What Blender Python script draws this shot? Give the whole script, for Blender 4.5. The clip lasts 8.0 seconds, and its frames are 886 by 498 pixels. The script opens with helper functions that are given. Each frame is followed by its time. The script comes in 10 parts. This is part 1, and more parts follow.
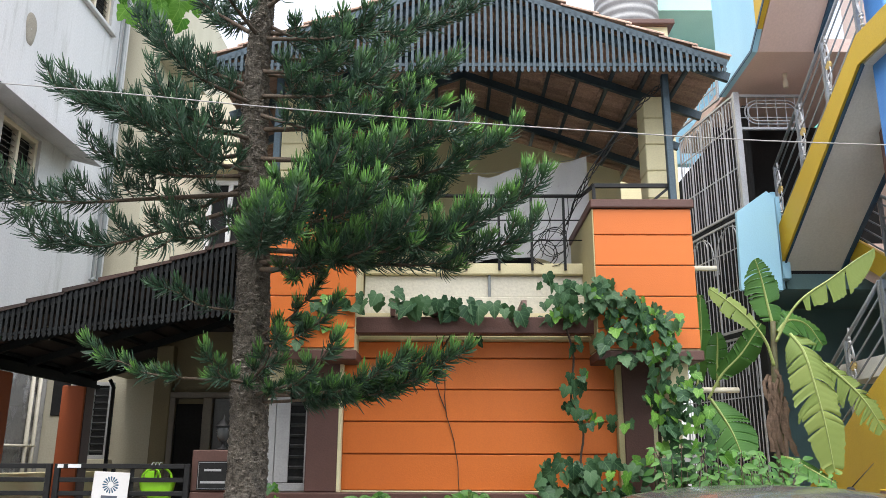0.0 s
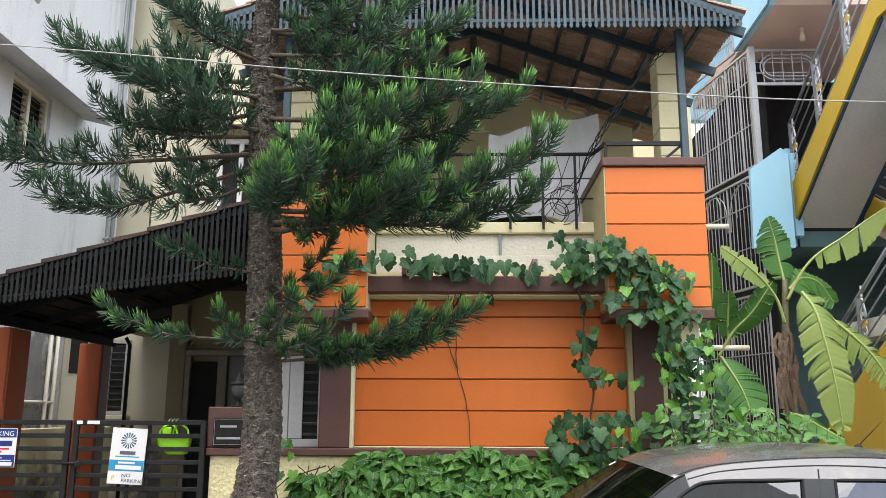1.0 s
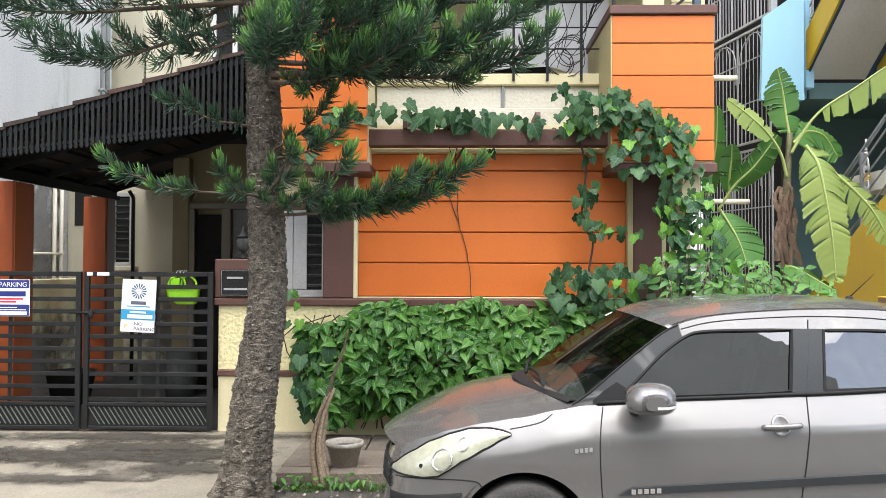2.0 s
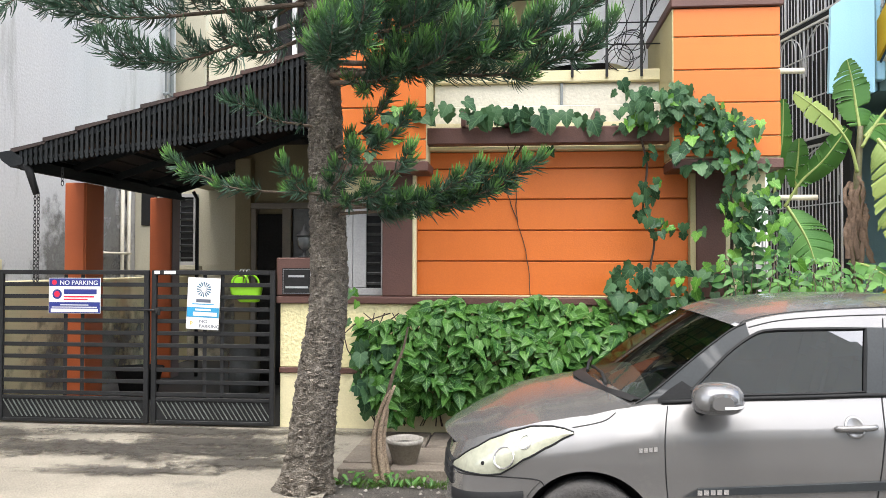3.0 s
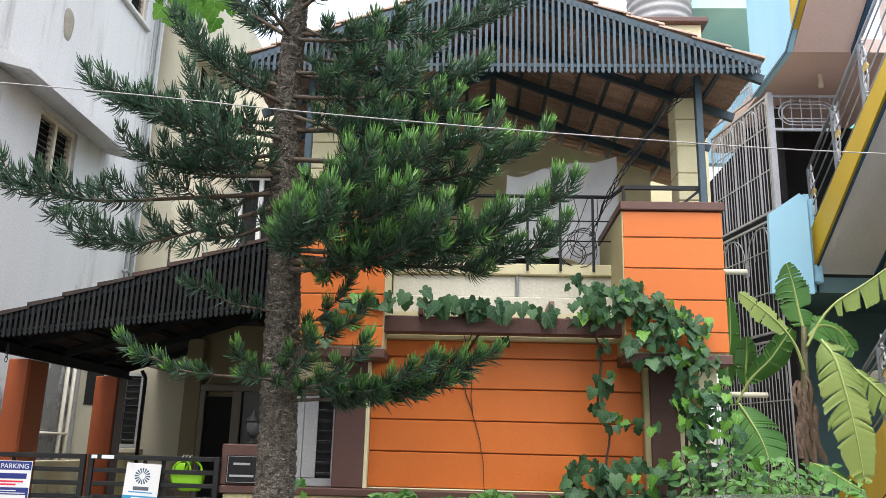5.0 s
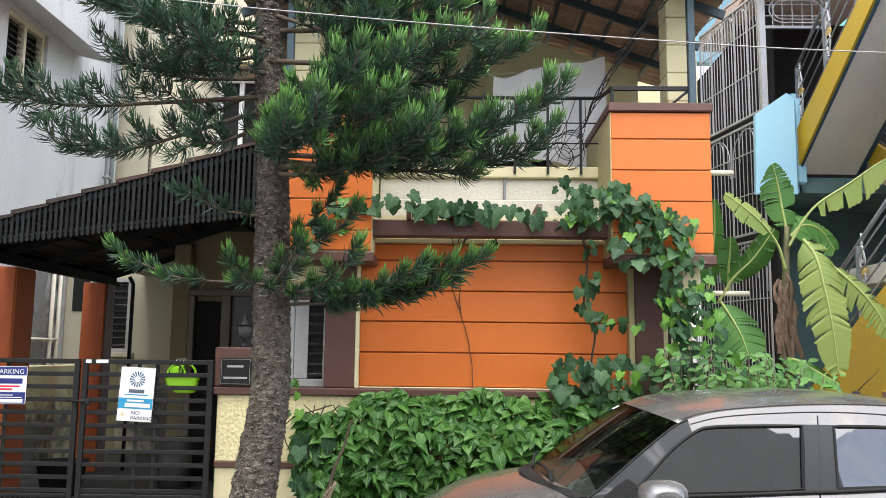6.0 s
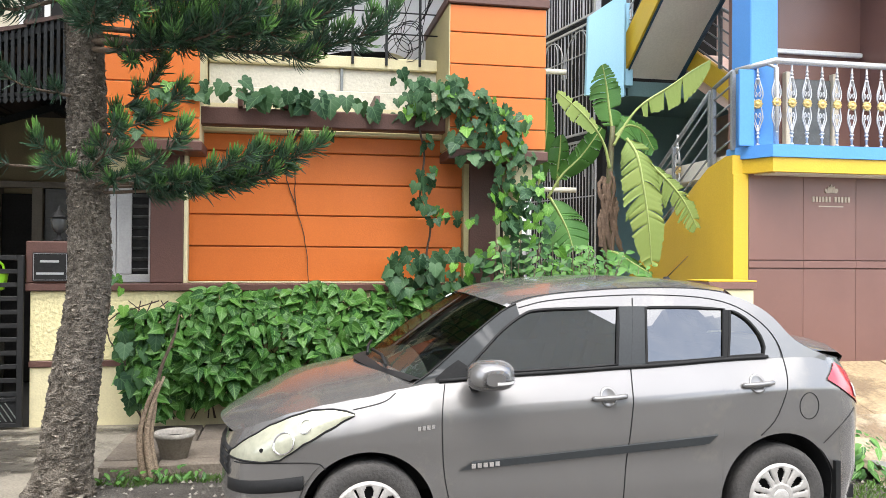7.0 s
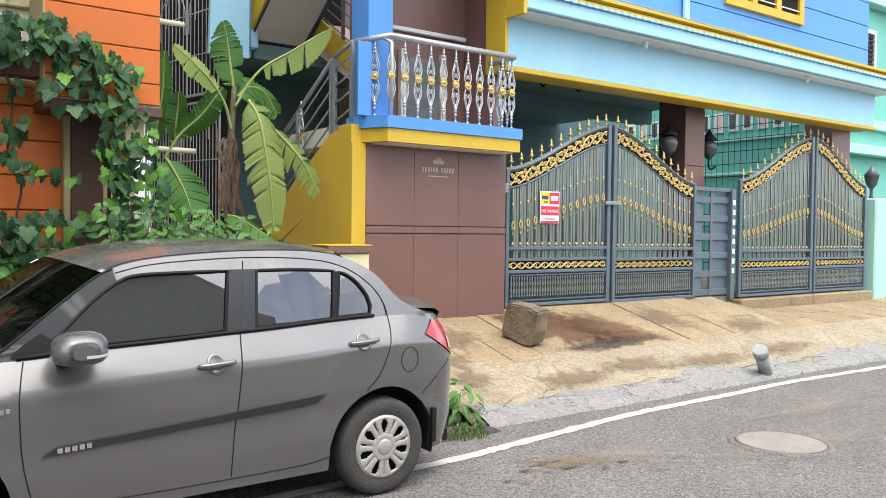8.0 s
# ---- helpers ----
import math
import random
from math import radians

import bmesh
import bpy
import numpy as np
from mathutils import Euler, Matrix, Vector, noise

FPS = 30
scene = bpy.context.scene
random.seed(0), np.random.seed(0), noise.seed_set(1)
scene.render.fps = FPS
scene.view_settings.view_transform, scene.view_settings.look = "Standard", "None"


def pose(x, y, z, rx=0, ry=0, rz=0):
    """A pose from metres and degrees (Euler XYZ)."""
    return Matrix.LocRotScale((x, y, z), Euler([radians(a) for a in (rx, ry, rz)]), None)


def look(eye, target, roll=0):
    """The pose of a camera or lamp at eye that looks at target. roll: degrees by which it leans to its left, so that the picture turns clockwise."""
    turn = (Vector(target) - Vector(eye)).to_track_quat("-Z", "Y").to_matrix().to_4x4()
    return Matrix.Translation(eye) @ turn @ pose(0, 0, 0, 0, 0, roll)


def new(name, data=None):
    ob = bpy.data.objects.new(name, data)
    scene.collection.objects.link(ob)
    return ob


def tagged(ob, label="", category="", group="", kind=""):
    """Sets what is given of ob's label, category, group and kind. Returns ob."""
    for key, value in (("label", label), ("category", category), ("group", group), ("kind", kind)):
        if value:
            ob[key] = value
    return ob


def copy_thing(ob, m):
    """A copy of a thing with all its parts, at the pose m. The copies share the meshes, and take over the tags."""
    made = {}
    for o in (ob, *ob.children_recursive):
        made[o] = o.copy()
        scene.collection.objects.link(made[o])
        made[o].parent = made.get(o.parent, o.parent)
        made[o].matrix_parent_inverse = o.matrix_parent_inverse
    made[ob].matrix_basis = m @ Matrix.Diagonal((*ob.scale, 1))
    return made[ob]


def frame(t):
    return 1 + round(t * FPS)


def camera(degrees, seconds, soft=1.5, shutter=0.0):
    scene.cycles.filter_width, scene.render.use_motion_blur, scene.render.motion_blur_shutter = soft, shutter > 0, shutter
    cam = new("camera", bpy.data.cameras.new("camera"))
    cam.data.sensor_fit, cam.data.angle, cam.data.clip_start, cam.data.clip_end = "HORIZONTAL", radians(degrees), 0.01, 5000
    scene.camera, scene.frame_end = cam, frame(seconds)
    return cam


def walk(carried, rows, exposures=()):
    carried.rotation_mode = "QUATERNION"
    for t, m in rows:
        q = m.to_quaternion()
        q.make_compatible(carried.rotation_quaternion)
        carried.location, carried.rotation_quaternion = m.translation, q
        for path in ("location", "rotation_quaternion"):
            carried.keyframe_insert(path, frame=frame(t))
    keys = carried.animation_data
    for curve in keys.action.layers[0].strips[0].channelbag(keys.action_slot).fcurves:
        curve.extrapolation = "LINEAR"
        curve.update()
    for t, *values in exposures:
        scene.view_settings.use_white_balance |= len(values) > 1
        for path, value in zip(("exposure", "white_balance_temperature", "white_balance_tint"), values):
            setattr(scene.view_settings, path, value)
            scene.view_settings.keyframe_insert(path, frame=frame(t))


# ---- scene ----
cam = camera(57.51, 8.0, soft=0.45)
PATH = [
    (0.0, (0.020, 0.021, 1.640), (-0.0507, 9.6909, 4.1864), 0.21),
    (0.5, (0.035, 0.015, 1.641), (-0.1000, 9.6943, 4.1495), 0.14),
    (1.0, (0.028, 0.007, 1.661), (-0.1884, 9.7971, 3.6856), 0.21),
    (1.5, (0.022, 0.005, 1.657), (-0.1490, 9.9391, 2.7926), 0.20),
    (2.0, (0.032, 0.006, 1.677), (-0.2068, 10.0005, 1.8900), 0.23),
    (2.2, (0.024, 0.003, 1.675), (-0.3141, 9.9973, 1.6132), 0.18),
    (3.3, (0.000, 0.004, 1.664), (-1.0078, 9.9345, 2.2714), 0.26),
    (3.5, (0.004, 0.001, 1.667), (-0.9296, 9.9081, 2.6597), 0.70),
    (4.0, (0.006, -0.013, 1.691), (-0.6690, 9.7640, 3.6793), 1.36),
    (4.2, (0.001, -0.017, 1.685), (-0.5811, 9.6882, 4.0233), 1.48),
    (5.3, (0.008, -0.034, 1.705), (-0.3647, 9.6526, 4.1606), 1.31),
    (5.5, (0.004, -0.036, 1.703), (-0.3426, 9.7217, 3.8652), 1.06),
    (6.0, (-0.055, -0.034, 1.706), (-0.2184, 9.8821, 2.9851), 0.67),
    (6.5, (-0.076, -0.032, 1.667), (0.3240, 9.9457, 2.2043), 0.62),
    (7.0, (-0.040, 0.032, 1.627), (1.8018, 9.8610, 1.7174), 0.42),
    (7.5, (0.053, 0.062, 1.628), (3.8984, 9.2913, 1.4151), 0.16),
    (8.0, (0.154, 0.098, 1.586), (6.0234, 8.1912, 1.3354), 0.67),
]
walk(cam, [(t, look(eye, target, roll)) for t, eye, target, roll in PATH], ((0.0, 1.48), (1.2, 1.52), (2.0, 1.85), (3.5, 2.0), (4.0, 1.9), (5.3, 1.48), (6.0, 1.65), (6.5, 1.82), (7.0, 1.93), (7.5, 1.65), (8.0, 1.32)))

# ---- light ----
world = bpy.data.worlds.new("sky")
scene.world = world
world.use_nodes = True
wn = world.node_tree
sky = wn.nodes.new("ShaderNodeTexSky")
sky.sky_type = "NISHITA"
sky.sun_disc = False
sky.sun_elevation = radians(69)
sky.sun_rotation = radians(200)
sky.air_density, sky.dust_density, sky.ozone_density = 1.0, 3.0, 1.0
wn.nodes["Background"].inputs["Strength"].default_value = 0.15
# broken cloud: brighter and whiter than the sky between
cloud_at = wn.nodes.new("ShaderNodeTexCoord")
cloud = wn.nodes.new("ShaderNodeTexNoise")
cloud.inputs["Scale"].default_value, cloud.inputs["Detail"].default_value, cloud.inputs["Roughness"].default_value = 2.6, 7, 0.55
wn.links.new(cloud_at.outputs["Generated"], cloud.inputs["Vector"])
cover = wn.nodes.new("ShaderNodeMapRange")
cover.inputs["From Min"].default_value, cover.inputs["From Max"].default_value = 0.36, 0.58
wn.links.new(cloud.outputs["Fac"], cover.inputs["Value"])
white = wn.nodes.new("ShaderNodeHueSaturation")
white.inputs["Saturation"].default_value, white.inputs["Value"].default_value = 0.25, 1.65
wn.links.new(sky.outputs["Color"], white.inputs["Color"])
blend = wn.nodes.new("ShaderNodeMix")
blend.data_type = "RGBA"
wn.links.new(cover.outputs["Result"], blend.inputs["Factor"])
wn.links.new(sky.outputs["Color"], blend.inputs["A"])
wn.links.new(white.outputs["Color"], blend.inputs["B"])
wn.links.new(blend.outputs["Result"], wn.nodes["Background"].inputs["Color"])

sun_data = bpy.data.lights.new("sun", "SUN")
sun_data.energy, sun_data.angle, sun_data.color = 0.9, radians(75), (1.0, 0.92, 0.82)
sun = new("sun", sun_data)
sun.matrix_world = look((8, -4, 30), (0, 6, 0))


# ---- tools ----
def box(bm, x0, x1, y0, y1, z0, z1):
    v = [bm.verts.new(p) for p in ((x0, y0, z0), (x1, y0, z0), (x1, y1, z0), (x0, y1, z0), (x0, y0, z1), (x1, y0, z1), (x1, y1, z1), (x0, y1, z1))]
    for f in ((3, 2, 1, 0), (4, 5, 6, 7), (0, 1, 5, 4), (1, 2, 6, 5), (2, 3, 7, 6), (3, 0, 4, 7)):
        bm.faces.new([v[i] for i in f])
    return v


def soft_box(bm, x0, x1, y0, y1, z0, z1, r=0.01, seg=1):
    """A box with bevelled edges."""
    b = bmesh.new()
    box(b, x0, x1, y0, y1, z0, z1)
    bmesh.ops.bevel(b, geom=list(b.edges), offset=r, segments=seg, affect="EDGES", clamp_overlap=True)
    join(bm, b)


def join(bm, other, m=None):
    """Adds the geometry of another bmesh, which is freed."""
    made = {}
    for v in other.verts:
        made[v] = bm.verts.new(m @ v.co if m else v.co)
    for f in other.faces:
        g = bm.faces.new([made[v] for v in f.verts])
        g.smooth = f.smooth
    other.free()


def prism(bm, outline, axis, a, b):
    """A closed outline of (u, v) pairs, pushed along an axis from a to b. axis y: (x, z); axis x: (y, z); axis z: (x, y)."""
    def put(p, d):
        return {"x": (d, p[0], p[1]), "y": (p[0], d, p[1]), "z": (p[0], p[1], d)}[axis]
    one = [bm.verts.new(put(p, a)) for p in outline]
    two = [bm.verts.new(put(p, b)) for p in outline]
    n = len(outline)
    faces = [bm.faces.new(one), bm.faces.new(two[::-1])]
    for i in range(n):
        faces.append(bm.faces.new((one[i], two[i], two[(i + 1) % n], one[(i + 1) % n])))
    bmesh.ops.recalc_face_normals(bm, faces=faces)


def tube(bm, pts, radii, seg=8, caps=True, squash=1.0):
    """A round bar along points; radii is one number or one for each point."""
    pts = [Vector(p) for p in pts]
    if isinstance(radii, (int, float)):
        radii = [radii] * len(pts)
    rings, side = [], None
    for i, p in enumerate(pts):
        d = (pts[min(i + 1, len(pts) - 1)] - pts[max(i - 1, 0)]).normalized()
        if side is None:
            side = d.cross(Vector((0, 0, 1)) if abs(d.z) < 0.9 else Vector((1, 0, 0))).normalized()
        side = (side - d * side.dot(d)).normalized()
        up = d.cross(side)
        rings.append([bm.verts.new(p + radii[i] * (math.cos(a) * side + squash * math.sin(a) * up)) for a in (2 * math.pi * k / seg for k in range(seg))])
    for a, b in zip(rings, rings[1:]):
        for k in range(seg):
            f = bm.faces.new((a[k], a[(k + 1) % seg], b[(k + 1) % seg], b[k]))
            f.smooth = seg > 5
    if caps:
        bm.faces.new(rings[0][::-1])
        bm.faces.new(rings[-1])


def bar(bm, p, q, w, h=None):
    """A square bar from p to q."""
    p, q = Vector(p), Vector(q)
    h = h or w
    d = (q - p).normalized()
    side = d.cross(Vector((0, 0, 1)) if abs(d.z) < 0.95 else Vector((0, 1, 0))).normalized()
    up = side.cross(d)
    ends = []
    for o in (p, q):
        ends.append([bm.verts.new(o + side * a * w / 2 + up * b * h / 2) for a, b in ((-1, -1), (1, -1), (1, 1), (-1, 1))])
    for k in range(4):
        bm.faces.new((ends[0][k], ends[0][(k + 1) % 4], ends[1][(k + 1) % 4], ends[1][k]))
    bm.faces.new(ends[0][::-1])
    bm.faces.new(ends[1])


def lathe(bm, profile, centre, seg=16, axis="z"):
    """A turned shape: (radius, height) pairs round an axis through centre."""
    c = Vector(centre)
    def put(r, h, a):
        p, q = r * math.cos(a), r * math.sin(a)
        return c + Vector({"z": (p, q, h), "y": (p, h, q), "x": (h, p, q)}[axis])
    rings = [[bm.verts.new(put(r, h, 2 * math.pi * k / seg)) for k in range(seg)] for r, h in profile]
    faces = []
    for a, b in zip(rings, rings[1:]):
        for k in range(seg):
            f = bm.faces.new((a[k], a[(k + 1) % seg], b[(k + 1) % seg], b[k]))
            f.smooth = True
            faces.append(f)
    faces.append(bm.faces.new(rings[0][::-1]))
    faces.append(bm.faces.new(rings[-1]))
    bmesh.ops.recalc_face_normals(bm, faces=faces)


def grid(bm, rows, smooth=True, close=False):
    """A sheet through rows of points."""
    vs = [[bm.verts.new(p) for p in row] for row in rows]
    for a, b in zip(vs, vs[1:]):
        n = len(a)
        for k in range(n if close else n - 1):
            try:
                f = bm.faces.new((a[k], a[(k + 1) % n], b[(k + 1) % n], b[k]))
                f.smooth = smooth
            except ValueError:
                pass
    return vs


def origin(ob):
    p = Vector((0, 0, 0))
    while ob:
        p += ob.location
        ob = ob.parent
    return p


def thing(name, at, label, category, group="", kind=""):
    """An Empty at the base of a thing, to which its parts belong."""
    ob = new(name)
    ob.empty_display_size = 0.1
    ob.location = at
    return tagged(ob, label, category, group, kind)


def part(name, bm, material, parent=None, label="", at=None):
    """Links a bmesh, drawn in world coordinates, as one mesh under a thing or a part."""
    o = Vector(at) if at is not None else Vector((0, 0, 0))
    base = origin(parent)
    shift = base + o if parent else o
    if shift.length:
        bmesh.ops.translate(bm, verts=list(bm.verts), vec=-shift)
    me = bpy.data.meshes.new(name)
    bm.to_mesh(me)
    bm.free()
    me.materials.append(material)
    ob = new(name, me)
    ob.location = o
    if parent:
        ob.parent = parent
    if label:
        ob["label"] = label
    return ob


def solo(name, bm, material, label, category, group="", kind="", at=(0, 0, 0)):
    return tagged(part(name, bm, material, None, "", at), label, category, group, kind)


def piece(name, mesh, parent, at, turn=(0, 0, 0), size=(1, 1, 1)):
    """One of many alike pieces on a shared mesh; at is a world place."""
    ob = new(name, mesh)
    ob.parent = parent
    ob.location = Vector(at) - origin(parent)
    ob.rotation_euler = turn
    ob.scale = size
    return ob


def mesh_of(name, bm, material):
    me = bpy.data.meshes.new(name)
    bm.to_mesh(me)
    bm.free()
    me.materials.append(material)
    return me


def raw_mesh(name, verts, faces, material, smooth=False, uvs=None):
    me = bpy.data.meshes.new(name)
    me.from_pydata(verts, [], faces)
    me.materials.append(material)
    if smooth:
        me.polygons.foreach_set("use_smooth", [True] * len(me.polygons))
    if uvs is not None:
        layer = me.uv_layers.new(name="UVMap")
        loops = np.empty(len(me.loops), dtype=np.int32)
        me.loops.foreach_get("vertex_index", loops)
        layer.data.foreach_set("uv", np.asarray(uvs, dtype=np.float32)[loops].ravel())
    me.update()
    return me


def words(text, at, height, material, parent, name="lettering", depth=0.001, turn=(90, 0, 0), align="CENTER", squeeze=1.0):
    """Raised letters in the built-in font; at is the middle of their base line."""
    curve = bpy.data.curves.new(name, "FONT")
    curve.body, curve.size, curve.extrude, curve.align_x = text, height * 1.38, depth, align
    tmp = bpy.data.objects.new(name, curve)
    scene.collection.objects.link(tmp)
    bpy.context.view_layer.update()
    me = bpy.data.meshes.new_from_object(tmp.evaluated_get(bpy.context.evaluated_depsgraph_get()))
    bpy.data.objects.remove(tmp)
    bpy.data.curves.remove(curve)
    me.materials.clear()
    me.materials.append(material)
    me.transform(Matrix.Rotation(radians(turn[2]), 4, "Z") @ Matrix.Rotation(radians(turn[0]), 4, "X") @ Matrix.Diagonal((squeeze, 1, 1, 1)))
    ob = new(name, me)
    ob.parent = parent
    ob.location = Vector(at) - origin(parent)
    return ob


def smooth_line(pts, n):
    """n points on a smooth line through the given ones."""
    p = [Vector(q) for q in pts]
    p = [2 * p[0] - p[1]] + p + [2 * p[-1] - p[-2]]
    out, m = [], len(pts) - 1
    for k in range(n):
        s = k / (n - 1) * m
        i = min(int(s), m - 1)
        t = s - i
        a, b, c, d = p[i : i + 4]
        out.append(0.5 * (2 * b + (c - a) * t + (2 * a - 5 * b + 4 * c - d) * t * t + (3 * b - a - 3 * c + d) * t**3))
    return out


# ---- materials ----
def mat(name, base, base2=None, rough=0.6, metal=0.0, scale=2.0, spread=0.5, fine=40.0, fine_amount=0.12, bump=0.15, bump_size=0.004, random_amount=0.0, island=0.0, stain=None, stain_scale=1.3, stain_at=0.6, coat=0.0, spec=0.5, streak=False, cracks=0.0, crack_scale=5.0):
    """A surface with colour that varies at two scales, fine relief and optional stains."""
    m = bpy.data.materials.new(name)
    m.use_nodes = True
    t = m.node_tree
    n, l = t.nodes, t.links
    out = n["Principled BSDF"]
    out.inputs["Roughness"].default_value = rough
    out.inputs["Metallic"].default_value = metal
    out.inputs["Specular IOR Level"].default_value = spec
    out.inputs["Coat Weight"].default_value = coat
    out.inputs["Coat Roughness"].default_value = 0.06
    co = n.new("ShaderNodeTexCoord")
    src = co.outputs["Object"]
    if streak:
        sm = n.new("ShaderNodeMapping")
        sm.inputs["Scale"].default_value = (1, 1, 0.12 if streak is True else streak)
        l.new(src, sm.inputs["Vector"])
        src = sm.outputs["Vector"]
    big = n.new("ShaderNodeTexNoise")
    big.inputs["Scale"].default_value = scale
    big.inputs["Detail"].default_value = 6
    big.inputs["Roughness"].default_value = 0.6
    l.new(src, big.inputs["Vector"])
    base2 = base2 or tuple(c * 0.82 for c in base)
    ramp = n.new("ShaderNodeValToRGB")
    ramp.color_ramp.elements[0].position = 0.5 - spread / 2
    ramp.color_ramp.elements[1].position = 0.5 + spread / 2
    ramp.color_ramp.elements[0].color = (*base2, 1)
    ramp.color_ramp.elements[1].color = (*base, 1)
    l.new(big.outputs["Fac"], ramp.inputs["Fac"])
    colour = ramp.outputs["Color"]
    small = n.new("ShaderNodeTexNoise")
    small.inputs["Scale"].default_value = fine
    small.inputs["Detail"].default_value = 4
    l.new(co.outputs["Object"], small.inputs["Vector"])
    rng = n.new("ShaderNodeMapRange")
    rng.inputs["From Min"].default_value, rng.inputs["From Max"].default_value = 0.3, 0.7
    rng.inputs["To Min"].default_value, rng.inputs["To Max"].default_value = 1 - fine_amount, 1 + fine_amount
    l.new(small.outputs["Fac"], rng.inputs["Value"])
    mul = n.new("ShaderNodeVectorMath")
    mul.operation = "SCALE"
    l.new(colour, mul.inputs[0])
    l.new(rng.outputs["Result"], mul.inputs["Scale"])
    colour = mul.outputs["Vector"]
    if stain:
        st = n.new("ShaderNodeTexNoise")
        st.inputs["Scale"].default_value = stain_scale
        st.inputs["Detail"].default_value = 8
        st.inputs["Roughness"].default_value = 0.7
        st.noise_dimensions = "4D"
        st.inputs["W"].default_value = 3.7
        l.new(src, st.inputs["Vector"])
        sr = n.new("ShaderNodeMapRange")
        sr.inputs["From Min"].default_value, sr.inputs["From Max"].default_value = stain_at, stain_at + 0.14
        l.new(st.outputs["Fac"], sr.inputs["Value"])
        mix = n.new("ShaderNodeMix")
        mix.data_type = "RGBA"
        l.new(sr.outputs["Result"], mix.inputs["Factor"])
        l.new(colour, mix.inputs["A"])
        mix.inputs["B"].default_value = (*stain, 1)
        colour = mix.outputs["Result"]
    if cracks:
        # fine cracks: edges of warped cells, thinned out by a slow noise
        wob = n.new("ShaderNodeTexNoise")
        wob.inputs["Scale"].default_value = crack_scale * 1.7
        l.new(co.outputs["Object"], wob.inputs["Vector"])
        warp = n.new("ShaderNodeVectorMath")
        warp.operation = "MULTIPLY_ADD"
        warp.inputs[1].default_value = (0.35, 0.35, 0.35)
        l.new(wob.outputs["Color"], warp.inputs[0])
        l.new(co.outputs["Object"], warp.inputs[2])
        cell = n.new("ShaderNodeTexVoronoi")
        cell.feature = "DISTANCE_TO_EDGE"
        cell.inputs["Scale"].default_value = crack_scale
        l.new(warp.outputs["Vector"], cell.inputs["Vector"])
        thin = n.new("ShaderNodeMapRange")
        thin.inputs["From Min"].default_value, thin.inputs["From Max"].default_value = 0.022, 0.006
        l.new(cell.outputs["Distance"], thin.inputs["Value"])
        some = n.new("ShaderNodeMapRange")
        some.inputs["From Min"].default_value, some.inputs["From Max"].default_value = 0.42, 0.58
        some.inputs["To Max"].default_value = cracks
        l.new(big.outputs["Fac"], some.inputs["Value"])
        both = n.new("ShaderNodeMath")
        both.operation = "MULTIPLY"
        l.new(thin.outputs["Result"], both.inputs[0])
        l.new(some.outputs["Result"], both.inputs[1])
        cm = n.new("ShaderNodeMix")
        cm.data_type = "RGBA"
        l.new(both.outputs["Value"], cm.inputs["Factor"])
        l.new(colour, cm.inputs["A"])
        cm.inputs["B"].default_value = (0.05, 0.045, 0.04, 1)
        colour = cm.outputs["Result"]
    for amount, node, socket in ((random_amount, "ShaderNodeObjectInfo", "Random"), (island, "ShaderNodeNewGeometry", "Random Per Island")):
        if amount:
            info = n.new(node)
            r2 = n.new("ShaderNodeMapRange")
            r2.inputs["To Min"].default_value, r2.inputs["To Max"].default_value = 1 - amount, 1 + amount
            l.new(info.outputs[socket], r2.inputs["Value"])
            m2 = n.new("ShaderNodeVectorMath")
            m2.operation = "SCALE"
            l.new(colour, m2.inputs[0])
            l.new(r2.outputs["Result"], m2.inputs["Scale"])
            colour = m2.outputs["Vector"]
    l.new(colour, out.inputs["Base Color"])
    if bump:
        b = n.new("ShaderNodeBump")
        b.inputs["Strength"].default_value = bump
        b.inputs["Distance"].default_value = bump_size * 5
        l.new(small.outputs["Fac"], b.inputs["Height"])
        l.new(b.outputs["Normal"], out.inputs["Normal"])
    return m


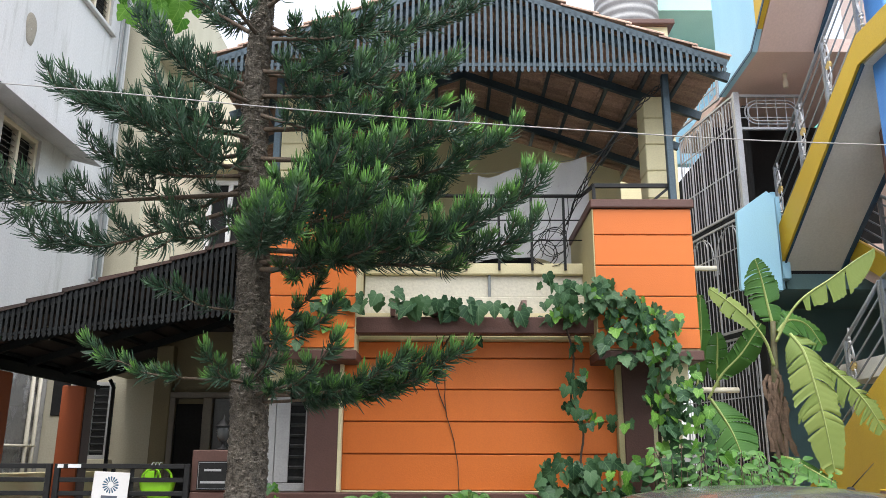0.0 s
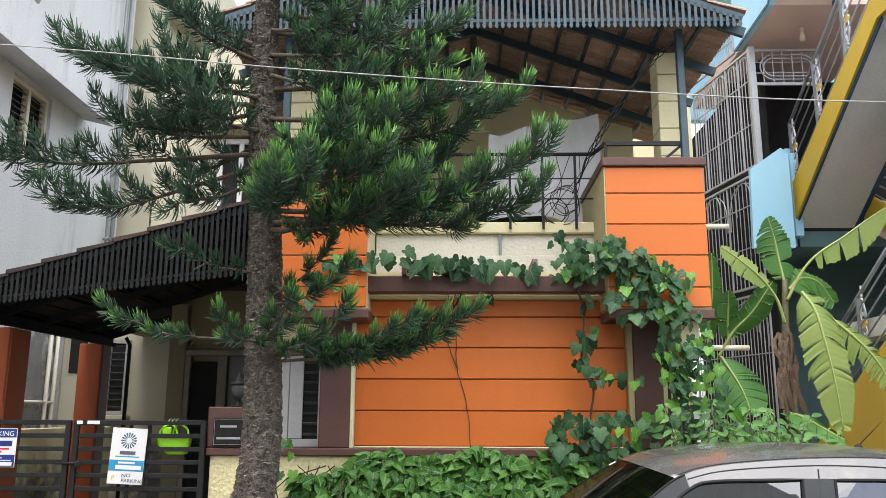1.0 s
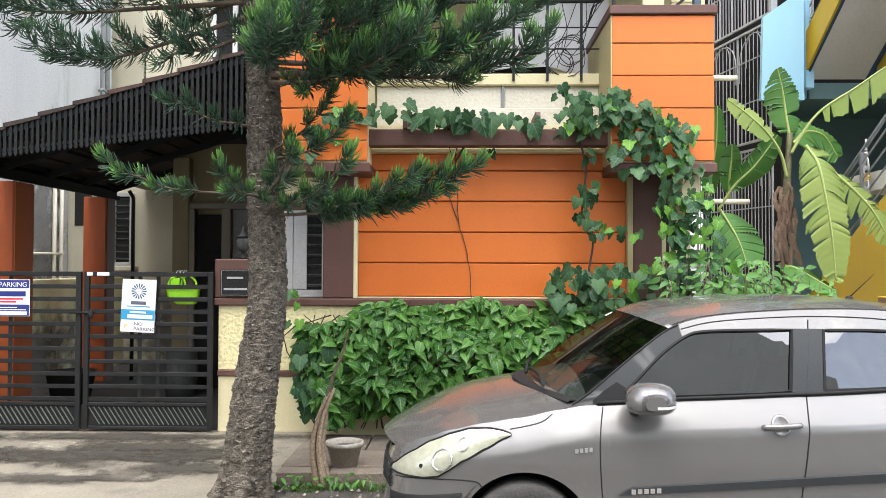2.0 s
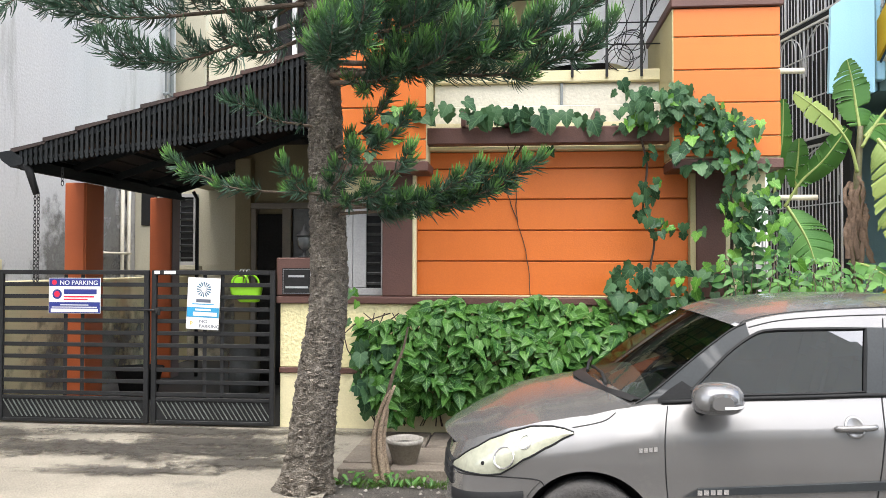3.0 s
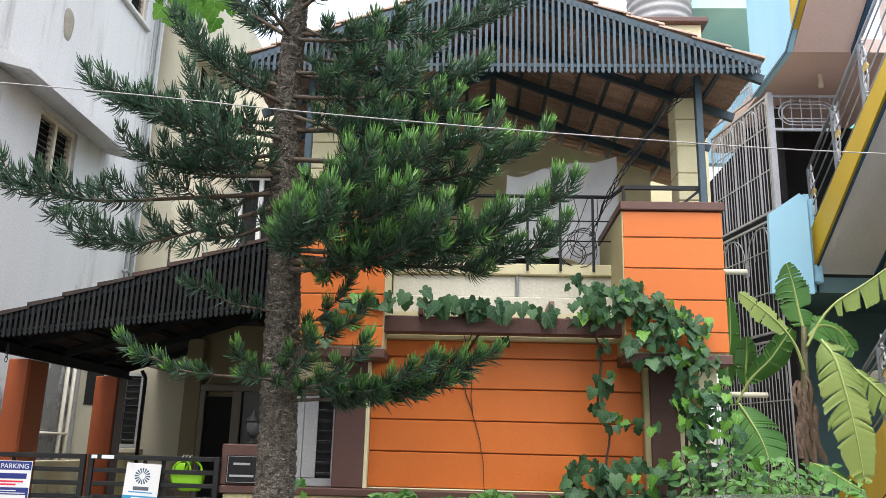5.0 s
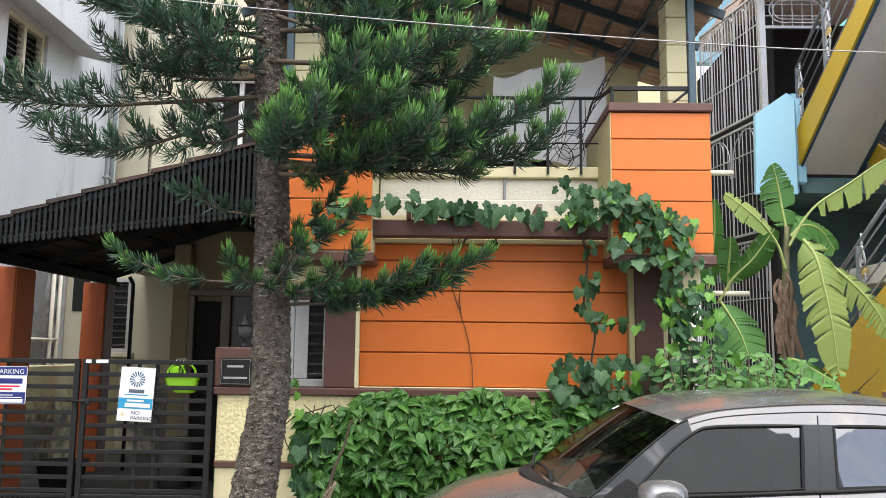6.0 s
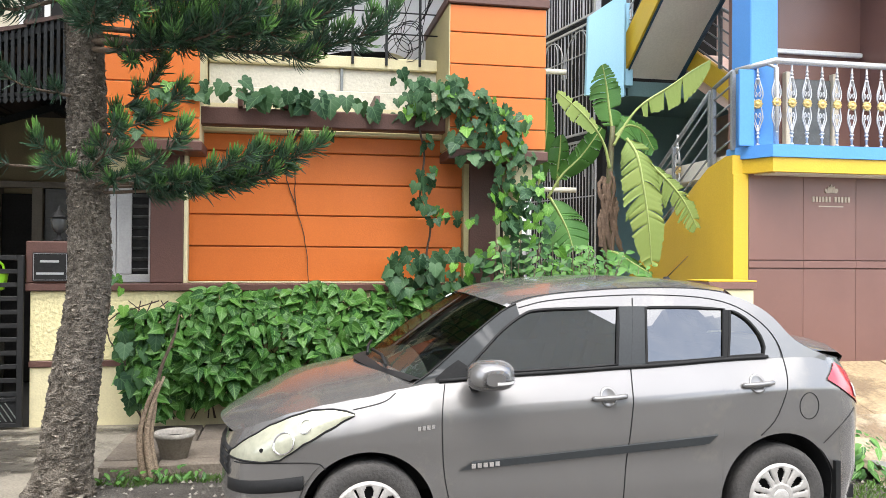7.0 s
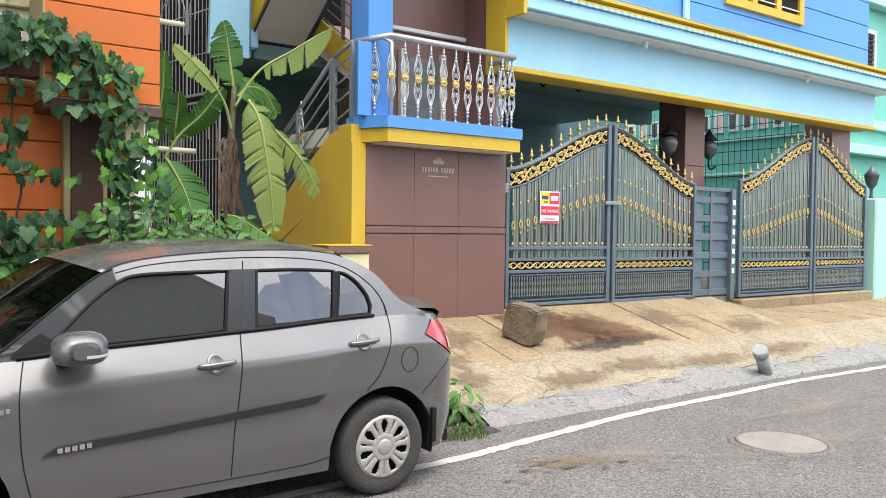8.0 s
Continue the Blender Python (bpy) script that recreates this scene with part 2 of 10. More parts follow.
def leaf_mat(name, base, base2, vein=None, rough=0.4, through_light=0.25, ribs=14.0, random_amount=0.25):
    """A leaf: colour varies leaf by leaf, paler veins by the leaf's own length and breadth, some light goes through."""
    m = bpy.data.materials.new(name)
    m.use_nodes = True
    t = m.node_tree
    n, l = t.nodes, t.links
    shader = n["Principled BSDF"]
    shader.inputs["Roughness"].default_value = rough
    shader.inputs["Specular IOR Level"].default_value = 0.3
    geo, info = n.new("ShaderNodeNewGeometry"), n.new("ShaderNodeObjectInfo")
    add = n.new("ShaderNodeMath")
    add.operation = "ADD"
    l.new(geo.outputs["Random Per Island"], add.inputs[0])
    l.new(info.outputs["Random"], add.inputs[1])
    fr = n.new("ShaderNodeMath")
    fr.operation = "FRACT"
    l.new(add.outputs["Value"], fr.inputs[0])
    mix = n.new("ShaderNodeMix")
    mix.data_type = "RGBA"
    mix.inputs["A"].default_value, mix.inputs["B"].default_value = (*base, 1), (*base2, 1)
    l.new(fr.outputs["Value"], mix.inputs["Factor"])
    colour = mix.outputs["Result"]
    if vein:
        uv = n.new("ShaderNodeUVMap")
        sep = n.new("ShaderNodeSeparateXYZ")
        l.new(uv.outputs["UV"], sep.inputs["Vector"])
        off = n.new("ShaderNodeMath")
        off.operation = "ABSOLUTE"
        l.new(sep.outputs["X"], off.inputs[0])
        mid = n.new("ShaderNodeMapRange")
        mid.inputs["From Min"].default_value, mid.inputs["From Max"].default_value = 0.09, 0.02
        l.new(off.outputs["Value"], mid.inputs["Value"])
        lean = n.new("ShaderNodeMath")
        lean.operation = "MULTIPLY_ADD"
        l.new(off.outputs["Value"], lean.inputs[0])
        lean.inputs[1].default_value = -0.5
        l.new(sep.outputs["Y"], lean.inputs[2])
        wave = n.new("ShaderNodeMath")
        wave.operation = "MULTIPLY"
        l.new(lean.outputs["Value"], wave.inputs[0])
        wave.inputs[1].default_value = ribs
        sn = n.new("ShaderNodeMath")
        sn.operation = "SINE"
        l.new(wave.outputs["Value"], sn.inputs[0])
        sr = n.new("ShaderNodeMapRange")
        sr.inputs["From Min"].default_value, sr.inputs["From Max"].default_value = 0.75, 1.0
        sr.inputs["To Max"].default_value = 0.55
        l.new(sn.outputs["Value"], sr.inputs["Value"])
        top = n.new("ShaderNodeMath")
        top.operation = "MAXIMUM"
        l.new(mid.outputs["Result"], top.inputs[0])
        l.new(sr.outputs["Result"], top.inputs[1])
        vm = n.new("ShaderNodeMix")
        vm.data_type = "RGBA"
        l.new(top.outputs["Value"], vm.inputs["Factor"])
        l.new(colour, vm.inputs["A"])
        vm.inputs["B"].default_value = (*vein, 1)
        colour = vm.outputs["Result"]
    l.new(colour, shader.inputs["Base Color"])
    tl = n.new("ShaderNodeBsdfTranslucent")
    l.new(colour, tl.inputs["Color"])
    ms = n.new("ShaderNodeMixShader")
    ms.inputs["Fac"].default_value = through_light
    l.new(shader.outputs["BSDF"], ms.inputs[1])
    l.new(tl.outputs["BSDF"], ms.inputs[2])
    l.new(ms.outputs["Shader"], n["Material Output"].inputs["Surface"])
    return m


def sheet_glass(name, tint, gloss):
    """A thin pane: what lies behind shows through its tint, and its face mirrors a share of the light."""
    m = bpy.data.materials.new(name)
    m.use_nodes = True
    n, l = m.node_tree.nodes, m.node_tree.links
    n.remove(n["Principled BSDF"])
    clear, shine, mix = n.new("ShaderNodeBsdfTransparent"), n.new("ShaderNodeBsdfGlossy"), n.new("ShaderNodeMixShader")
    clear.inputs["Color"].default_value = (*tint, 1)
    shine.inputs["Roughness"].default_value = 0.015
    mix.inputs["Fac"].default_value = gloss
    l.new(clear.outputs["BSDF"], mix.inputs[1])
    l.new(shine.outputs["BSDF"], mix.inputs[2])
    l.new(mix.outputs["Shader"], n["Material Output"].inputs["Surface"])
    return m


def stain_mat(name, base, base2, strength=0.8, rough=0.6, grain=9.0):
    """A stain whose edge fades unevenly into the surface under it; u runs from its middle to its rim."""
    m = mat(name, base, base2, rough=rough, scale=5, fine=60, fine_amount=0.2, bump=0.3)
    t = m.node_tree
    n, l = t.nodes, t.links
    uv, sep = n.new("ShaderNodeUVMap"), n.new("ShaderNodeSeparateXYZ")
    l.new(uv.outputs["UV"], sep.inputs["Vector"])
    co, nz = n.new("ShaderNodeTexCoord"), n.new("ShaderNodeTexNoise")
    nz.inputs["Scale"].default_value, nz.inputs["Detail"].default_value, nz.inputs["Roughness"].default_value = grain, 7, 0.65
    l.new(co.outputs["Object"], nz.inputs["Vector"])
    add = n.new("ShaderNodeMath")
    add.operation = "MULTIPLY_ADD"
    add.inputs[1].default_value = 1.5
    l.new(nz.outputs["Fac"], add.inputs[0])
    l.new(sep.outputs["X"], add.inputs[2])
    fade = n.new("ShaderNodeMapRange")
    fade.inputs["From Min"].default_value, fade.inputs["From Max"].default_value = 1.55, 1.0
    fade.inputs["To Max"].default_value = strength
    l.new(add.outputs["Value"], fade.inputs["Value"])
    l.new(fade.outputs["Result"], n["Principled BSDF"].inputs["Alpha"])
    return m


ORANGE = mat("orange_paint", (0.60, 0.152, 0.018), (0.51, 0.118, 0.014), rough=0.5, scale=1.4, spread=0.8, fine=90, fine_amount=0.05, bump=0.12, bump_size=0.002, stain=(0.50, 0.12, 0.03), stain_scale=1.1, stain_at=0.66, streak=True, random_amount=0.05)
ORANGE_DEEP = mat("burnt_orange_paint", (0.45, 0.10, 0.025), (0.36, 0.08, 0.02), rough=0.6, scale=1.5, fine=80, fine_amount=0.07)
BROWN = mat("brown_paint", (0.105, 0.048, 0.036), (0.08, 0.036, 0.028), rough=0.55, scale=3, fine=70, fine_amount=0.1, stain=(0.16, 0.09, 0.07), stain_at=0.64)
CREAM = mat("cream_paint", (0.70, 0.64, 0.40), (0.60, 0.54, 0.33), rough=0.7, scale=1.6, fine=60, fine_amount=0.05, bump=0.15, stain=(0.40, 0.37, 0.25), stain_at=0.66, streak=True)
STUCCO = mat("rough_cream_stucco", (0.74, 0.67, 0.38), (0.66, 0.59, 0.33), rough=0.85, scale=3, fine=30, fine_amount=0.1, bump=0.5, bump_size=0.006, stain=(0.45, 0.4, 0.25), stain_at=0.68)
# OLIVE at roughly 0.6 of its strength, for the back of the porch
OLIVE_DEEP = mat("darker_olive", (0.26, 0.215, 0.125), (0.21, 0.175, 0.10), rough=0.75, scale=2, fine=60, fine_amount=0.08)
OLIVE = mat("olive_cream_paint", (0.42, 0.37, 0.19), (0.36, 0.31, 0.16), rough=0.7, scale=2, fine=60, fine_amount=0.06)
SLAB = mat("weathered_cream_concrete", (0.66, 0.63, 0.52), (0.54, 0.51, 0.42), rough=0.8, scale=2.5, fine=35, fine_amount=0.08, bump=0.3, stain=(0.30, 0.29, 0.25), stain_scale=2.2, stain_at=0.62, streak=True)
WHITEWASH = mat("white_washed_plaster", (0.53, 0.53, 0.53), (0.42, 0.42, 0.42), rough=0.85, scale=0.7, fine=30, fine_amount=0.07, bump=0.3, stain=(0.29, 0.285, 0.27), stain_scale=1.6, stain_at=0.55, streak=True)
PALE = mat("pale_yellow_plaster", (0.49, 0.46, 0.35), (0.41, 0.38, 0.285), rough=0.8, scale=1.2, fine=40, fine_amount=0.06, stain=(0.45, 0.42, 0.3), stain_at=0.64, streak=True)
IRON = mat("black_painted_iron", (0.011, 0.012, 0.013), (0.018, 0.018, 0.018), rough=0.55, metal=0.0, spec=0.3, scale=6, fine=80, fine_amount=0.2, bump=0.1)
STEEL_BLUE = mat("dark_blue_steel", (0.050, 0.080, 0.100), (0.036, 0.058, 0.075), rough=0.5, metal=0.3, scale=5, fine=60, fine_amount=0.15, random_amount=0.15)
BLACK_WOOD = mat("black_slats", (0.010, 0.013, 0.015), (0.016, 0.017, 0.017), rough=0.75, scale=8, fine=60, fine_amount=0.25, random_amount=0.3, spec=0.2)
TILE_RED = mat("clay_roof_tile", (0.43, 0.30, 0.23), (0.31, 0.205, 0.16), rough=0.85, scale=5, fine=50, fine_amount=0.2, bump=0.4, island=0.25, random_amount=0.2, stain=(0.1, 0.07, 0.06), stain_scale=3)
TILE_DARK = mat("blackened_roof_tile", (0.045, 0.03, 0.026), (0.03, 0.022, 0.02), rough=0.9, scale=5, fine=50, fine_amount=0.2, island=0.25)
# near-black grey over the whole porch floor
YARD = mat("dark_porch_floor", (0.045, 0.044, 0.042), (0.028, 0.028, 0.028), rough=0.75, scale=2.0, fine=40, fine_amount=0.15, stain=(0.03, 0.03, 0.03), stain_scale=1.2, stain_at=0.55)
TILE_BROWN = mat("sooty_brown_tile", (0.065, 0.036, 0.03), (0.04, 0.026, 0.022), rough=0.9, scale=5, fine=50, fine_amount=0.2)
# near-black, also painted in place of shade inside doorways, windows and the passage
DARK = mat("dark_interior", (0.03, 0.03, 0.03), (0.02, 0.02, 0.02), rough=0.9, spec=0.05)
FRAME_DULL = mat("dull_brown_grey_paint", (0.24, 0.215, 0.18), (0.18, 0.16, 0.135), rough=0.6, scale=4, fine=50, fine_amount=0.08)
# white window paint with the shade under bay and porch put into its colour
FRAME_GREY = mat("shaded_white_paint", (0.36, 0.36, 0.355), (0.29, 0.29, 0.285), rough=0.55, scale=4, fine=50, fine_amount=0.08)
FRAME_WHITE = mat("white_window_paint", (0.72, 0.72, 0.70), (0.62, 0.62, 0.60), rough=0.5, scale=4, fine=50, fine_amount=0.06)
FRAME_CREAM = mat("cream_window_paint", (0.62, 0.55, 0.42), (0.52, 0.46, 0.35), rough=0.5, scale=4, fine=50, fine_amount=0.06)
LOUVRE = mat("grey_louvre_glass", (0.10, 0.105, 0.105), (0.06, 0.065, 0.065), rough=0.25, scale=6, fine=40, fine_amount=0.1, random_amount=0.25)
BLUE = mat("bright_blue_paint", (0.077, 0.270, 0.648), (0.063, 0.234, 0.594), rough=0.5, scale=1.5, fine=60, fine_amount=0.04, bump=0.08, stain=(0.06, 0.2, 0.5), stain_at=0.7, streak=True)
SKYBLUE = mat("light_blue_paint", (0.36, 0.64, 0.80), (0.30, 0.57, 0.74), rough=0.55, scale=1.2, fine=60, fine_amount=0.04, bump=0.08, stain=(0.27, 0.47, 0.58), stain_at=0.68, streak=True)
YELLOW = mat("yellow_paint", (0.578, 0.391, 0.025), (0.493, 0.327, 0.021), rough=0.5, scale=1.6, fine=60, fine_amount=0.05, bump=0.1, stain=(0.50, 0.32, 0.03), stain_at=0.68, streak=True)
GRANITE = mat("brown_granite", (0.185, 0.098, 0.080), (0.145, 0.075, 0.062), rough=0.38, scale=1.3, fine=160, fine_amount=0.3, bump=0.0, random_amount=0.06)
PINK = mat("pinkish_plaster", (0.66, 0.50, 0.44), (0.58, 0.44, 0.39), rough=0.8, scale=1.5, fine=40, fine_amount=0.05)
SOFFIT = mat("grey_beige_soffit", (0.72, 0.71, 0.67), (0.65, 0.64, 0.60), rough=0.85, scale=1.5, fine=40, fine_amount=0.06)
TEAL = mat("teal_paint", (0.17, 0.29, 0.30), (0.14, 0.25, 0.265), rough=0.6, scale=1.2, fine=50, fine_amount=0.05)
GREEN_WALL = mat("sea_green_paint", (0.15, 0.48, 0.39), (0.125, 0.42, 0.345), rough=0.6, scale=0.8, fine=50, fine_amount=0.05, streak=True, stain=(0.12, 0.42, 0.35), stain_at=0.66)
GREEN_PALE = mat("pale_green_paint", (0.38, 0.66, 0.56), (0.32, 0.58, 0.50), rough=0.6, scale=1.0, fine=50, fine_amount=0.05)
GALV = mat("grey_painted_steel", (0.26, 0.28, 0.30), (0.20, 0.22, 0.24), rough=0.45, metal=0.3, scale=6, fine=60, fine_amount=0.12, random_amount=0.06)
SILVER = mat("silver_paint", (0.510, 0.518, 0.527), (0.425, 0.433, 0.442), rough=0.35, metal=0.55, scale=8, fine=70, fine_amount=0.1)
TAN_METAL = mat("tarnished_brass", (0.42, 0.36, 0.28), (0.32, 0.26, 0.2), rough=0.45, metal=0.4, scale=8, fine=70, fine_amount=0.1)
GATE_GREY = mat("blue_grey_gate_paint", (0.125, 0.165, 0.20), (0.10, 0.135, 0.165), rough=0.42, metal=0.25, scale=5, fine=60, fine_amount=0.1, random_amount=0.06)
GATE_PALE = mat("pale_grey_gate_paint", (0.20, 0.225, 0.205), (0.15, 0.17, 0.155), rough=0.4, metal=0.3, scale=6, fine=60, fine_amount=0.12, random_amount=0.08)
GOLD = mat("gold_paint", (0.64, 0.48, 0.19), (0.50, 0.36, 0.12), rough=0.38, metal=0.35, scale=9, fine=80, fine_amount=0.15)
WHITE = mat("white_board", (0.80, 0.80, 0.80), (0.75, 0.75, 0.75), rough=0.4, fine_amount=0.02, bump=0)
NAVY = mat("navy_print", (0.02, 0.035, 0.20), (0.02, 0.03, 0.18), rough=0.4, fine_amount=0.03, bump=0)
DEEP_BLUE = mat("deep_blue_paint", (0.018, 0.07, 0.13), (0.015, 0.055, 0.10), rough=0.5, fine_amount=0.06)
SLATE_PRINT = mat("slate_blue_print", (0.05, 0.13, 0.21), (0.04, 0.11, 0.18), rough=0.4, fine_amount=0.03, bump=0)
RAIL_GREY = mat("pale_galvanised_bars", (0.40, 0.41, 0.43), (0.32, 0.33, 0.35), rough=0.45, metal=0.3, scale=6, fine=60, fine_amount=0.12)
CYAN = mat("cyan_print", (0.03, 0.30, 0.55), (0.03, 0.28, 0.5), rough=0.4, fine_amount=0.03, bump=0)
GREY_PRINT = mat("grey_print", (0.10, 0.12, 0.16), (0.09, 0.11, 0.14), rough=0.4, fine_amount=0.03, bump=0)
RED_PRINT = mat("red_print", (0.70, 0.02, 0.06), (0.62, 0.02, 0.05), rough=0.4, fine_amount=0.03, bump=0)
YELLOW_PRINT = mat("yellow_print", (0.80, 0.55, 0.03), (0.75, 0.5, 0.03), rough=0.4, fine_amount=0.03, bump=0)
LIME = mat("lime_plastic", (0.36, 0.80, 0.03), (0.33, 0.74, 0.03), rough=0.35, fine_amount=0.03, bump=0)
ASPHALT = mat("worn_asphalt", (0.178, 0.168, 0.153), (0.112, 0.107, 0.099), rough=0.9, scale=0.9, spread=0.7, fine=65, fine_amount=0.66, bump=0.85, bump_size=0.004, stain=(0.18, 0.165, 0.145), stain_scale=0.8, stain_at=0.60)
LINE = mat("worn_white_road_paint", (0.50, 0.49, 0.47), (0.36, 0.355, 0.34), rough=0.8, scale=6, fine=80, fine_amount=0.15, bump=0.4, stain=(0.25, 0.24, 0.23), stain_scale=9, stain_at=0.64)
CONCRETE = mat("stained_concrete", (0.28, 0.255, 0.205), (0.16, 0.145, 0.115), rough=0.88, scale=1.4, spread=0.6, fine=60, fine_amount=0.15, bump=0.5, stain=(0.10, 0.092, 0.08), stain_scale=1.1, stain_at=0.56)
STONE = mat("grey_paving_stone", (0.19, 0.16, 0.125), (0.12, 0.10, 0.08), rough=0.9, scale=3, fine=60, fine_amount=0.2, bump=0.5, random_amount=0.2, stain=(0.09, 0.08, 0.07), stain_scale=2.5, stain_at=0.6)
SANDSTONE = mat("sandy_paving_slab", (0.32, 0.245, 0.145), (0.215, 0.16, 0.09), rough=0.85, scale=2.6, fine=30, fine_amount=0.28, cracks=0.25, crack_scale=1.5, bump=0.35, random_amount=0.1, stain=(0.17, 0.11, 0.065), stain_scale=2.2, stain_at=0.56)
KERB = mat("pale_cracked_cement", (0.33, 0.28, 0.195), (0.215, 0.178, 0.118), rough=0.9, scale=1.9, fine=30, fine_amount=0.28, cracks=0.35, crack_scale=1.1, bump=0.6, stain=(0.19, 0.14, 0.09), stain_scale=1.4, stain_at=0.56)
CEMENT = mat("fresh_grey_cement", (0.27, 0.268, 0.255), (0.20, 0.198, 0.188), rough=0.9, scale=5, fine=25, fine_amount=0.16, cracks=0.9, crack_scale=3.2, bump=0.9, bump_size=0.008)
GRAVEL = mat("dark_gravel_soil", (0.13, 0.12, 0.105), (0.07, 0.063, 0.055), rough=0.95, scale=7, spread=0.5, fine=90, fine_amount=0.45, bump=1.0, bump_size=0.01, stain=(0.2, 0.18, 0.15), stain_scale=12, stain_at=0.6)
MANHOLE = mat("pale_manhole_concrete", (0.27, 0.25, 0.215), (0.20, 0.185, 0.16), rough=0.9, scale=4, fine=80, fine_amount=0.15, bump=0.5, stain=(0.2, 0.17, 0.13), stain_scale=6)
BLOCK = mat("mossy_stone_block", (0.25, 0.185, 0.115), (0.10, 0.08, 0.055), rough=0.95, scale=4, fine=30, fine_amount=0.2, bump=0.5, bump_size=0.006, stain=(0.075, 0.06, 0.045), stain_scale=5, stain_at=0.55)
PVC = mat("grey_pvc", (0.22, 0.24, 0.24), (0.18, 0.20, 0.20), rough=0.5, fine_amount=0.06, scale=5)
PVC_PALE = mat("pale_grey_pvc", (0.31, 0.33, 0.33), (0.25, 0.27, 0.27), rough=0.5, fine_amount=0.08, scale=5)
PVC_CREAM = mat("cream_pvc", (0.68, 0.64, 0.52), (0.6, 0.56, 0.45), rough=0.5, fine_amount=0.06, scale=5)
CLOTH = mat("white_cotton_cloth", (0.74, 0.74, 0.74), (0.64, 0.64, 0.65), rough=0.9, scale=3, fine=90, fine_amount=0.05, bump=0.1, stain=(0.52, 0.46, 0.47), stain_scale=12, stain_at=0.58)
TANK = mat("grey_tank_plastic", (0.30, 0.30, 0.30), (0.24, 0.24, 0.24), rough=0.6)
CABLE = mat("grey_cable", (0.36, 0.35, 0.34), (0.28, 0.28, 0.27), rough=0.6, fine_amount=0.1)
POT = mat("grey_clay_pot", (0.42, 0.39, 0.34), (0.30, 0.28, 0.245), rough=0.85, scale=6, fine=50, fine_amount=0.15, bump=0.3)
MESH_GREEN = mat("green_shade_net", (0.05, 0.30, 0.20), (0.04, 0.24, 0.16), rough=0.8)
PLASTER_BACK = mat("beige_plaster", (0.72, 0.68, 0.60), (0.64, 0.60, 0.53), rough=0.85, scale=1.0)

# ---- ground ----
bm = bmesh.new()
box(bm, -400, 400, -400, 900, -0.4, -0.07)
solo("ground_road", bm, ASPHALT, "worn grey asphalt street with patches and stains", "road", kind="structure")

bm = bmesh.new()
line_mid = smooth_line([(-14, 4.6, 0), (-3, 4.6, 0), (0, 4.6, 0), (3.29, 4.68, 0), (4.18, 4.76, 0), (5.66, 4.94, 0), (6.49, 4.98, 0), (7.4, 5.0, 0), (8.55, 5.04, 0), (10.5, 4.97, 0), (14, 4.95, 0), (30, 5.0, 0)], 240)
rows = []
for i, p in enumerate(line_mid):
    w = 0.055 + 0.012 * noise.noise((i * 0.35, 0, 0))
    s = 0.02 * noise.noise((i * 0.5, 7, 0))
    rows.append([(p.x, p.y - w + s, -0.065), (p.x, p.y + w + s, -0.065)])
grid(bm, rows, False)
solo("road_line", bm, LINE, "worn white painted edge line on the asphalt", "road line", kind="structure")

# manhole cover with a rim
mh = thing("manhole", (6.02, 3.64, -0.07), "round pale concrete manhole cover set in the asphalt", "manhole")
bm = bmesh.new()
lathe(bm, [(0.33, 0.001), (0.335, 0.012), (0.30, 0.016), (0.05, 0.017)], (6.02, 3.64, -0.07), 36)
part("cover", bm, MANHOLE, mh)
bm = bmesh.new()
for r0, r1 in ((0.345, 0.40),):
    rows = [[(6.02 + r * math.cos(a), 3.64 + r * math.sin(a), z - 0.07) for a in (2 * math.pi * k / 48 for k in range(48))] for r, z in ((0.34, 0.003), (0.35, 0.013), (0.385, 0.012), (0.40, 0.002))]
    grid(bm, rows, True, True)
part("rim", bm, ASPHALT, mh)

# soil strip beside the road
bm = bmesh.new()
rows = []
for i in range(60):
    x = -1.95 + i * 0.108
    row = []
    for k in range(14):
        y = 5.12 + k * 0.20 + (0.06 * noise.noise((x * 2, 3, 0)) if k == 0 else 0)
        z = -0.068 if k == 0 else -0.052 + 0.016 * noise.noise((x * 4, y * 4, 0))
        row.append((x, y, z))
    rows.append(row)
grid(bm, rows)
solo("ground_soil", bm, GRAVEL, "dark gravelly soil strip beside the road", "soil", kind="structure")

# concrete apron before the driveway gate
bm = bmesh.new()
rows = []
for i in range(44):
    x = -9.5 + i * 0.188
    row = []
    for k in range(18):
        y = 5.3 + k * 0.162
        z = -0.06 + 0.115 * (k / 17) ** 0.8 + 0.006 * noise.noise((x * 2, y * 2, 1))
        if k == 0:
            y += 0.05 * noise.noise((x * 3, 0, 0))
            z = -0.068
        edge = 0.05 * noise.noise((0, y * 3, 5)) if i == 43 else 0
        row.append((x + edge, y, z))
    rows.append(row)
grid(bm, rows)
solo("pavement_apron", bm, CONCRETE, "stained concrete driveway apron with damp dark patches", "driveway", kind="structure")
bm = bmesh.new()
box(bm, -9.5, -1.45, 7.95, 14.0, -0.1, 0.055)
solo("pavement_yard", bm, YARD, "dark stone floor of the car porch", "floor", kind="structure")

# ramp of the neighbouring house
def ramp_z(y):
    return -0.07 + (max(0.0, y - 5.28) * 0.36 if y < 6.2 else 0.331 + (y - 6.2) * 0.262)

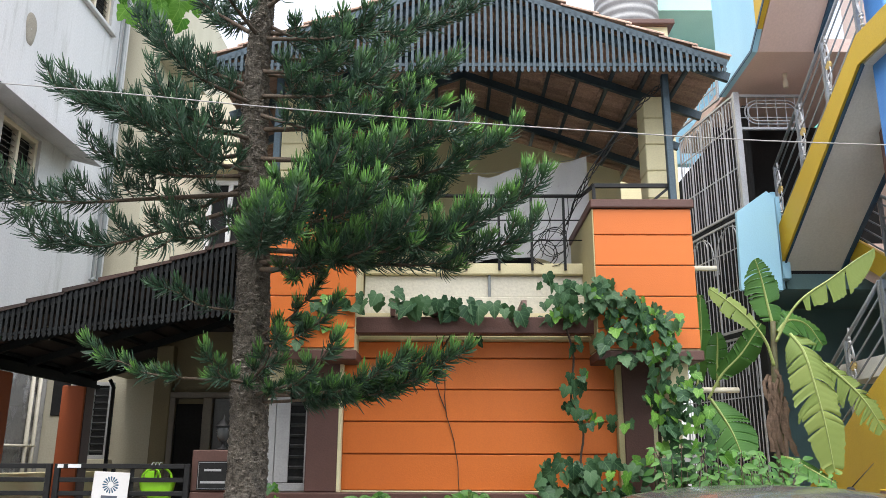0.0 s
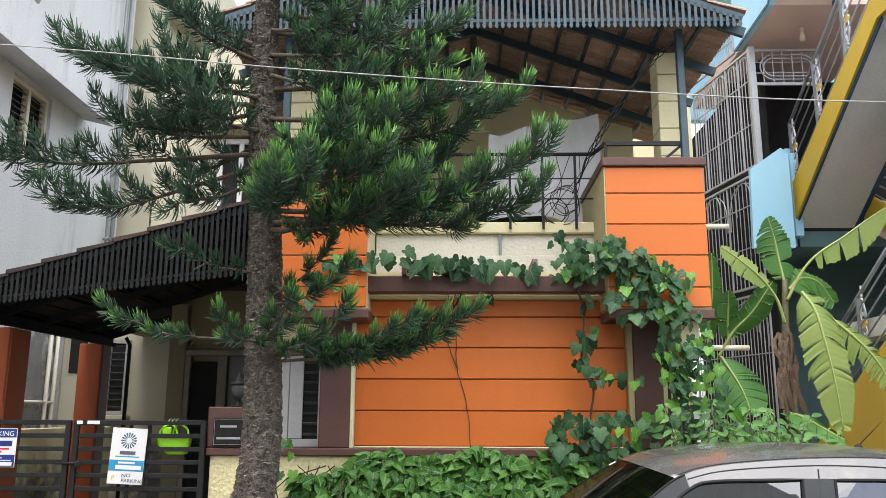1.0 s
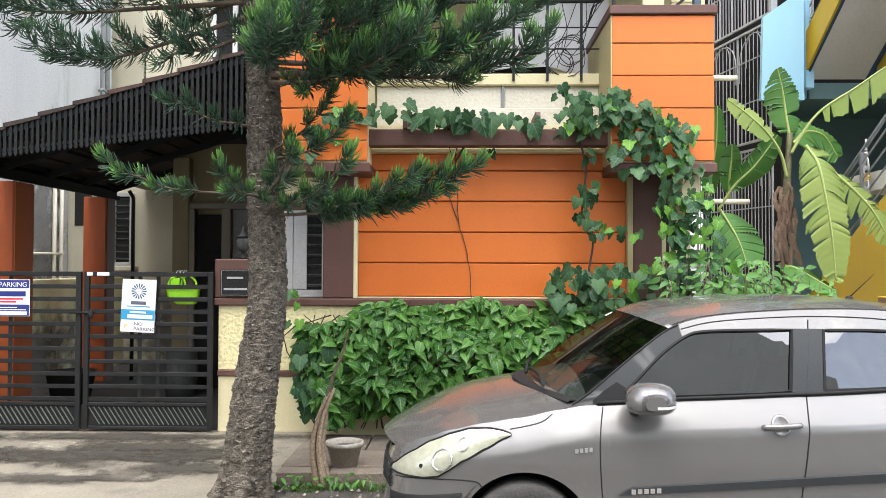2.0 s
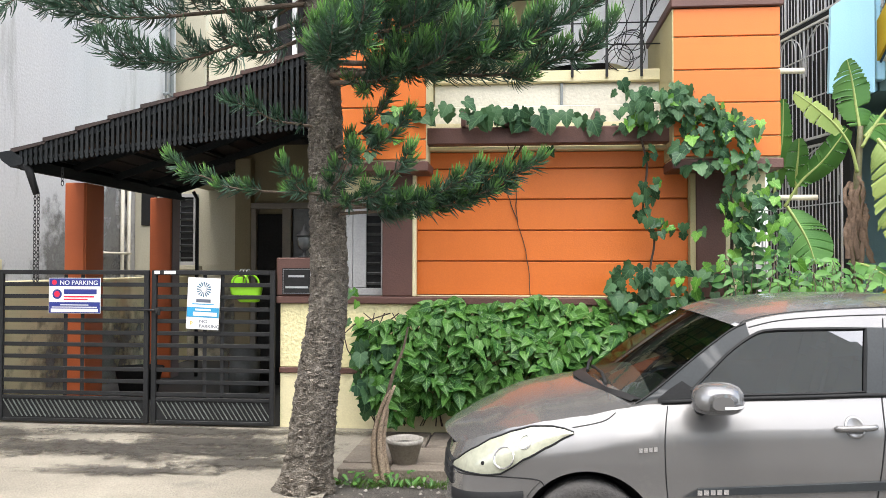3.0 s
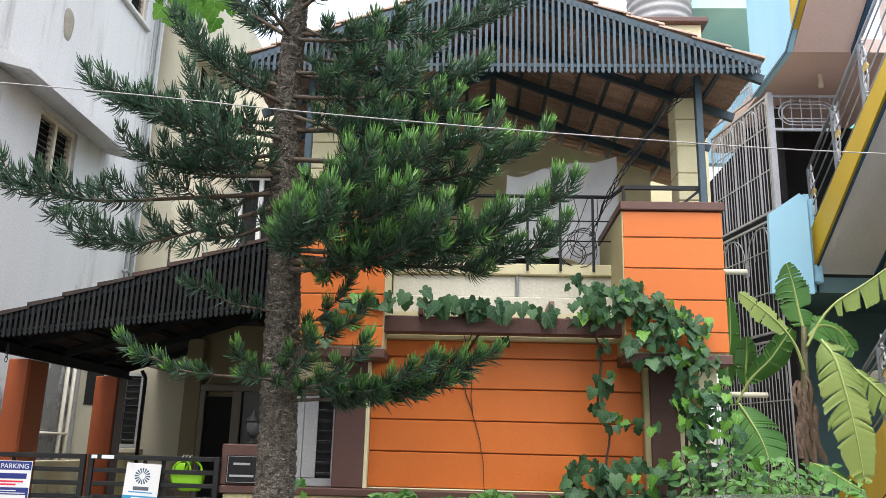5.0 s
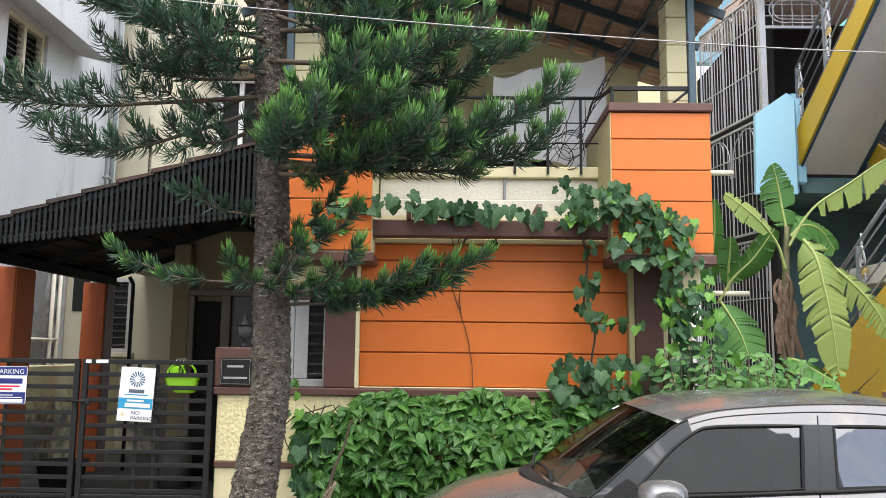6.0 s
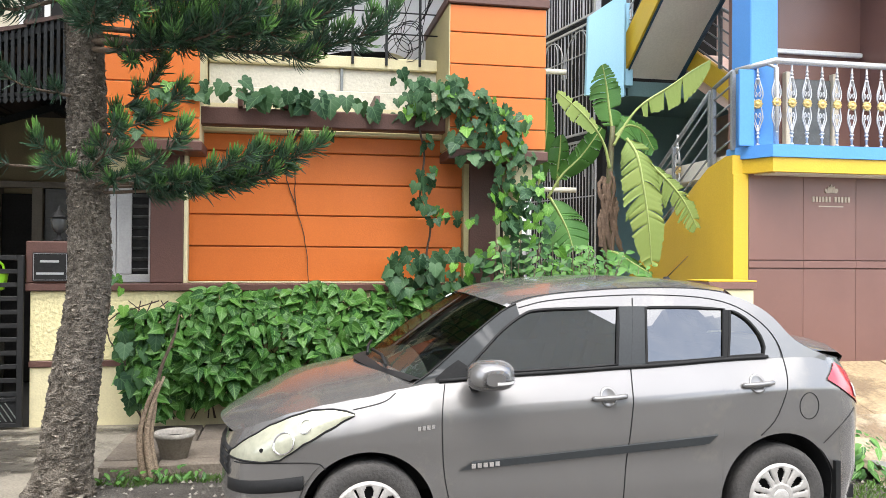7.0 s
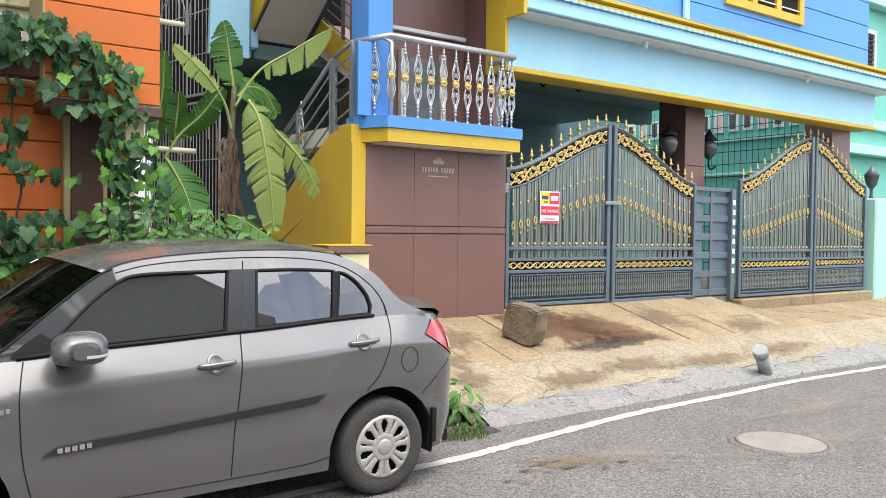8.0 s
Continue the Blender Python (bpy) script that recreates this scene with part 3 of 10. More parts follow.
bm = bmesh.new()
rows = []
for i in range(110):
    x = 4.3 + i * 0.115
    row = []
    e = 0.07 * noise.noise((x * 1.3, 0, 0)) + 0.03 * noise.noise((x * 5, 0, 0))
    for k in range(12):
        y = 5.27 + e * (1 - k / 11) + k * 0.088
        z = -0.07 if k == 0 else ramp_z(y) + 0.012 + 0.014 * noise.noise((x * 3, y * 3, 2))
        row.append((x + (0.05 * noise.noise((0, y * 4, 9)) if i == 0 else 0), y, z))
    rows.append(row)
grid(bm, rows)
solo("pavement_kerb", bm, KERB, "sandy cracked cement slope between road and paving slabs", "kerb", kind="structure")
bm = bmesh.new()
rows = []
for i in range(130):
    x = 4.4 + i * 0.096
    e = 0.08 * noise.noise((x * 1.6, 4, 0)) + 0.04 * noise.noise((x * 6, 4, 0))
    w = 0.32 + 0.22 * noise.noise((x * 1.1, 8, 0)) + 0.06 * noise.noise((x * 4, 3, 0))
    rows.append([(x, 5.24 + e * 0.6 + w * f, (-0.068 if f == 0 else ramp_z(5.27 + w * f) + 0.034 - 0.02 * f + 0.012 * noise.noise((x * 7, f * 5, 0)))) for f in (0, 0.08, 0.3, 0.55, 0.8, 1.0)])
grid(bm, rows)
solo("kerb_cement", bm, CEMENT, "rough fresh grey cement along the kerb edge", "kerb", kind="structure")
bm = bmesh.new()
prism(bm, [(6.10, -0.1), (6.10, 0.22), (7.75, 0.625), (16.7, 0.625), (16.7, -0.1)], "x", 4.3, 10.7)
prism(bm, [(6.10, -0.1), (6.10, 0.20), (7.75, 0.34), (16.7, 0.34), (16.7, -0.1)], "x", 10.7, 16.8)
solo("ramp_base", bm, KERB, "cement bed of the sloping ramp before the gates", "ramp", kind="structure")
# plain buildings that close the street behind the camera; the tall one mirrors in the car
bm = bmesh.new()
box(bm, -30, 7.4, -7.6, -7.0, -0.07, 9.4)
box(bm, -30, 7.5, -7.05, -6.9, 9.0, 9.4)
box(bm, 2.2, 4.6, -9.5, -7.3, 9.4, 11.4)
solo("wall_opposite_tall", bm, PLASTER_BACK, "plain beige building wall across the street", "wall", kind="structure")
# unseen and assumed: kept low so that more sky light reaches the gates
bm = bmesh.new()
box(bm, 7.4, 60, -7.4, -7.0, -0.07, 3.2)
solo("wall_opposite_low", bm, PLASTER_BACK, "plain beige low wall added unseen across the street", "wall", kind="structure")

# ---- the orange house ----
house = thing("orange_house", (0, 8.3, 0), "two-storey orange and cream house with brown trim and tiled roofs", "house")


def board_front(parent, x0, x1, y, joints, material, name="panel", depth=0.03):
    """Horizontal painted panels between joints, each a little proud of the recessed lines."""
    for a, b in zip(joints, joints[1:]):
        bm = bmesh.new()
        soft_box(bm, x0, x1, y, y + depth, a + 0.006, b - 0.006, 0.005)
        part(name, bm, material, parent)


def window(parent, x0, x1, z0, z1, y, frame_mat, leaves=2, louvred=True, depth=0.08, bar_w=0.05, mark="window"):
    """A framed window facing the street, with sashes of louvre blades."""
    w = part(mark, box_bm(x0 + bar_w, x1 - bar_w, y + depth * 0.6, y + depth, z0 + bar_w, z1 - bar_w), DARK, parent)
    bm = bmesh.new()
    soft_box(bm, x0, x1, y, y + depth, z1 - bar_w, z1, 0.004)
    soft_box(bm, x0, x1, y, y + depth, z0, z0 + bar_w, 0.004)
    for k in range(leaves + 1):
        xx = x0 + (x1 - x0 - bar_w) * k / leaves
        soft_box(bm, xx, xx + bar_w, y + 0.001, y + depth - 0.001, z0 + bar_w, z1 - bar_w, 0.004)
    part("window_frame", bm, frame_mat, w)
    if louvred:
        n = max(3, int((z1 - z0) / 0.11))
        for k in range(leaves):
            a = x0 + (x1 - x0 - bar_w) * k / leaves + bar_w
            b = x0 + (x1 - x0 - bar_w) * (k + 1) / leaves
            me = bmesh.new()
            box(me, a, b, -0.025, 0.025, -0.003, 0.003)
            me = mesh_of("louvre", me, LOUVRE)
            for i in range(n):
                z = z0 + bar_w + (z1 - z0 - 2 * bar_w) * (i + 0.5) / n
                piece("louvre", me, w, (0, y + depth * 0.35, z), (radians(-38), 0, 0))
    return w


def box_bm(x0, x1, y0, y1, z0, z1):
    bm = bmesh.new()
    box(bm, x0, x1, y0, y1, z0, z1)
    return bm


def soft_bm(x0, x1, y0, y1, z0, z1, r=0.008):
    bm = bmesh.new()
    soft_box(bm, x0, x1, y0, y1, z0, z1, r)
    return bm


# compound wall with a stucco upper half, brown band and brown coping
cw = thing("compound_wall", (-0.3, 7.97, 0.05), "cream compound wall with rough stucco, brown band and brown coping", "wall")
part("lower_wall", soft_bm(-2.365, 2.35, 7.915, 8.10, 0.0, 0.59, 0.006), CREAM, cw)
part("band", soft_bm(-2.37, 2.36, 7.895, 8.10, 0.592, 0.648, 0.006), BROWN, cw, "brown painted band")
part("upper_wall", soft_bm(-2.365, 2.35, 7.91, 8.10, 0.65, 1.282, 0.006), STUCCO, cw, "rough cream stucco")
part("coping", soft_bm(-2.40, 2.38, 7.87, 8.12, 1.285, 1.355, 0.008), BROWN, cw, "brown coping")

np_block = thing("nameplate_pier", (-2.2, 8.0, 1.355), "brown pier with a black nameplate on the compound wall", "pier")
part("pier", soft_bm(-2.40, -1.98, 7.88, 8.14, 1.357, 1.74, 0.012), BROWN, np_block)
pl = part("nameplate", soft_bm(-2.335, -2.035, 7.86, 7.879, 1.375, 1.635, 0.004), DARK, np_block, "black stone plate")
bm = bmesh.new()
for z in (1.385, 1.622):
    box(bm, -2.325, -2.045, 7.857, 7.8595, z, z + 0.003)
for x in (-2.325, -2.048):
    box(bm, x, x + 0.003, 7.857, 7.8595, 1.388, 1.622)
part("border", bm, SILVER, pl)
bm = bmesh.new()
box(bm, -2.27, -2.11, 7.857, 7.8595, 1.545, 1.565)
box(bm, -2.30, -2.07, 7.857, 7.8595, 1.435, 1.455)
part("engraving", bm, SILVER, pl, "engraved lines that stand for names")

lamp = thing("gate_lantern", (-2.15, 8.0, 1.74), "dark metal lantern on a short post above the nameplate", "lantern")
bm = bmesh.new()
lathe(bm, [(0.05, 1.742), (0.05, 1.755), (0.02, 1.765), (0.018, 1.81), (0.035, 1.82)], (-2.15, 8.0, 0), 12)
part("post", bm, IRON, lamp)
bm = bmesh.new()
lathe(bm, [(0.035, 1.82), (0.062, 1.86), (0.075, 1.93), (0.07, 1.955)], (-2.15, 8.0, 0), 6)
part("lantern_body", bm, LOUVRE, lamp, "smoky glass body")
bm = bmesh.new()
lathe(bm, [(0.085, 1.956), (0.08, 1.968), (0.05, 2.0), (0.02, 2.03), (0.012, 2.06), (0.004, 2.075)], (-2.15, 8.0, 0), 12)
part("cap", bm, IRON, lamp)

# ground-floor front: columns, beam, orange panels
bm = bmesh.new()
box(bm, -1.8, 2.3, 8.12, 8.3, 0.05, 3.10)
part("front_wall", bm, CREAM, house)
part("column", soft_bm(-1.345, -1.045, 7.96, 8.118, 1.357, 3.0, 0.01), BROWN, house, "brown column")
part("column", soft_bm(1.71, 1.99, 7.96, 8.118, 1.357, 3.0, 0.01), BROWN, house, "brown column")
part("reveal", soft_bm(-1.043, -1.008, 7.965, 8.118, 1.357, 2.80, 0.004), CREAM, house, "cream edge strip")
part("reveal", soft_bm(1.654, 1.708, 7.965, 8.118, 1.357, 2.80, 0.004), OLIVE, house, "cream edge strip")
part("lintel_strip", soft_bm(-1.043, 1.708, 7.93, 8.118, 2.802, 2.832, 0.004), CREAM, house, "cream edge strip")
orange_wall = part("panelled_wall", box_bm(-1.008, 1.654, 8.085, 8.118, 1.36, 2.80), ORANGE_DEEP, house, "orange wall of horizontal panels")
board_front(orange_wall, -1.006, 1.652, 8.05, [1.372, 1.709, 2.015, 2.324, 2.63, 2.80], ORANGE)
part("sill", soft_bm(-1.006, 1.652, 8.02, 8.08, 1.357, 1.37, 0.004), CREAM, house)

win = window(house, -1.74, -1.30, 1.36, 2.33, 8.06, FRAME_GREY, leaves=1, louvred=False, bar_w=0.075, mark="window")
bm = bmesh.new()
soft_box(bm, -1.66, -1.525, 8.055, 8.075, 1.44, 2.25, 0.004)
part("shutter", bm, FRAME_GREY, win, "white shutter leaf")
me = mesh_of("louvre", box_bm(-1.52, -1.36, -0.02, 0.02, -0.003, 0.003), LOUVRE)
for i in range(8):
    piece("louvre", me, win, (0, 8.085, 1.48 + i * 0.1), (radians(-38), 0, 0))
part("frieze", soft_bm(-1.8, -1.29, 8.06, 8.118, 2.40, 2.66, 0.006), CREAM, house)

# pergola beam with tapered rafters
pergola = thing("pergola", (0.3, 7.85, 3.0), "brown pergola beam with short tapered rafters over the orange wall", "pergola")
part("beam", soft_bm(-1.30, 2.0, 7.76, 7.925, 2.835, 3.0, 0.012), BROWN, pergola)
for x in (-1.0, -0.52, -0.105, 0.325, 0.755, 1.185, 1.6):
    bm = bmesh.new()
    prism(bm, [(7.70, 3.002), (7.70, 3.075), (7.735, 3.16), (7.80, 3.17), (8.3, 3.17), (8.3, 3.06), (7.93, 3.002)], "x", x - 0.022, x + 0.022)
    part("rafter", bm, BROWN, pergola)

# balcony slab and parapet
part("slab", soft_bm(-0.88, 1.43, 8.26, 8.85, 3.10, 3.30, 0.01), SLAB, house)
part("parapet", soft_bm(-0.86, 1.43, 8.30, 8.42, 3.302, 3.53, 0.008), SLAB, house, "weathered cream parapet")
part("parapet_coping", soft_bm(-0.86, 1.43, 8.25, 8.45, 3.532, 3.655, 0.012), CREAM, house, "cream coping")
part("drain_pipe", soft_bm(0.43, 0.46, 8.27, 8.299, 3.30, 3.53, 0.006), PVC, house, "thin grey pipe")
# floor and gable wall kept pale to throw light up under the roof
bm = bmesh.new()
box(bm, -1.80, 2.39, 8.45, 11.4, 3.02, 3.20)
part("terrace_floor", bm, SLAB, house)

# projecting orange boxes of the upper floor
JOINTS = [2.67, 2.862, 3.17, 3.475, 3.782, 4.05]


def projecting_box(x0, x1, y0):
    b = part("bay", box_bm(x0 + 0.004, x1 - 0.004, y0 + 0.03, 9.0, 2.66, 4.05), CREAM, house, "projecting parapet bay with orange panels")
    board_front(b, x0, x1, y0, JOINTS, ORANGE)
    part("bay_cheek", soft_bm(x0 - 0.012, x0 + 0.003, y0 + 0.004, 9.0, 2.67, 4.05, 0.003), OLIVE, b, "olive side")
    part("bay_cap", soft_bm(x0 - 0.03, x1 + 0.03, y0 - 0.03, 9.02, 4.052, 4.14, 0.01), BROWN, b, "brown cap")
    part("bay_base", soft_bm(x0 - 0.015, x1 + 0.025, y0 - 0.015, 9.0, 2.56, 2.655, 0.01), BROWN, b, "brown base")
    return b


projecting_box(1.435, 2.39, 7.60)
projecting_box(-1.85, -0.87, 7.60)
part("side_wall", box_bm(2.16, 2.36, 8.3, 11.5, 0.05, 3.02), SLAB, house)
part("bracket", soft_bm(2.12, 2.30, 7.75, 8.118, 2.2, 2.558, 0.01), CREAM, house)

# railings
rail = thing("balcony_railing", (0.28, 8.33, 3.655), "black iron balcony railing with loose looped wire", "railing")
for z, r in ((4.39, 0.02), (4.12, 0.007), (3.90, 0.007)):
    bm = bmesh.new()
    tube(bm, [(-0.86, 8.235, z), (1.43, 8.235, z)], r, 8)
    part("rail", bm, IRON, rail)
for k in range(7):
    bm = bmesh.new()
    x = -0.83 + 0.345 * k
    bar(bm, (x, 8.235, 3.575), (x, 8.235, 4.385), 0.025)
    part("post", bm, IRON, rail)
bm = bmesh.new()
rnd = random.Random(4)
for k in range(7):
    c = Vector((1.08 + rnd.uniform(-0.12, 0.15), 8.27, 3.86 + rnd.uniform(-0.12, 0.1)))
    r = rnd.uniform(0.11, 0.2)
    pts = [c + Vector((r * math.cos(a), 0.03 * math.sin(3 * a + k), r * rnd.uniform(0.95, 1.05) * math.sin(a))) for a in (2 * math.pi * i / 22 for i in range(23))]
    tube(bm, pts, 0.004, 4, False)
    part("wire_loop", bm, IRON, rail, "loop of black wire")
    bm = bmesh.new()
for a, b in (((0.9, 8.28, 3.7), (1.5, 7.9, 4.42)), ((1.0, 8.28, 3.72), (1.05, 8.3, 4.4)), ((1.12, 8.27, 3.8), (1.3, 8.3, 4.4)), ((0.85, 8.28, 3.76), (1.2, 8.3, 4.4))):
    m = (Vector(a) + Vector(b)) / 2 + Vector((rnd.uniform(-0.1, 0.1), 0, rnd.uniform(-0.1, 0.1)))
    tube(bm, smooth_line([a, m, b], 12), 0.004, 4, False)
    part("wire", bm, IRON, rail, "loose black wire")
    bm = bmesh.new()
bm.free()

cord = thing("wire_bundle", (1.5, 7.9, 4.35), "loose bundle of dark wires from the railing up to the roof", "wire")
for k in range(4):
    bm = bmesh.new()
    pts = smooth_line([(1.20 + 0.05 * k, 8.22, 3.95 + 0.1 * k), (1.42, 8.0, 4.42), (1.70, 7.85, 4.82 + 0.02 * k), (2.0, 7.72, 5.22), (2.20, 7.66, 5.40)], 30)
    tube(bm, [p + Vector((0.02 * math.sin(i * 0.55 + k * 1.6), 0.015 * math.cos(i * 0.4 + k), 0.02 * math.sin(i * 0.9 + 2 * k))) for i, p in enumerate(pts)], 0.006, 5)
    part("wire", bm, IRON, cord)

rail2 = thing("bay_railing", (1.9, 7.7, 4.14), "black iron rail on the projecting bay", "railing")
for name, p, q, w in (("rail", (1.47, 7.70, 4.32), (2.24, 7.70, 4.32), 0.04), ("rail", (1.47, 7.70, 4.32), (1.43, 8.235, 4.39), 0.03), ("post", (1.47, 7.70, 4.14), (1.47, 7.70, 4.30), 0.03), ("brace", (2.03, 7.70, 4.142), (2.22, 7.70, 4.30), 0.025)):
    bm = bmesh.new()
    bar(bm, p, q, w)
    part(name, bm, IRON, rail2)
copy_thing(rail2, Matrix.Translation((-1.45, 7.7, 4.14)))

# roof posts and masonry pillars
for x in (2.245, -1.72):
    bm = bmesh.new()
    soft_box(bm, x - 0.035, x + 0.035, 7.63, 7.70, 4.14, 5.52, 0.006)
    part("roof_post", bm, STEEL_BLUE, house, "dark blue steel post")
for x0 in (2.10, -1.77):
    for a, b in zip((4.0, 4.30, 4.60, 4.90, 5.20), (4.30, 4.60, 4.90, 5.20, 5.45)):
        part("pillar_block", soft_bm(x0, x0 + 0.28, 8.02, 8.32, a + 0.004, b - 0.004, 0.008), CREAM, house, "cream masonry pillar course")
part("pillar", soft_bm(2.36, 2.46, 8.35, 8.6, 3.2, 5.5, 0.01), CREAM, house, "cream masonry pillar")

# upper rooms behind the terrace
bm = bmesh.new()
prism(bm, [(-1.85, 3.2), (2.39, 3.2), (2.39, 5.55), (0.2, 6.2), (-1.85, 5.55)], "y", 10.6, 10.8)
part("terrace_wall", bm, CREAM, house, "cream gable wall")
part("terrace_cheek", box_bm(-1.87, -1.75, 9.02, 10.6, 3.2, 5.5), CREAM, house)
dr = part("terrace_door", soft_bm(0.35, 1.15, 10.54, 10.598, 3.2, 5.15, 0.008), DARK, house, "doorway with its shade as a dark sheet")
part("door_frame", soft_bm(0.28, 0.345, 10.52, 10.598, 3.2, 5.2, 0.006), FRAME_CREAM, dr)
part("door_frame", soft_bm(1.155, 1.22, 10.52, 10.598, 3.2, 5.2, 0.006), FRAME_CREAM, dr)

# cloth on a line
bm = bmesh.new()
rows = []
for i in range(30):
    u = i / 29
    row = []
    for k in range(20):
        v = k / 19
        top = 4.90 + 0.23 * u - 0.05 * math.sin(u * math.pi * 3) * (1 - u)
        bottom = 3.85 + 0.06 * math.sin(u * 5)
        z = top + (bottom - top) * v
        y = 9.0 + 0.035 * math.sin(u * 17 + 2 * v) + 0.04 * v * math.sin(u * 9)
        row.append((0.36 + 1.28 * u + 0.06 * v * (u - 0.5), y, z))
    rows.append(row)
grid(bm, rows)
solo("hanging_cloth", bm, CLOTH, "white cotton sheet with faint print hung on a line", "cloth")
bm = bmesh.new()
tube(bm, smooth_line([(-1.7, 8.98, 5.0), (0.3, 8.99, 4.92), (1.0, 8.99, 5.02), (1.66, 8.99, 5.14), (2.1, 8.7, 5.3)], 24), 0.004, 5)
solo("clothes_line", bm, CABLE, "thin clothes line under the roof", "line")

# gable roof of clay tiles on blue steel
RX, RZ, SLOPE = 0.2, 6.47, 0.37
roof = thing("gable_roof", (0.2, 9.0, 5.5), "red clay tile gable roof on dark blue steel rafters with a slatted gable screen", "roof")


def roof_z(x):
    return RZ - abs(x - RX) * SLOPE


for y in (7.42, 8.35, 9.25, 10.15):
    for s in (-1, 1):
        bm = bmesh.new()
        bar(bm, (RX, y, RZ - 0.14), (RX + s * 2.62, y, RZ - 0.14 - 2.62 * SLOPE), 0.05, 0.09)
        part("rafter", bm, STEEL_BLUE, roof)
for s in (-1, 1):
    for k in range(8):
        d = 0.02 + k * 0.322
        bm = bmesh.new()
        x = RX + s * d
        bar(bm, (x, 7.34, roof_z(x) - 0.07), (x, 11.2, roof_z(x) - 0.07), 0.04, 0.035)
        part("batten", bm, STEEL_BLUE, roof)
# tile courses, seen from below and at the verge
for s in (-1, 1):
    for c in range(8):
        bm = bmesh.new()
        d0, d1 = c * 0.322 - 0.02, c * 0.322 + 0.36
        for k in range(26):
            y0 = 7.27 + k * 0.15
            j = rnd.uniform(-0.006, 0.006)
            a, b = RX + s * d0, RX + s * d1
            za, zb = roof_z(a) + 0.0 + j, roof_z(b) + 0.035 + j
            sec = [(0.0, 0.0), (0.025, 0.022), (0.05, 0.004), (0.10, 0.0), (0.125, 0.022), (0.146, 0.0)]
            top = [[bm.verts.new((a, y0 + u, za + w)) for u, w in sec], [bm.verts.new((b, y0 + u, zb + w)) for u, w in sec]]
            bot = [[bm.verts.new((a, y0 + u, za + w - 0.016)) for u, w in sec], [bm.verts.new((b, y0 + u, zb + w - 0.016)) for u, w in sec]]
            for g in (top, bot):
                for i in range(5):
                    bm.faces.new((g[0][i], g[0][i + 1], g[1][i + 1], g[1][i]))
            for e in (0, 1):
                for i in range(5):
                    bm.faces.new((top[e][i], top[e][i + 1], bot[e][i + 1], bot[e][i]))
            for i in (0, 5):
                bm.faces.new((top[0][i], top[1][i], bot[1][i], bot[0][i]))
        part("tile_course", bm, TILE_RED, roof, "row of red clay tiles")
bm = bmesh.new()
tube(bm, [(RX, 7.25, RZ + 0.04), (RX, 11.2, RZ + 0.04)], 0.09, 10)
part("ridge", bm, TILE_RED, roof)
# gable screen
for s in (-1, 1):
    bm = bmesh.new()
    bar(bm, (RX, 7.30, RZ - 0.06), (RX + s * 2.57, 7.30, RZ - 0.06 - 2.57 * SLOPE), 0.03, 0.07)
    part("verge_board", bm, STEEL_BLUE, roof)
bm = bmesh.new()
bar(bm, (RX - 2.5, 7.315, 5.455), (RX + 2.5, 7.315, 5.455), 0.02, 0.035)
part("screen_rail", bm, STEEL_BLUE, roof)
for k in range(85):
    x = RX - 2.54 + k * 0.0605
    top = roof_z(x) - 0.06
    if top - 5.38 < 0.05:
        continue
    bm = bmesh.new()
    prism(bm, [(x - 0.014, top), (x - 0.014, 5.41), (x - 0.019, 5.395), (x - 0.012, 5.372), (x, 5.362), (x + 0.012, 5.372), (x + 0.019, 5.395), (x + 0.014, 5.41), (x + 0.014, top)], "y", 7.285, 7.299)
    part("slat", bm, STEEL_BLUE, roof)

# parapet and water tank beyond the roof
stair_head = thing("roof_parapet", (3.0, 11.9, 3.2), "cream parapet block with a brown coping behind the roof", "parapet")
part("wall", box_bm(1.6, 3.50, 11.6, 12.6, 3.2, 8.36), CREAM, stair_head)
part("coping", soft_bm(1.5, 3.60, 11.5, 12.7, 8.36, 8.46, 0.02), BROWN, stair_head)
bm = bmesh.new()
prof = [(0.50, 8.46)]
for k in range(8):
    z = 8.50 + k * 0.16
    prof += [(0.50, z), (0.525, z + 0.03), (0.525, z + 0.08), (0.50, z + 0.11)]
prof += [(0.4, 9.85), (0.2, 9.95)]
lathe(bm, prof, (2.98, 12.1, 0), 28)
solo("water_tank", bm, TANK, "grey ribbed plastic water tank on the roof", "water tank")

# car porch roof
porch = thing("porch_roof", (-3.4, 9.5, 2.7), "lean-to porch roof of dark tiles with a black slatted fascia", "roof")


def porch_z(x):
    return 2.76 + (x + 5.0) * 0.312


for k in range(10):
    bm = bmesh.new()
    x0 = -5.03 + k * 0.335
    x1 = x0 + 0.37
    a, b = porch_z(x0) + 0.035, porch_z(x1) + 0.005
    prism(bm, [(x0, a), (x1, b), (x1, b + 0.02), (x0, a + 0.025)], "y", 7.62, 11.64)
    part("tile_course", bm, TILE_DARK, porch, "row of blackened tiles")
    bm = bmesh.new()
    prism(bm, [(x0, a - 0.012), (x1 - 0.01, b - 0.004), (x1 - 0.01, b + 0.024), (x0, a + 0.034)], "y", 7.588, 7.619)
    part("verge_tile", bm, TILE_BROWN if k > 4 else TILE_DARK, porch, "blackened tile edge")
for y in (7.75, 8.6, 9.5, 10.4, 11.3):
    bm = bmesh.new()
    bar(bm, (-5.0, y, porch_z(-5.0) - 0.05), (-1.75, y, porch_z(-1.75) - 0.05), 0.05, 0.08)
    part("rafter", bm, BLACK_WOOD, porch)
for k in range(7):
    x = -4.9 + k * 0.5
    bm = bmesh.new()
    bar(bm, (x, 7.7, porch_z(x) - 0.0), (x, 11.4, porch_z(x) - 0.0), 0.04, 0.04)
    part("purlin", bm, BLACK_WOOD, porch)
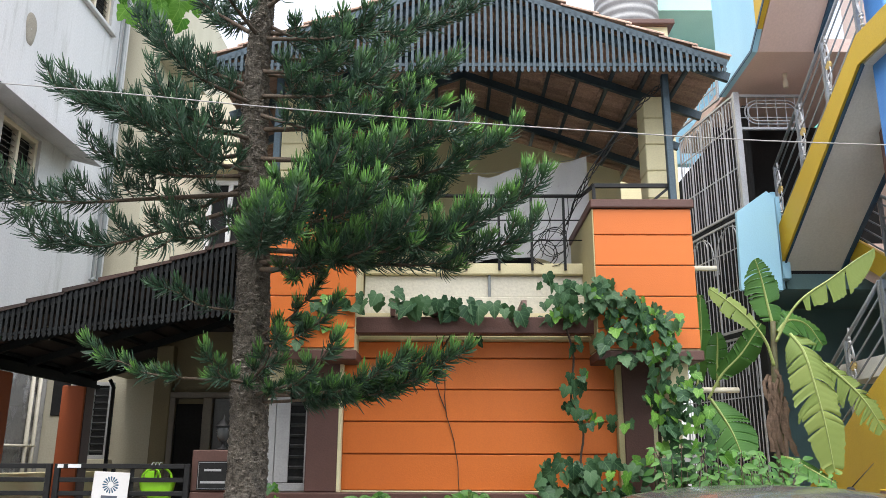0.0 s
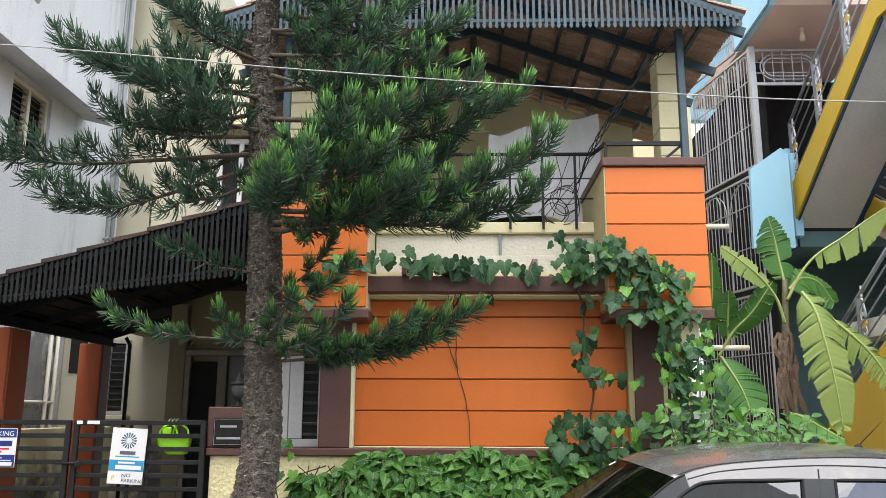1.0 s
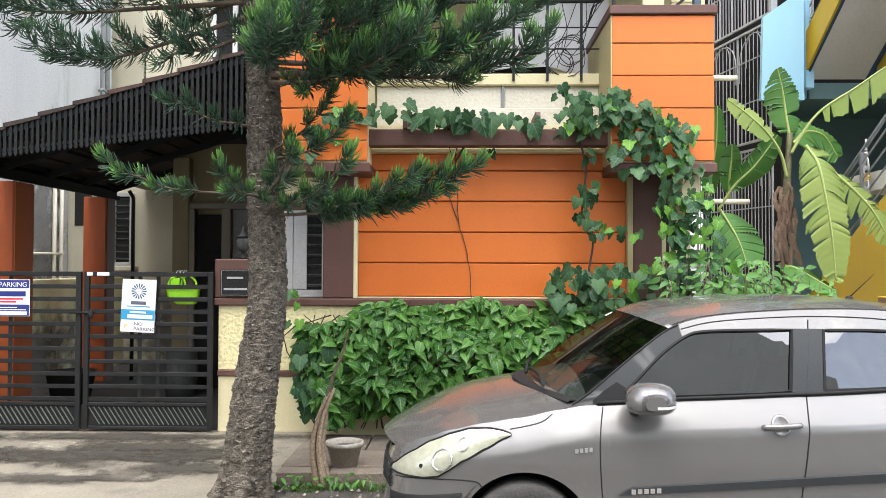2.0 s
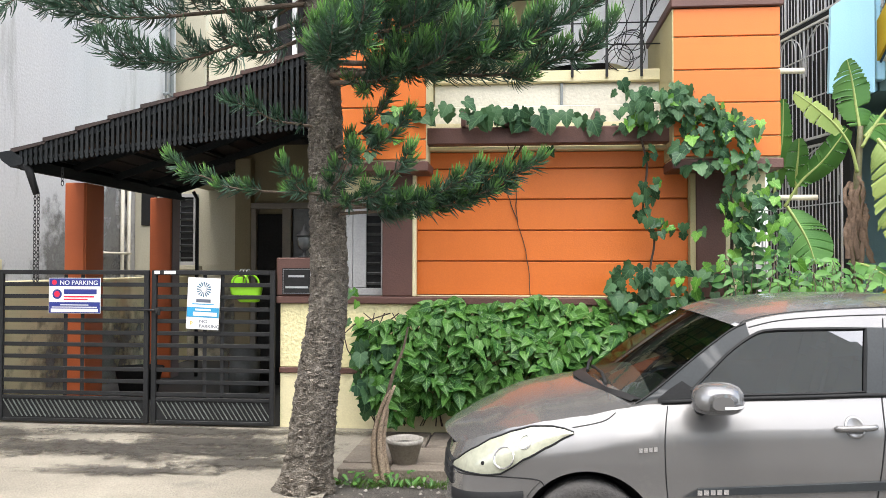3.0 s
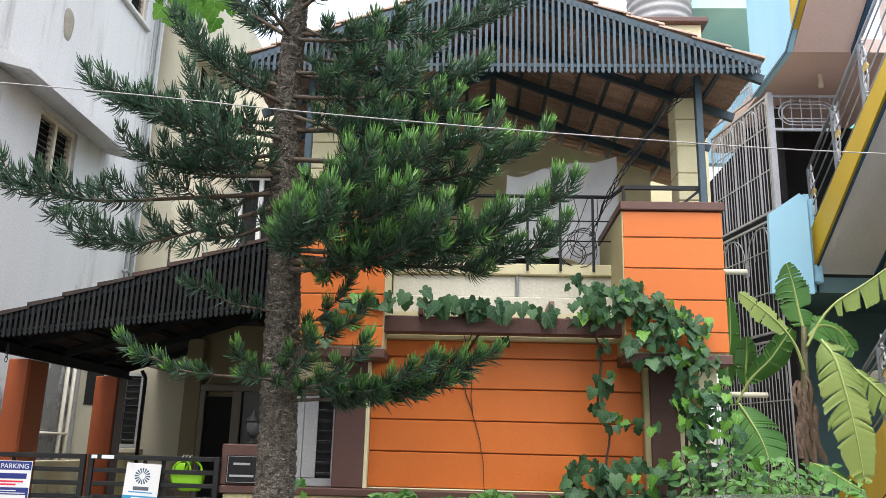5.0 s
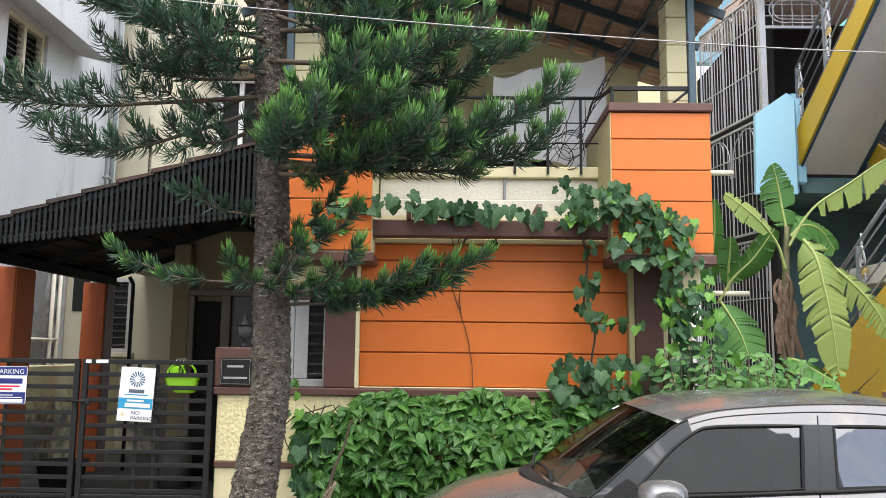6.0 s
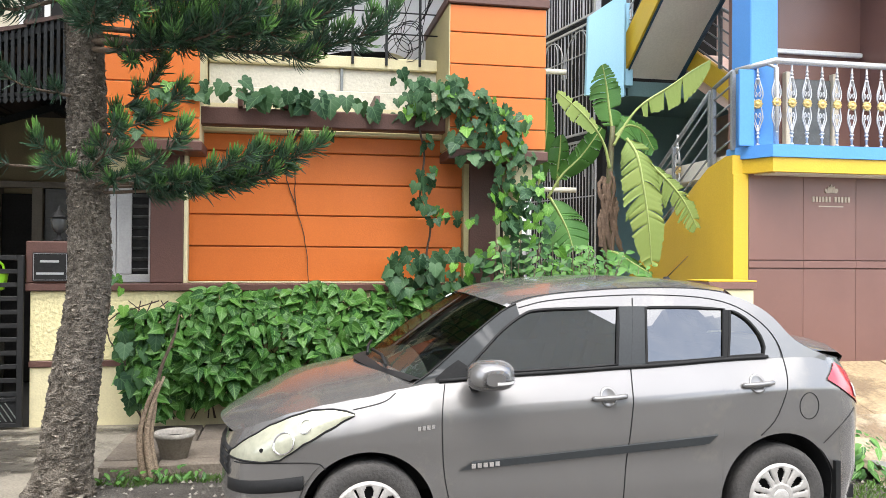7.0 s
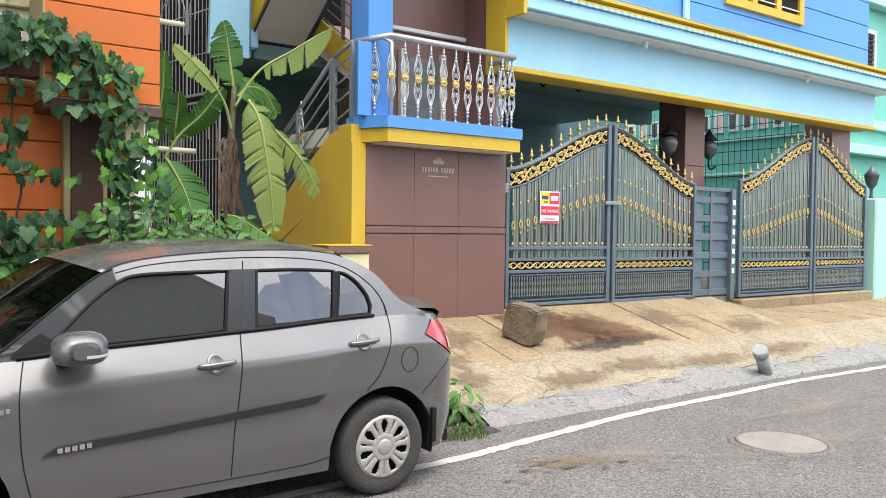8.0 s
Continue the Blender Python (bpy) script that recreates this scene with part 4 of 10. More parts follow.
bm = bmesh.new()
bar(bm, (-4.92, 7.62, 2.635), (-4.92, 11.5, 2.635), 0.05, 0.055)
part("eave_beam", bm, BLACK_WOOD, porch)
bm = bmesh.new()
prism(bm, [(-5.12, 2.70), (-5.16, 2.78), (-5.02, 2.80), (-4.9, 2.72), (-4.9, 2.66), (-5.02, 2.63)], "y", 7.58, 11.4)
part("gutter", bm, BLACK_WOOD, porch, "black eave gutter")
for k in range(60):
    x = -4.93 + k * 0.053
    top = porch_z(x) + 0.035
    low = 2.64 + (x + 4.9) * 0.118
    bm = bmesh.new()
    prism(bm, [(x - 0.014, top), (x - 0.014, low + 0.045), (x - 0.02, low + 0.03), (x - 0.011, low + 0.006), (x, low), (x + 0.011, low + 0.006), (x + 0.02, low + 0.03), (x + 0.014, low + 0.045), (x + 0.014, top)], "y", 7.60, 7.614)
    part("slat", bm, BLACK_WOOD, porch)
bm = bmesh.new()
bar(bm, (-4.95, 7.625, 2.70), (-1.78, 7.625, 3.09), 0.02, 0.03)
part("fascia_rail", bm, BLACK_WOOD, porch)
bm = bmesh.new()
bar(bm, (-4.95, 7.625, 2.76), (-1.78, 7.625, 3.72), 0.02, 0.06)
part("fascia_rail", bm, BLACK_WOOD, porch)
bm = bmesh.new()
tube(bm, [(-4.95, 7.62, 2.68), (-4.88, 7.66, 2.62), (-4.82, 7.70, 2.37)], [0.045, 0.04, 0.032], 8)
part("rain_spout", bm, IRON, porch, "black spout")


def chain(parent, x, y, z0, z1, link=0.045):
    n = int((z0 - z1) / (link * 0.75))
    bm = bmesh.new()
    for k in range(n):
        c = Vector((x, y, z0 - k * link * 0.75))
        pts = [c + Vector((0.013 * math.sin(a) * (k % 2), 0.013 * math.sin(a) * (1 - k % 2), link * 0.5 * math.cos(a))) for a in (2 * math.pi * i / 8 for i in range(9))]
        tube(bm, pts, 0.0045, 4, False)
    part("chain", bm, IRON, parent, "hanging rain chain")


chain(porch, -4.835, 7.70, 2.36, 1.42)
chain(porch, -4.805, 7.71, 2.36, 1.42)
chain(porch, -4.56, 7.72, 2.62, 2.43, 0.06)

# the first pillar's side repeats the shaft's paint, the second's is brown
for x0, y0, w, d, side_paint in ((-5.285, 9.0, 0.245, 0.42, ORANGE_DEEP), (-5.24, 11.1, 0.32, 0.27, BROWN)):
    pier = thing("porch_pillar", (x0 + w / 2, y0 + 0.2, 0.05), "square orange pillar of the car porch", "pillar", "porch pillars")
    part("shaft", soft_bm(x0, x0 + w, y0, y0 + d, 0.055, 2.625, 0.012), ORANGE_DEEP, pier)
    part("shaft_cheek", soft_bm(x0 + w - 0.003, x0 + w + 0.012, y0 + 0.02, y0 + d, 0.055, 2.62, 0.003), side_paint, pier, "thin painted facing on the side")

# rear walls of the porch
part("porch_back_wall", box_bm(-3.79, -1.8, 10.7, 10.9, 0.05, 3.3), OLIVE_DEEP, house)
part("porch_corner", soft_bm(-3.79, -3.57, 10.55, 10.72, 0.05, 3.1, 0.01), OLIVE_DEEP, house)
part("porch_left_wall", box_bm(-6.49, -3.6, 13.2, 13.4, 0.05, 3.12), PALE, house)
part("niche_window", soft_bm(-6.37, -6.10, 13.17, 13.215, 2.33, 2.95, 0.006), DARK, house, "small dark opening")
d1 = part("front_door", soft_bm(-3.50, -3.14, 10.62, 10.70, 0.06, 2.35, 0.01), DARK, house, "open doorway with its shade as a dark sheet")
for x0, x1 in ((-3.57, -3.50), (-3.14, -3.02), (-2.66, -2.58)):
    part("door_frame", soft_bm(x0, x1, 10.56, 10.70, 0.06, 2.42, 0.006), FRAME_DULL, d1)
part("door_head", soft_bm(-3.57, -2.58, 10.56, 10.70, 2.422, 2.50, 0.006), FRAME_DULL, d1)
part("side_light", soft_bm(-3.015, -2.665, 10.63, 10.69, 1.2, 2.42, 0.004), LOUVRE, d1, "dark glass side light")
window(house, -6.02, -5.37, 1.66, 2.86, 13.11, FRAME_GREY, leaves=2, bar_w=0.06)
part("window_ledge", soft_bm(-6.06, -5.30, 13.02, 13.198, 1.58, 1.655, 0.01), PALE, house)
bm = bmesh.new()
tube(bm, [(-4.62, 11.3, 0.06), (-4.62, 11.3, 2.62), (-4.66, 11.25, 2.72)], 0.028, 8)
part("downpipe", bm, IRON, house, "thin black rain pipe")
part("porch_side_wall", box_bm(-1.98, -1.8, 8.3, 10.7, 0.05, 3.3), OLIVE, house)

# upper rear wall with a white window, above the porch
# unseen slab, added to keep sky light off the porch's rear wall
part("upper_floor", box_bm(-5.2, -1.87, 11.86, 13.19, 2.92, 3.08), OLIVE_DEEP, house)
part("upper_wall", box_bm(-4.6, -1.87, 11.65, 11.85, 2.9, 7.2), PALE, house)
window(house, -3.62, -2.62, 4.35, 5.75, 11.57, FRAME_WHITE, leaves=3, louvred=False, bar_w=0.07)
part("chajja", soft_bm(-3.8, -2.45, 11.2, 11.65, 5.85, 5.95, 0.01), CREAM, house, "cream sun shade")

# ---- driveway gate ----
one = bmesh.new()
lathe(one, [(0.008, -0.004), (0.006, 0.003)], (0, 0, 0), 6, "y")
RIVET = mesh_of("rivet", one, IRON)


def sliding_gate(name, x0, x1):
    g = thing(name, ((x0 + x1) / 2, 7.85, 0.06), "black iron driveway gate leaf with flat horizontal bars", "gate", "driveway gate leaves")
    for x in (x0, x1 - 0.05):
        part("stile", soft_bm(x, x + 0.05, 7.83, 7.87, 0.07, 1.61, 0.004), IRON, g)
    for z in (1.565,):
        part("rail", soft_bm(x0 + 0.05, x1 - 0.05, 7.832, 7.868, z, z + 0.045, 0.004), IRON, g)
    for k in range(10):
        z = 0.345 + k * 0.122
        part("slat", soft_bm(x0 + 0.05, x1 - 0.05, 7.845, 7.857, z, z + 0.042, 0.003), IRON, g)
    for z in (0.07, 0.30):
        part("rail", soft_bm(x0 + 0.05, x1 - 0.05, 7.835, 7.865, z, z + 0.035, 0.004), IRON, g)
    part("kick_plate", box_bm(x0 + 0.05, x1 - 0.05, 7.856, 7.860, 0.10, 0.305), IRON, g)
    n = int((x1 - x0) / 0.052)
    me = bmesh.new()
    bar(me, (0.055, 0, -0.085), (-0.055, 0, 0.085), 0.017, 0.006)
    me = mesh_of("tread", me, GATE_PALE)
    for k in range(n - 1):
        piece("tread", me, g, (x0 + 0.11 + k * (x1 - x0 - 0.2) / (n - 2), 7.850, 0.205))
    xm = x0 + (x1 - x0) * 0.5
    for dx in (-0.09, 0.09):
        part("upright", soft_bm(xm + dx - 0.02, xm + dx + 0.02, 7.858, 7.866, 0.336, 1.564, 0.003), IRON, g)
    for dx in (-0.09, 0.09):
        for k in range(10):
            piece("rivet", RIVET, g, (xm + dx, 7.842, 0.366 + k * 0.122))
    return g


sliding_gate("driveway_gate", -5.30, -3.70)
gate_b = sliding_gate("driveway_gate", -3.67, -2.40)
bm = bmesh.new()
tube(bm, [(-3.80, 7.815, 1.21), (-3.56, 7.815, 1.21)], 0.012, 8)
tube(bm, [(-3.60, 7.815, 1.21), (-3.60, 7.79, 1.18)], 0.01, 6)
part("bolt", bm, IRON, gate_b)
part("lock", soft_bm(-3.62, -3.57, 7.80, 7.828, 1.16, 1.23, 0.006), IRON, gate_b)
for x0, x1 in ((-3.64, -3.585), (-3.54, -3.42)):
    part("sticker", box_bm(x0, x1, 7.828, 7.8305, 1.572, 1.605), WHITE, gate_b, "small white sticker")
for y in (7.86,):
    gpost = solo("gate_post", soft_bm(-5.48, -5.34, 7.80, 7.95, 0.05, 1.72, 0.01), CREAM, "cream masonry gate post", "post")


def notice(name, at, tilt, w, h, label):
    n = thing(name, at, label, "sign")
    part("board", soft_bm(at[0] - w / 2, at[0] + w / 2, at[1], at[1] + 0.006, at[2] - h, at[2], 0.002), WHITE, n)
    return n


def patch(parent, name, mat_, x0, x1, z0, z1, y, label=""):
    return part(name, box_bm(x0, x1, y - 0.0015, y - 0.0002, z0, z1), mat_, parent, label)


# blue and white notice
sx, sz, sy = -4.475, 1.53, 7.82
sa = notice("gate_sign", (sx, sy, sz), 0, 0.55, 0.36, "white and navy no-parking notice tied to the gate")
patch(sa, "header", NAVY, sx - 0.27, sx + 0.27, sz - 0.085, sz - 0.005, sy, "navy strip")
patch(sa, "footer", NAVY, sx - 0.27, sx + 0.27, sz - 0.355, sz - 0.245, sy, "navy strip")
words("NO PARKING", (sx + 0.045, sy - 0.002, sz - 0.07), 0.046, WHITE, sa, squeeze=1.05)
bm = bmesh.new()
lathe(bm, [(0.026, sy - 0.003), (0.026, sy - 0.0016)], (sx - 0.215, 0, sz - 0.046), 16, "y")
part("parking_disc", bm, RED_PRINT, sa)
bm = bmesh.new()
lathe(bm, [(0.05, sy - 0.003), (0.05, sy - 0.0002)], (sx - 0.185, 0, sz - 0.165), 20, "y")
part("emblem", bm, NAVY, sa, "round blue emblem")
bm = bmesh.new()
lathe(bm, [(0.03, sy - 0.0045), (0.03, sy - 0.0032)], (sx - 0.185, 0, sz - 0.165), 16, "y")
part("emblem_centre", bm, RED_PRINT, sa)
patch(sa, "bar_text", NAVY, sx - 0.115, sx + 0.235, sz - 0.165, sz - 0.115, sy)
patch(sa, "bar_text", RED_PRINT, sx - 0.115, sx + 0.21, sz - 0.198, sz - 0.182, sy)
patch(sa, "bar_text", RED_PRINT, sx - 0.115, sx + 0.14, sz - 0.226, sz - 0.21, sy)
for dz, w in ((0.27, 0.15), (0.292, 0.24)):
    patch(sa, "bar_text", WHITE, sx - w, sx + w, sz - dz - 0.008, sz - dz, sy - 0.002)
patch(sa, "bar_text", WHITE, sx - 0.25, sx + 0.25, sz - 0.345, sz - 0.312, sy - 0.002)

# tall white notice, hung a little askew
tx, tz, ty = -3.115, 1.535, 7.82
sb = notice("gate_sign", (tx, ty, tz), 0, 0.335, 0.515, "white no-parking notice with a round blue mark, hung askew")
bm = bmesh.new()
for k in range(16):
    a = 2 * math.pi * k / 16
    c, s = math.cos(a), math.sin(a)
    p = [(0.026, -0.002), (0.070, -0.008), (0.078, 0.0), (0.070, 0.008), (0.026, 0.002)]
    prism(bm, [(tx + u * c - v * s, tz - 0.115 + u * s + v * c) for u, v in p], "y", ty - 0.0015, ty - 0.0003)
part("flower_mark", bm, SLATE_PRINT, sb, "slate blue ray mark")
patch(sb, "bar_text", GREY_PRINT, tx - 0.075, tx + 0.075, tz - 0.245, tz - 0.212, ty)
patch(sb, "bar_text", CYAN, tx - 0.115, tx + 0.115, tz - 0.268, tz - 0.258, ty)
patch(sb, "blue_strip", CYAN, tx - 0.165, tx + 0.165, tz - 0.395, tz - 0.295, ty)
patch(sb, "bar_text", WHITE, tx - 0.08, tx + 0.08, tz - 0.328, tz - 0.31, ty - 0.002)
patch(sb, "bar_text", WHITE, tx - 0.10, tx + 0.145, tz - 0.38, tz - 0.342, ty - 0.002)
words("NO", (tx - 0.035, ty - 0.002, tz - 0.448), 0.032, GREY_PRINT, sb, squeeze=1.25, align="LEFT")
words("PARKING", (tx - 0.035, ty - 0.002, tz - 0.496), 0.032, GREY_PRINT, sb, squeeze=1.15, align="LEFT")
words("P", (tx - 0.115, ty - 0.002, tz - 0.48), 0.045, YELLOW_PRINT, sb)
sb.rotation_euler = (0, radians(2.5), 0)

tray = thing("green_basket", (-2.72, 7.93, 1.45), "lime green plastic basket hanging behind the gate bars", "basket")
bm = bmesh.new()
rows = []
for z, f, shift in ((1.29, 0.50, 0.03), (1.30, 0.62, 0.03), (1.375, 0.93, 0.0), (1.44, 1.0, 0.0), (1.452, 1.03, 0.0), (1.445, 0.97, 0.0), (1.38, 0.88, 0.0)):
    rows.append([(-2.725 + shift + f * 0.165 * (abs(math.cos(a)) ** 0.35) * math.copysign(1, math.cos(a)), 7.935 + f * 0.055 * (abs(math.sin(a)) ** 0.5) * math.copysign(1, math.sin(a)), z) for a in (2 * math.pi * k / 28 for k in range(28))])
g = grid(bm, rows, True, True)
bm.faces.new(list(g[0])[::-1])
part("bowl", bm, LIME, tray)
for y, x0, x1 in ((7.895, -2.86, -2.69), (7.975, -2.76, -2.61)):
    bm = bmesh.new()
    tube(bm, smooth_line([(x0, y, 1.445), (x0 + 0.01, y, 1.52), ((x0 + x1) / 2, 7.93, 1.575), (x1 - 0.01, y, 1.52), (x1, y, 1.445)], 18), 0.011, 6)
    part("handle", bm, LIME, tray)
part("flap", soft_bm(-2.87, -2.78, 7.982, 7.992, 1.44, 1.545, 0.004), LIME, tray)
bm = bmesh.new()
for x in (-2.755, -2.72, -2.685):
    tube(bm, [(x, 7.93, 1.57), (x, 7.93, 1.60), (x, 7.90, 1.622), (x, 7.85, 1.622), (x, 7.822, 1.60)], 0.005, 5)
part("hook", bm, SILVER, tray)

tub = thing("plastic_tub", (-4.55, 9.4, 0.055), "dark plastic tub on the porch floor", "tub")
bm = bmesh.new()
lathe(bm, [(0.20, 0.056), (0.27, 0.40), (0.29, 0.41), (0.29, 0.43), (0.26, 0.43), (0.19, 0.10)], (-4.55, 9.4, 0), 24)
part("body", bm, DARK, tub)
drum = thing("paint_drum", (-3.45, 10.0, 0.055), "dark grey drum standing in the porch", "drum")
bm = bmesh.new()
lathe(bm, [(0.19, 0.056), (0.2, 0.3), (0.205, 0.32), (0.2, 0.34), (0.2, 0.62), (0.21, 0.64), (0.15, 0.65)], (-3.45, 10.0, 0), 24)
part("body", bm, LOUVRE, drum)

# ---- the blue and yellow house ----
blue = thing("blue_house", (9.0, 8.0, 0.6), "blue and yellow house with a granite-clad porch and outside stair", "house")

# granite-clad front wall in slabs
clad = part("granite_wall", box_bm(4.47, 6.36, 7.43, 7.65, 0.45, 2.56), GRANITE, blue, "brown granite cladding")
for a, b in ((4.45, 5.057), (5.059, 5.657), (5.659, 6.36)):
    for z0, z1 in ((0.45, 1.525), (1.535, 1.605), (1.615, 2.56)):
        part("slab", soft_bm(a, b, 7.405 if z1 - z0 > 0.2 else 7.398, 7.43, z0, z1, 0.003), GRANITE, clad)
part("granite_side", box_bm(4.448, 4.47, 7.43, 7.6, 0.45, 2.5), GRANITE, blue)
# lotus mark and lettering that is not spelled out
sign = thing("house_sign", (5.37, 7.4, 2.2), "raised pale metal house sign with a small lotus", "sign")
bm = bmesh.new()
for k, (dx, h) in enumerate(((-0.045, 0.05), (-0.022, 0.075), (0, 0.095), (0.022, 0.075), (0.045, 0.05))):
    c = (5.37 + dx, 2.30)
    prism(bm, [(c[0] - 0.014, c[1]), (c[0] - 0.02 + dx * 0.2, c[1] + h * 0.5), (c[0] + dx * 0.4, c[1] + h), (c[0] + 0.02 + dx * 0.2, c[1] + h * 0.5), (c[0] + 0.014, c[1])], "y", 7.398 - 0.002 * k, 7.4045)
part("lotus", bm, TAN_METAL, sign)
for x0, x1 in ((5.15, 5.37), (5.40, 5.59)):
    n = 6 if x1 < 5.38 else 5
    w = (x1 - x0) / n
    for k in range(n):
        part("letter_bar", box_bm(x0 + k * w + 0.006, x0 + (k + 1) * w - 0.008, 7.397, 7.4045, 2.208, 2.262), TAN_METAL, sign)
bm = bmesh.new()
box(bm, 5.23, 5.51, 7.400, 7.4045, 2.158, 2.170)
part("bar_text", bm, TAN_METAL, sign)

# balcony over the granite wall
slab_outline = [(4.36, 7.62), (4.36, 7.48), (4.54, 7.13), (6.33, 7.13), (6.33, 7.62)]
bm = bmesh.new()
prism(bm, slab_outline, "z", 2.475, 2.615)
part("balcony_fascia", bm, YELLOW, blue, "yellow balcony edge")
bm = bmesh.new()
prism(bm, [(4.34, 7.64), (4.34, 7.47), (4.525, 7.11), (6.35, 7.11), (6.35, 7.64)], "z", 2.618, 2.74)
part("balcony_edge", bm, BLUE, blue, "blue balcony edge")
part("balcony_floor", box_bm(4.40, 6.36, 7.62, 9.2, 2.50, 2.70), SOFFIT, blue)
bm = bmesh.new()
prism(bm, [(4.42, 7.60), (4.60, 7.19), (6.28, 7.19), (6.28, 7.60)], "z", 2.462, 2.474)
part("balcony_soffit", bm, FRAME_WHITE, blue)
part("balcony_column", soft_bm(4.44, 4.74, 7.36, 7.72, 2.742, 6.6, 0.01), BLUE, blue, "blue column")
part("column_pier", soft_bm(4.30, 4.46, 7.325, 7.358, 2.742, 3.50, 0.004), BLUE, blue)

# balusters
balus = thing("balcony_balustrade", (5.4, 7.2, 2.74), "silver steel balustrade with lens-shaped balusters and gold rosettes", "balustrade")
bm = bmesh.new()
tube(bm, [(4.36, 7.5, 3.52), (4.60, 7.20, 3.57), (6.30, 7.20, 3.57)], 0.032, 10)
tube(bm, [(6.30, 7.20, 3.57), (6.30, 7.66, 3.57)], 0.03, 10)
part("handrail", bm, SILVER, balus)
bm = bmesh.new()
for s in (-1, 1):
    for line, r in (
        ([(0.010, 0.15), (0.024, 0.20), (0.046, 0.27), (0.042, 0.33), (0.030, 0.39)], 0.0075),
        ([(0.030, 0.45), (0.046, 0.50), (0.044, 0.55), (0.024, 0.62), (0.010, 0.68)], 0.0075),
        ([(0.004, 0.19), (0.018, 0.24), (0.030, 0.29), (0.018, 0.33), (0.008, 0.30), (0.016, 0.28)], 0.0055),
        ([(0.004, 0.64), (0.018, 0.58), (0.030, 0.53), (0.018, 0.49), (0.008, 0.52), (0.016, 0.54)], 0.0055),
    ):
        tube(bm, smooth_line([(s * x, 0, z) for x, z in line], 18), r, 6)
tube(bm, [(0, 0, 0), (0, 0, 0.21)], 0.010, 8)
tube(bm, [(0, 0, 0.62), (0, 0, 0.81)], 0.010, 8)
for z, r in ((0.015, 0.020), (0.085, 0.017), (0.125, 0.022), (0.15, 0.016), (0.665, 0.020), (0.70, 0.016), (0.735, 0.014)):
    lathe(bm, [(0.010, z - 0.014), (r, z - 0.004), (r, z + 0.004), (0.010, z + 0.014)], (0, 0, 0), 8)
BALUSTER = mesh_of("baluster", bm, SILVER)
bm = bmesh.new()
n = 40
rings = []
for f, h in ((1.0, 0.004), (0.97, -0.014), (0.80, -0.022), (0.60, -0.012), (0.48, -0.014), (0.36, -0.026), (0.10, -0.028)):
    rings.append([(f * (0.046 + (0.005 * math.cos(10 * a) if f > 0.5 else 0)) * math.cos(a), h, 0.42 + f * (0.046 + (0.005 * math.cos(10 * a) if f > 0.5 else 0)) * math.sin(a)) for a in (2 * math.pi * k / n for k in range(n))])
vs = grid(bm, rings, True, True)
bm.faces.new(vs[-1])
bm.faces.new(vs[0][::-1])
ROSETTE = mesh_of("rosette", bm, GOLD)
spots = [(4.42, 7.42, 0.7), (4.50, 7.33, 0.7)] + [(4.62 + 0.166 * k, 7.20, 0) for k in range(10)] + [(6.28, 7.23, 0), (6.30, 7.33, 1.57), (6.30, 7.48, 1.57)]
for x, y, turn in spots:
    b = piece("baluster", BALUSTER, balus, (x, y, 2.742), (0, 0, -turn))
    r = new("rosette", ROSETTE)
    r.parent = b
bm = bmesh.new()
tube(bm, [(4.62, 7.205, 2.742), (4.62, 7.205, 3.50), (4.55, 7.26, 3.56)], 0.026, 8)
part("newel", bm, SILVER, balus)

# room front behind the balcony
part("balcony_wall", box_bm(4.80, 6.5, 8.25, 8.4, 2.7, 6.2), GRANITE, blue)
part("balcony_side", box_bm(6.36, 6.5, 7.76, 8.25, 2.7, 6.2), GRANITE, blue)
part("balcony_side", box_bm(6.36, 6.5, 7.66, 7.757, 2.7, 3.45), GRANITE, blue)
part("porch_left_wall", box_bm(6.505, 6.6, 7.77, 12.0, 0.6, 3.45), TEAL, blue)
# slab added out of view to shade the wall behind the balcony
part("balcony_ceiling", box_bm(4.75, 6.50, 7.15, 8.25, 5.3, 5.42), SOFFIT, blue)
bd = part("balcony_window", soft_bm(5.45, 5.95, 8.20, 8.248, 2.9, 3.65, 0.01), LOUVRE, blue, "dark window")
for x in (5.37, 5.955):
    part("window_frame", soft_bm(x, x + 0.075, 8.17, 8.248, 2.85, 3.72, 0.006), FRAME_CREAM, bd)
part("conduit", soft_bm(4.82, 6.35, 8.19, 8.248, 3.93, 3.98, 0.008), FRAME_WHITE, blue, "white casing strip")

# porch beam, ledge and mouldings
part("porch_beam", soft_bm(6.36, 15.1, 7.42, 7.75, 3.52, 4.12, 0.008), SKYBLUE, blue, "light blue beam")
part("beam_trim", soft_bm(6.34, 15.1, 7.385, 7.76, 3.455, 3.517, 0.01), YELLOW, blue, "yellow beam edge")
part("beam_end", soft_bm(6.31, 6.357, 7.39, 7.76, 3.455, 4.40, 0.006), YELLOW, blue, "yellow beam end")
part("ledge", soft_bm(6.36, 15.35, 7.08, 7.75, 4.125, 4.30, 0.012), SKYBLUE, blue, "light blue ledge")
part("ledge_under", soft_bm(6.4, 15.3, 7.14, 7.74, 4.102, 4.122, 0.006), FRAME_WHITE, blue)
part("ledge_lip", soft_bm(6.36, 15.35, 7.05, 7.12, 4.30, 4.325, 0.006), SKYBLUE, blue)
bm = bmesh.new()
prism(bm, [(7.75, 4.33), (7.06, 4.33), (7.06, 4.36), (7.10, 4.38), (7.03, 4.40), (7.03, 4.44), (7.12, 4.46), (7.75, 4.46)], "x", 6.36, 15.42)
part("cornice", bm, YELLOW, blue, "yellow cornice")
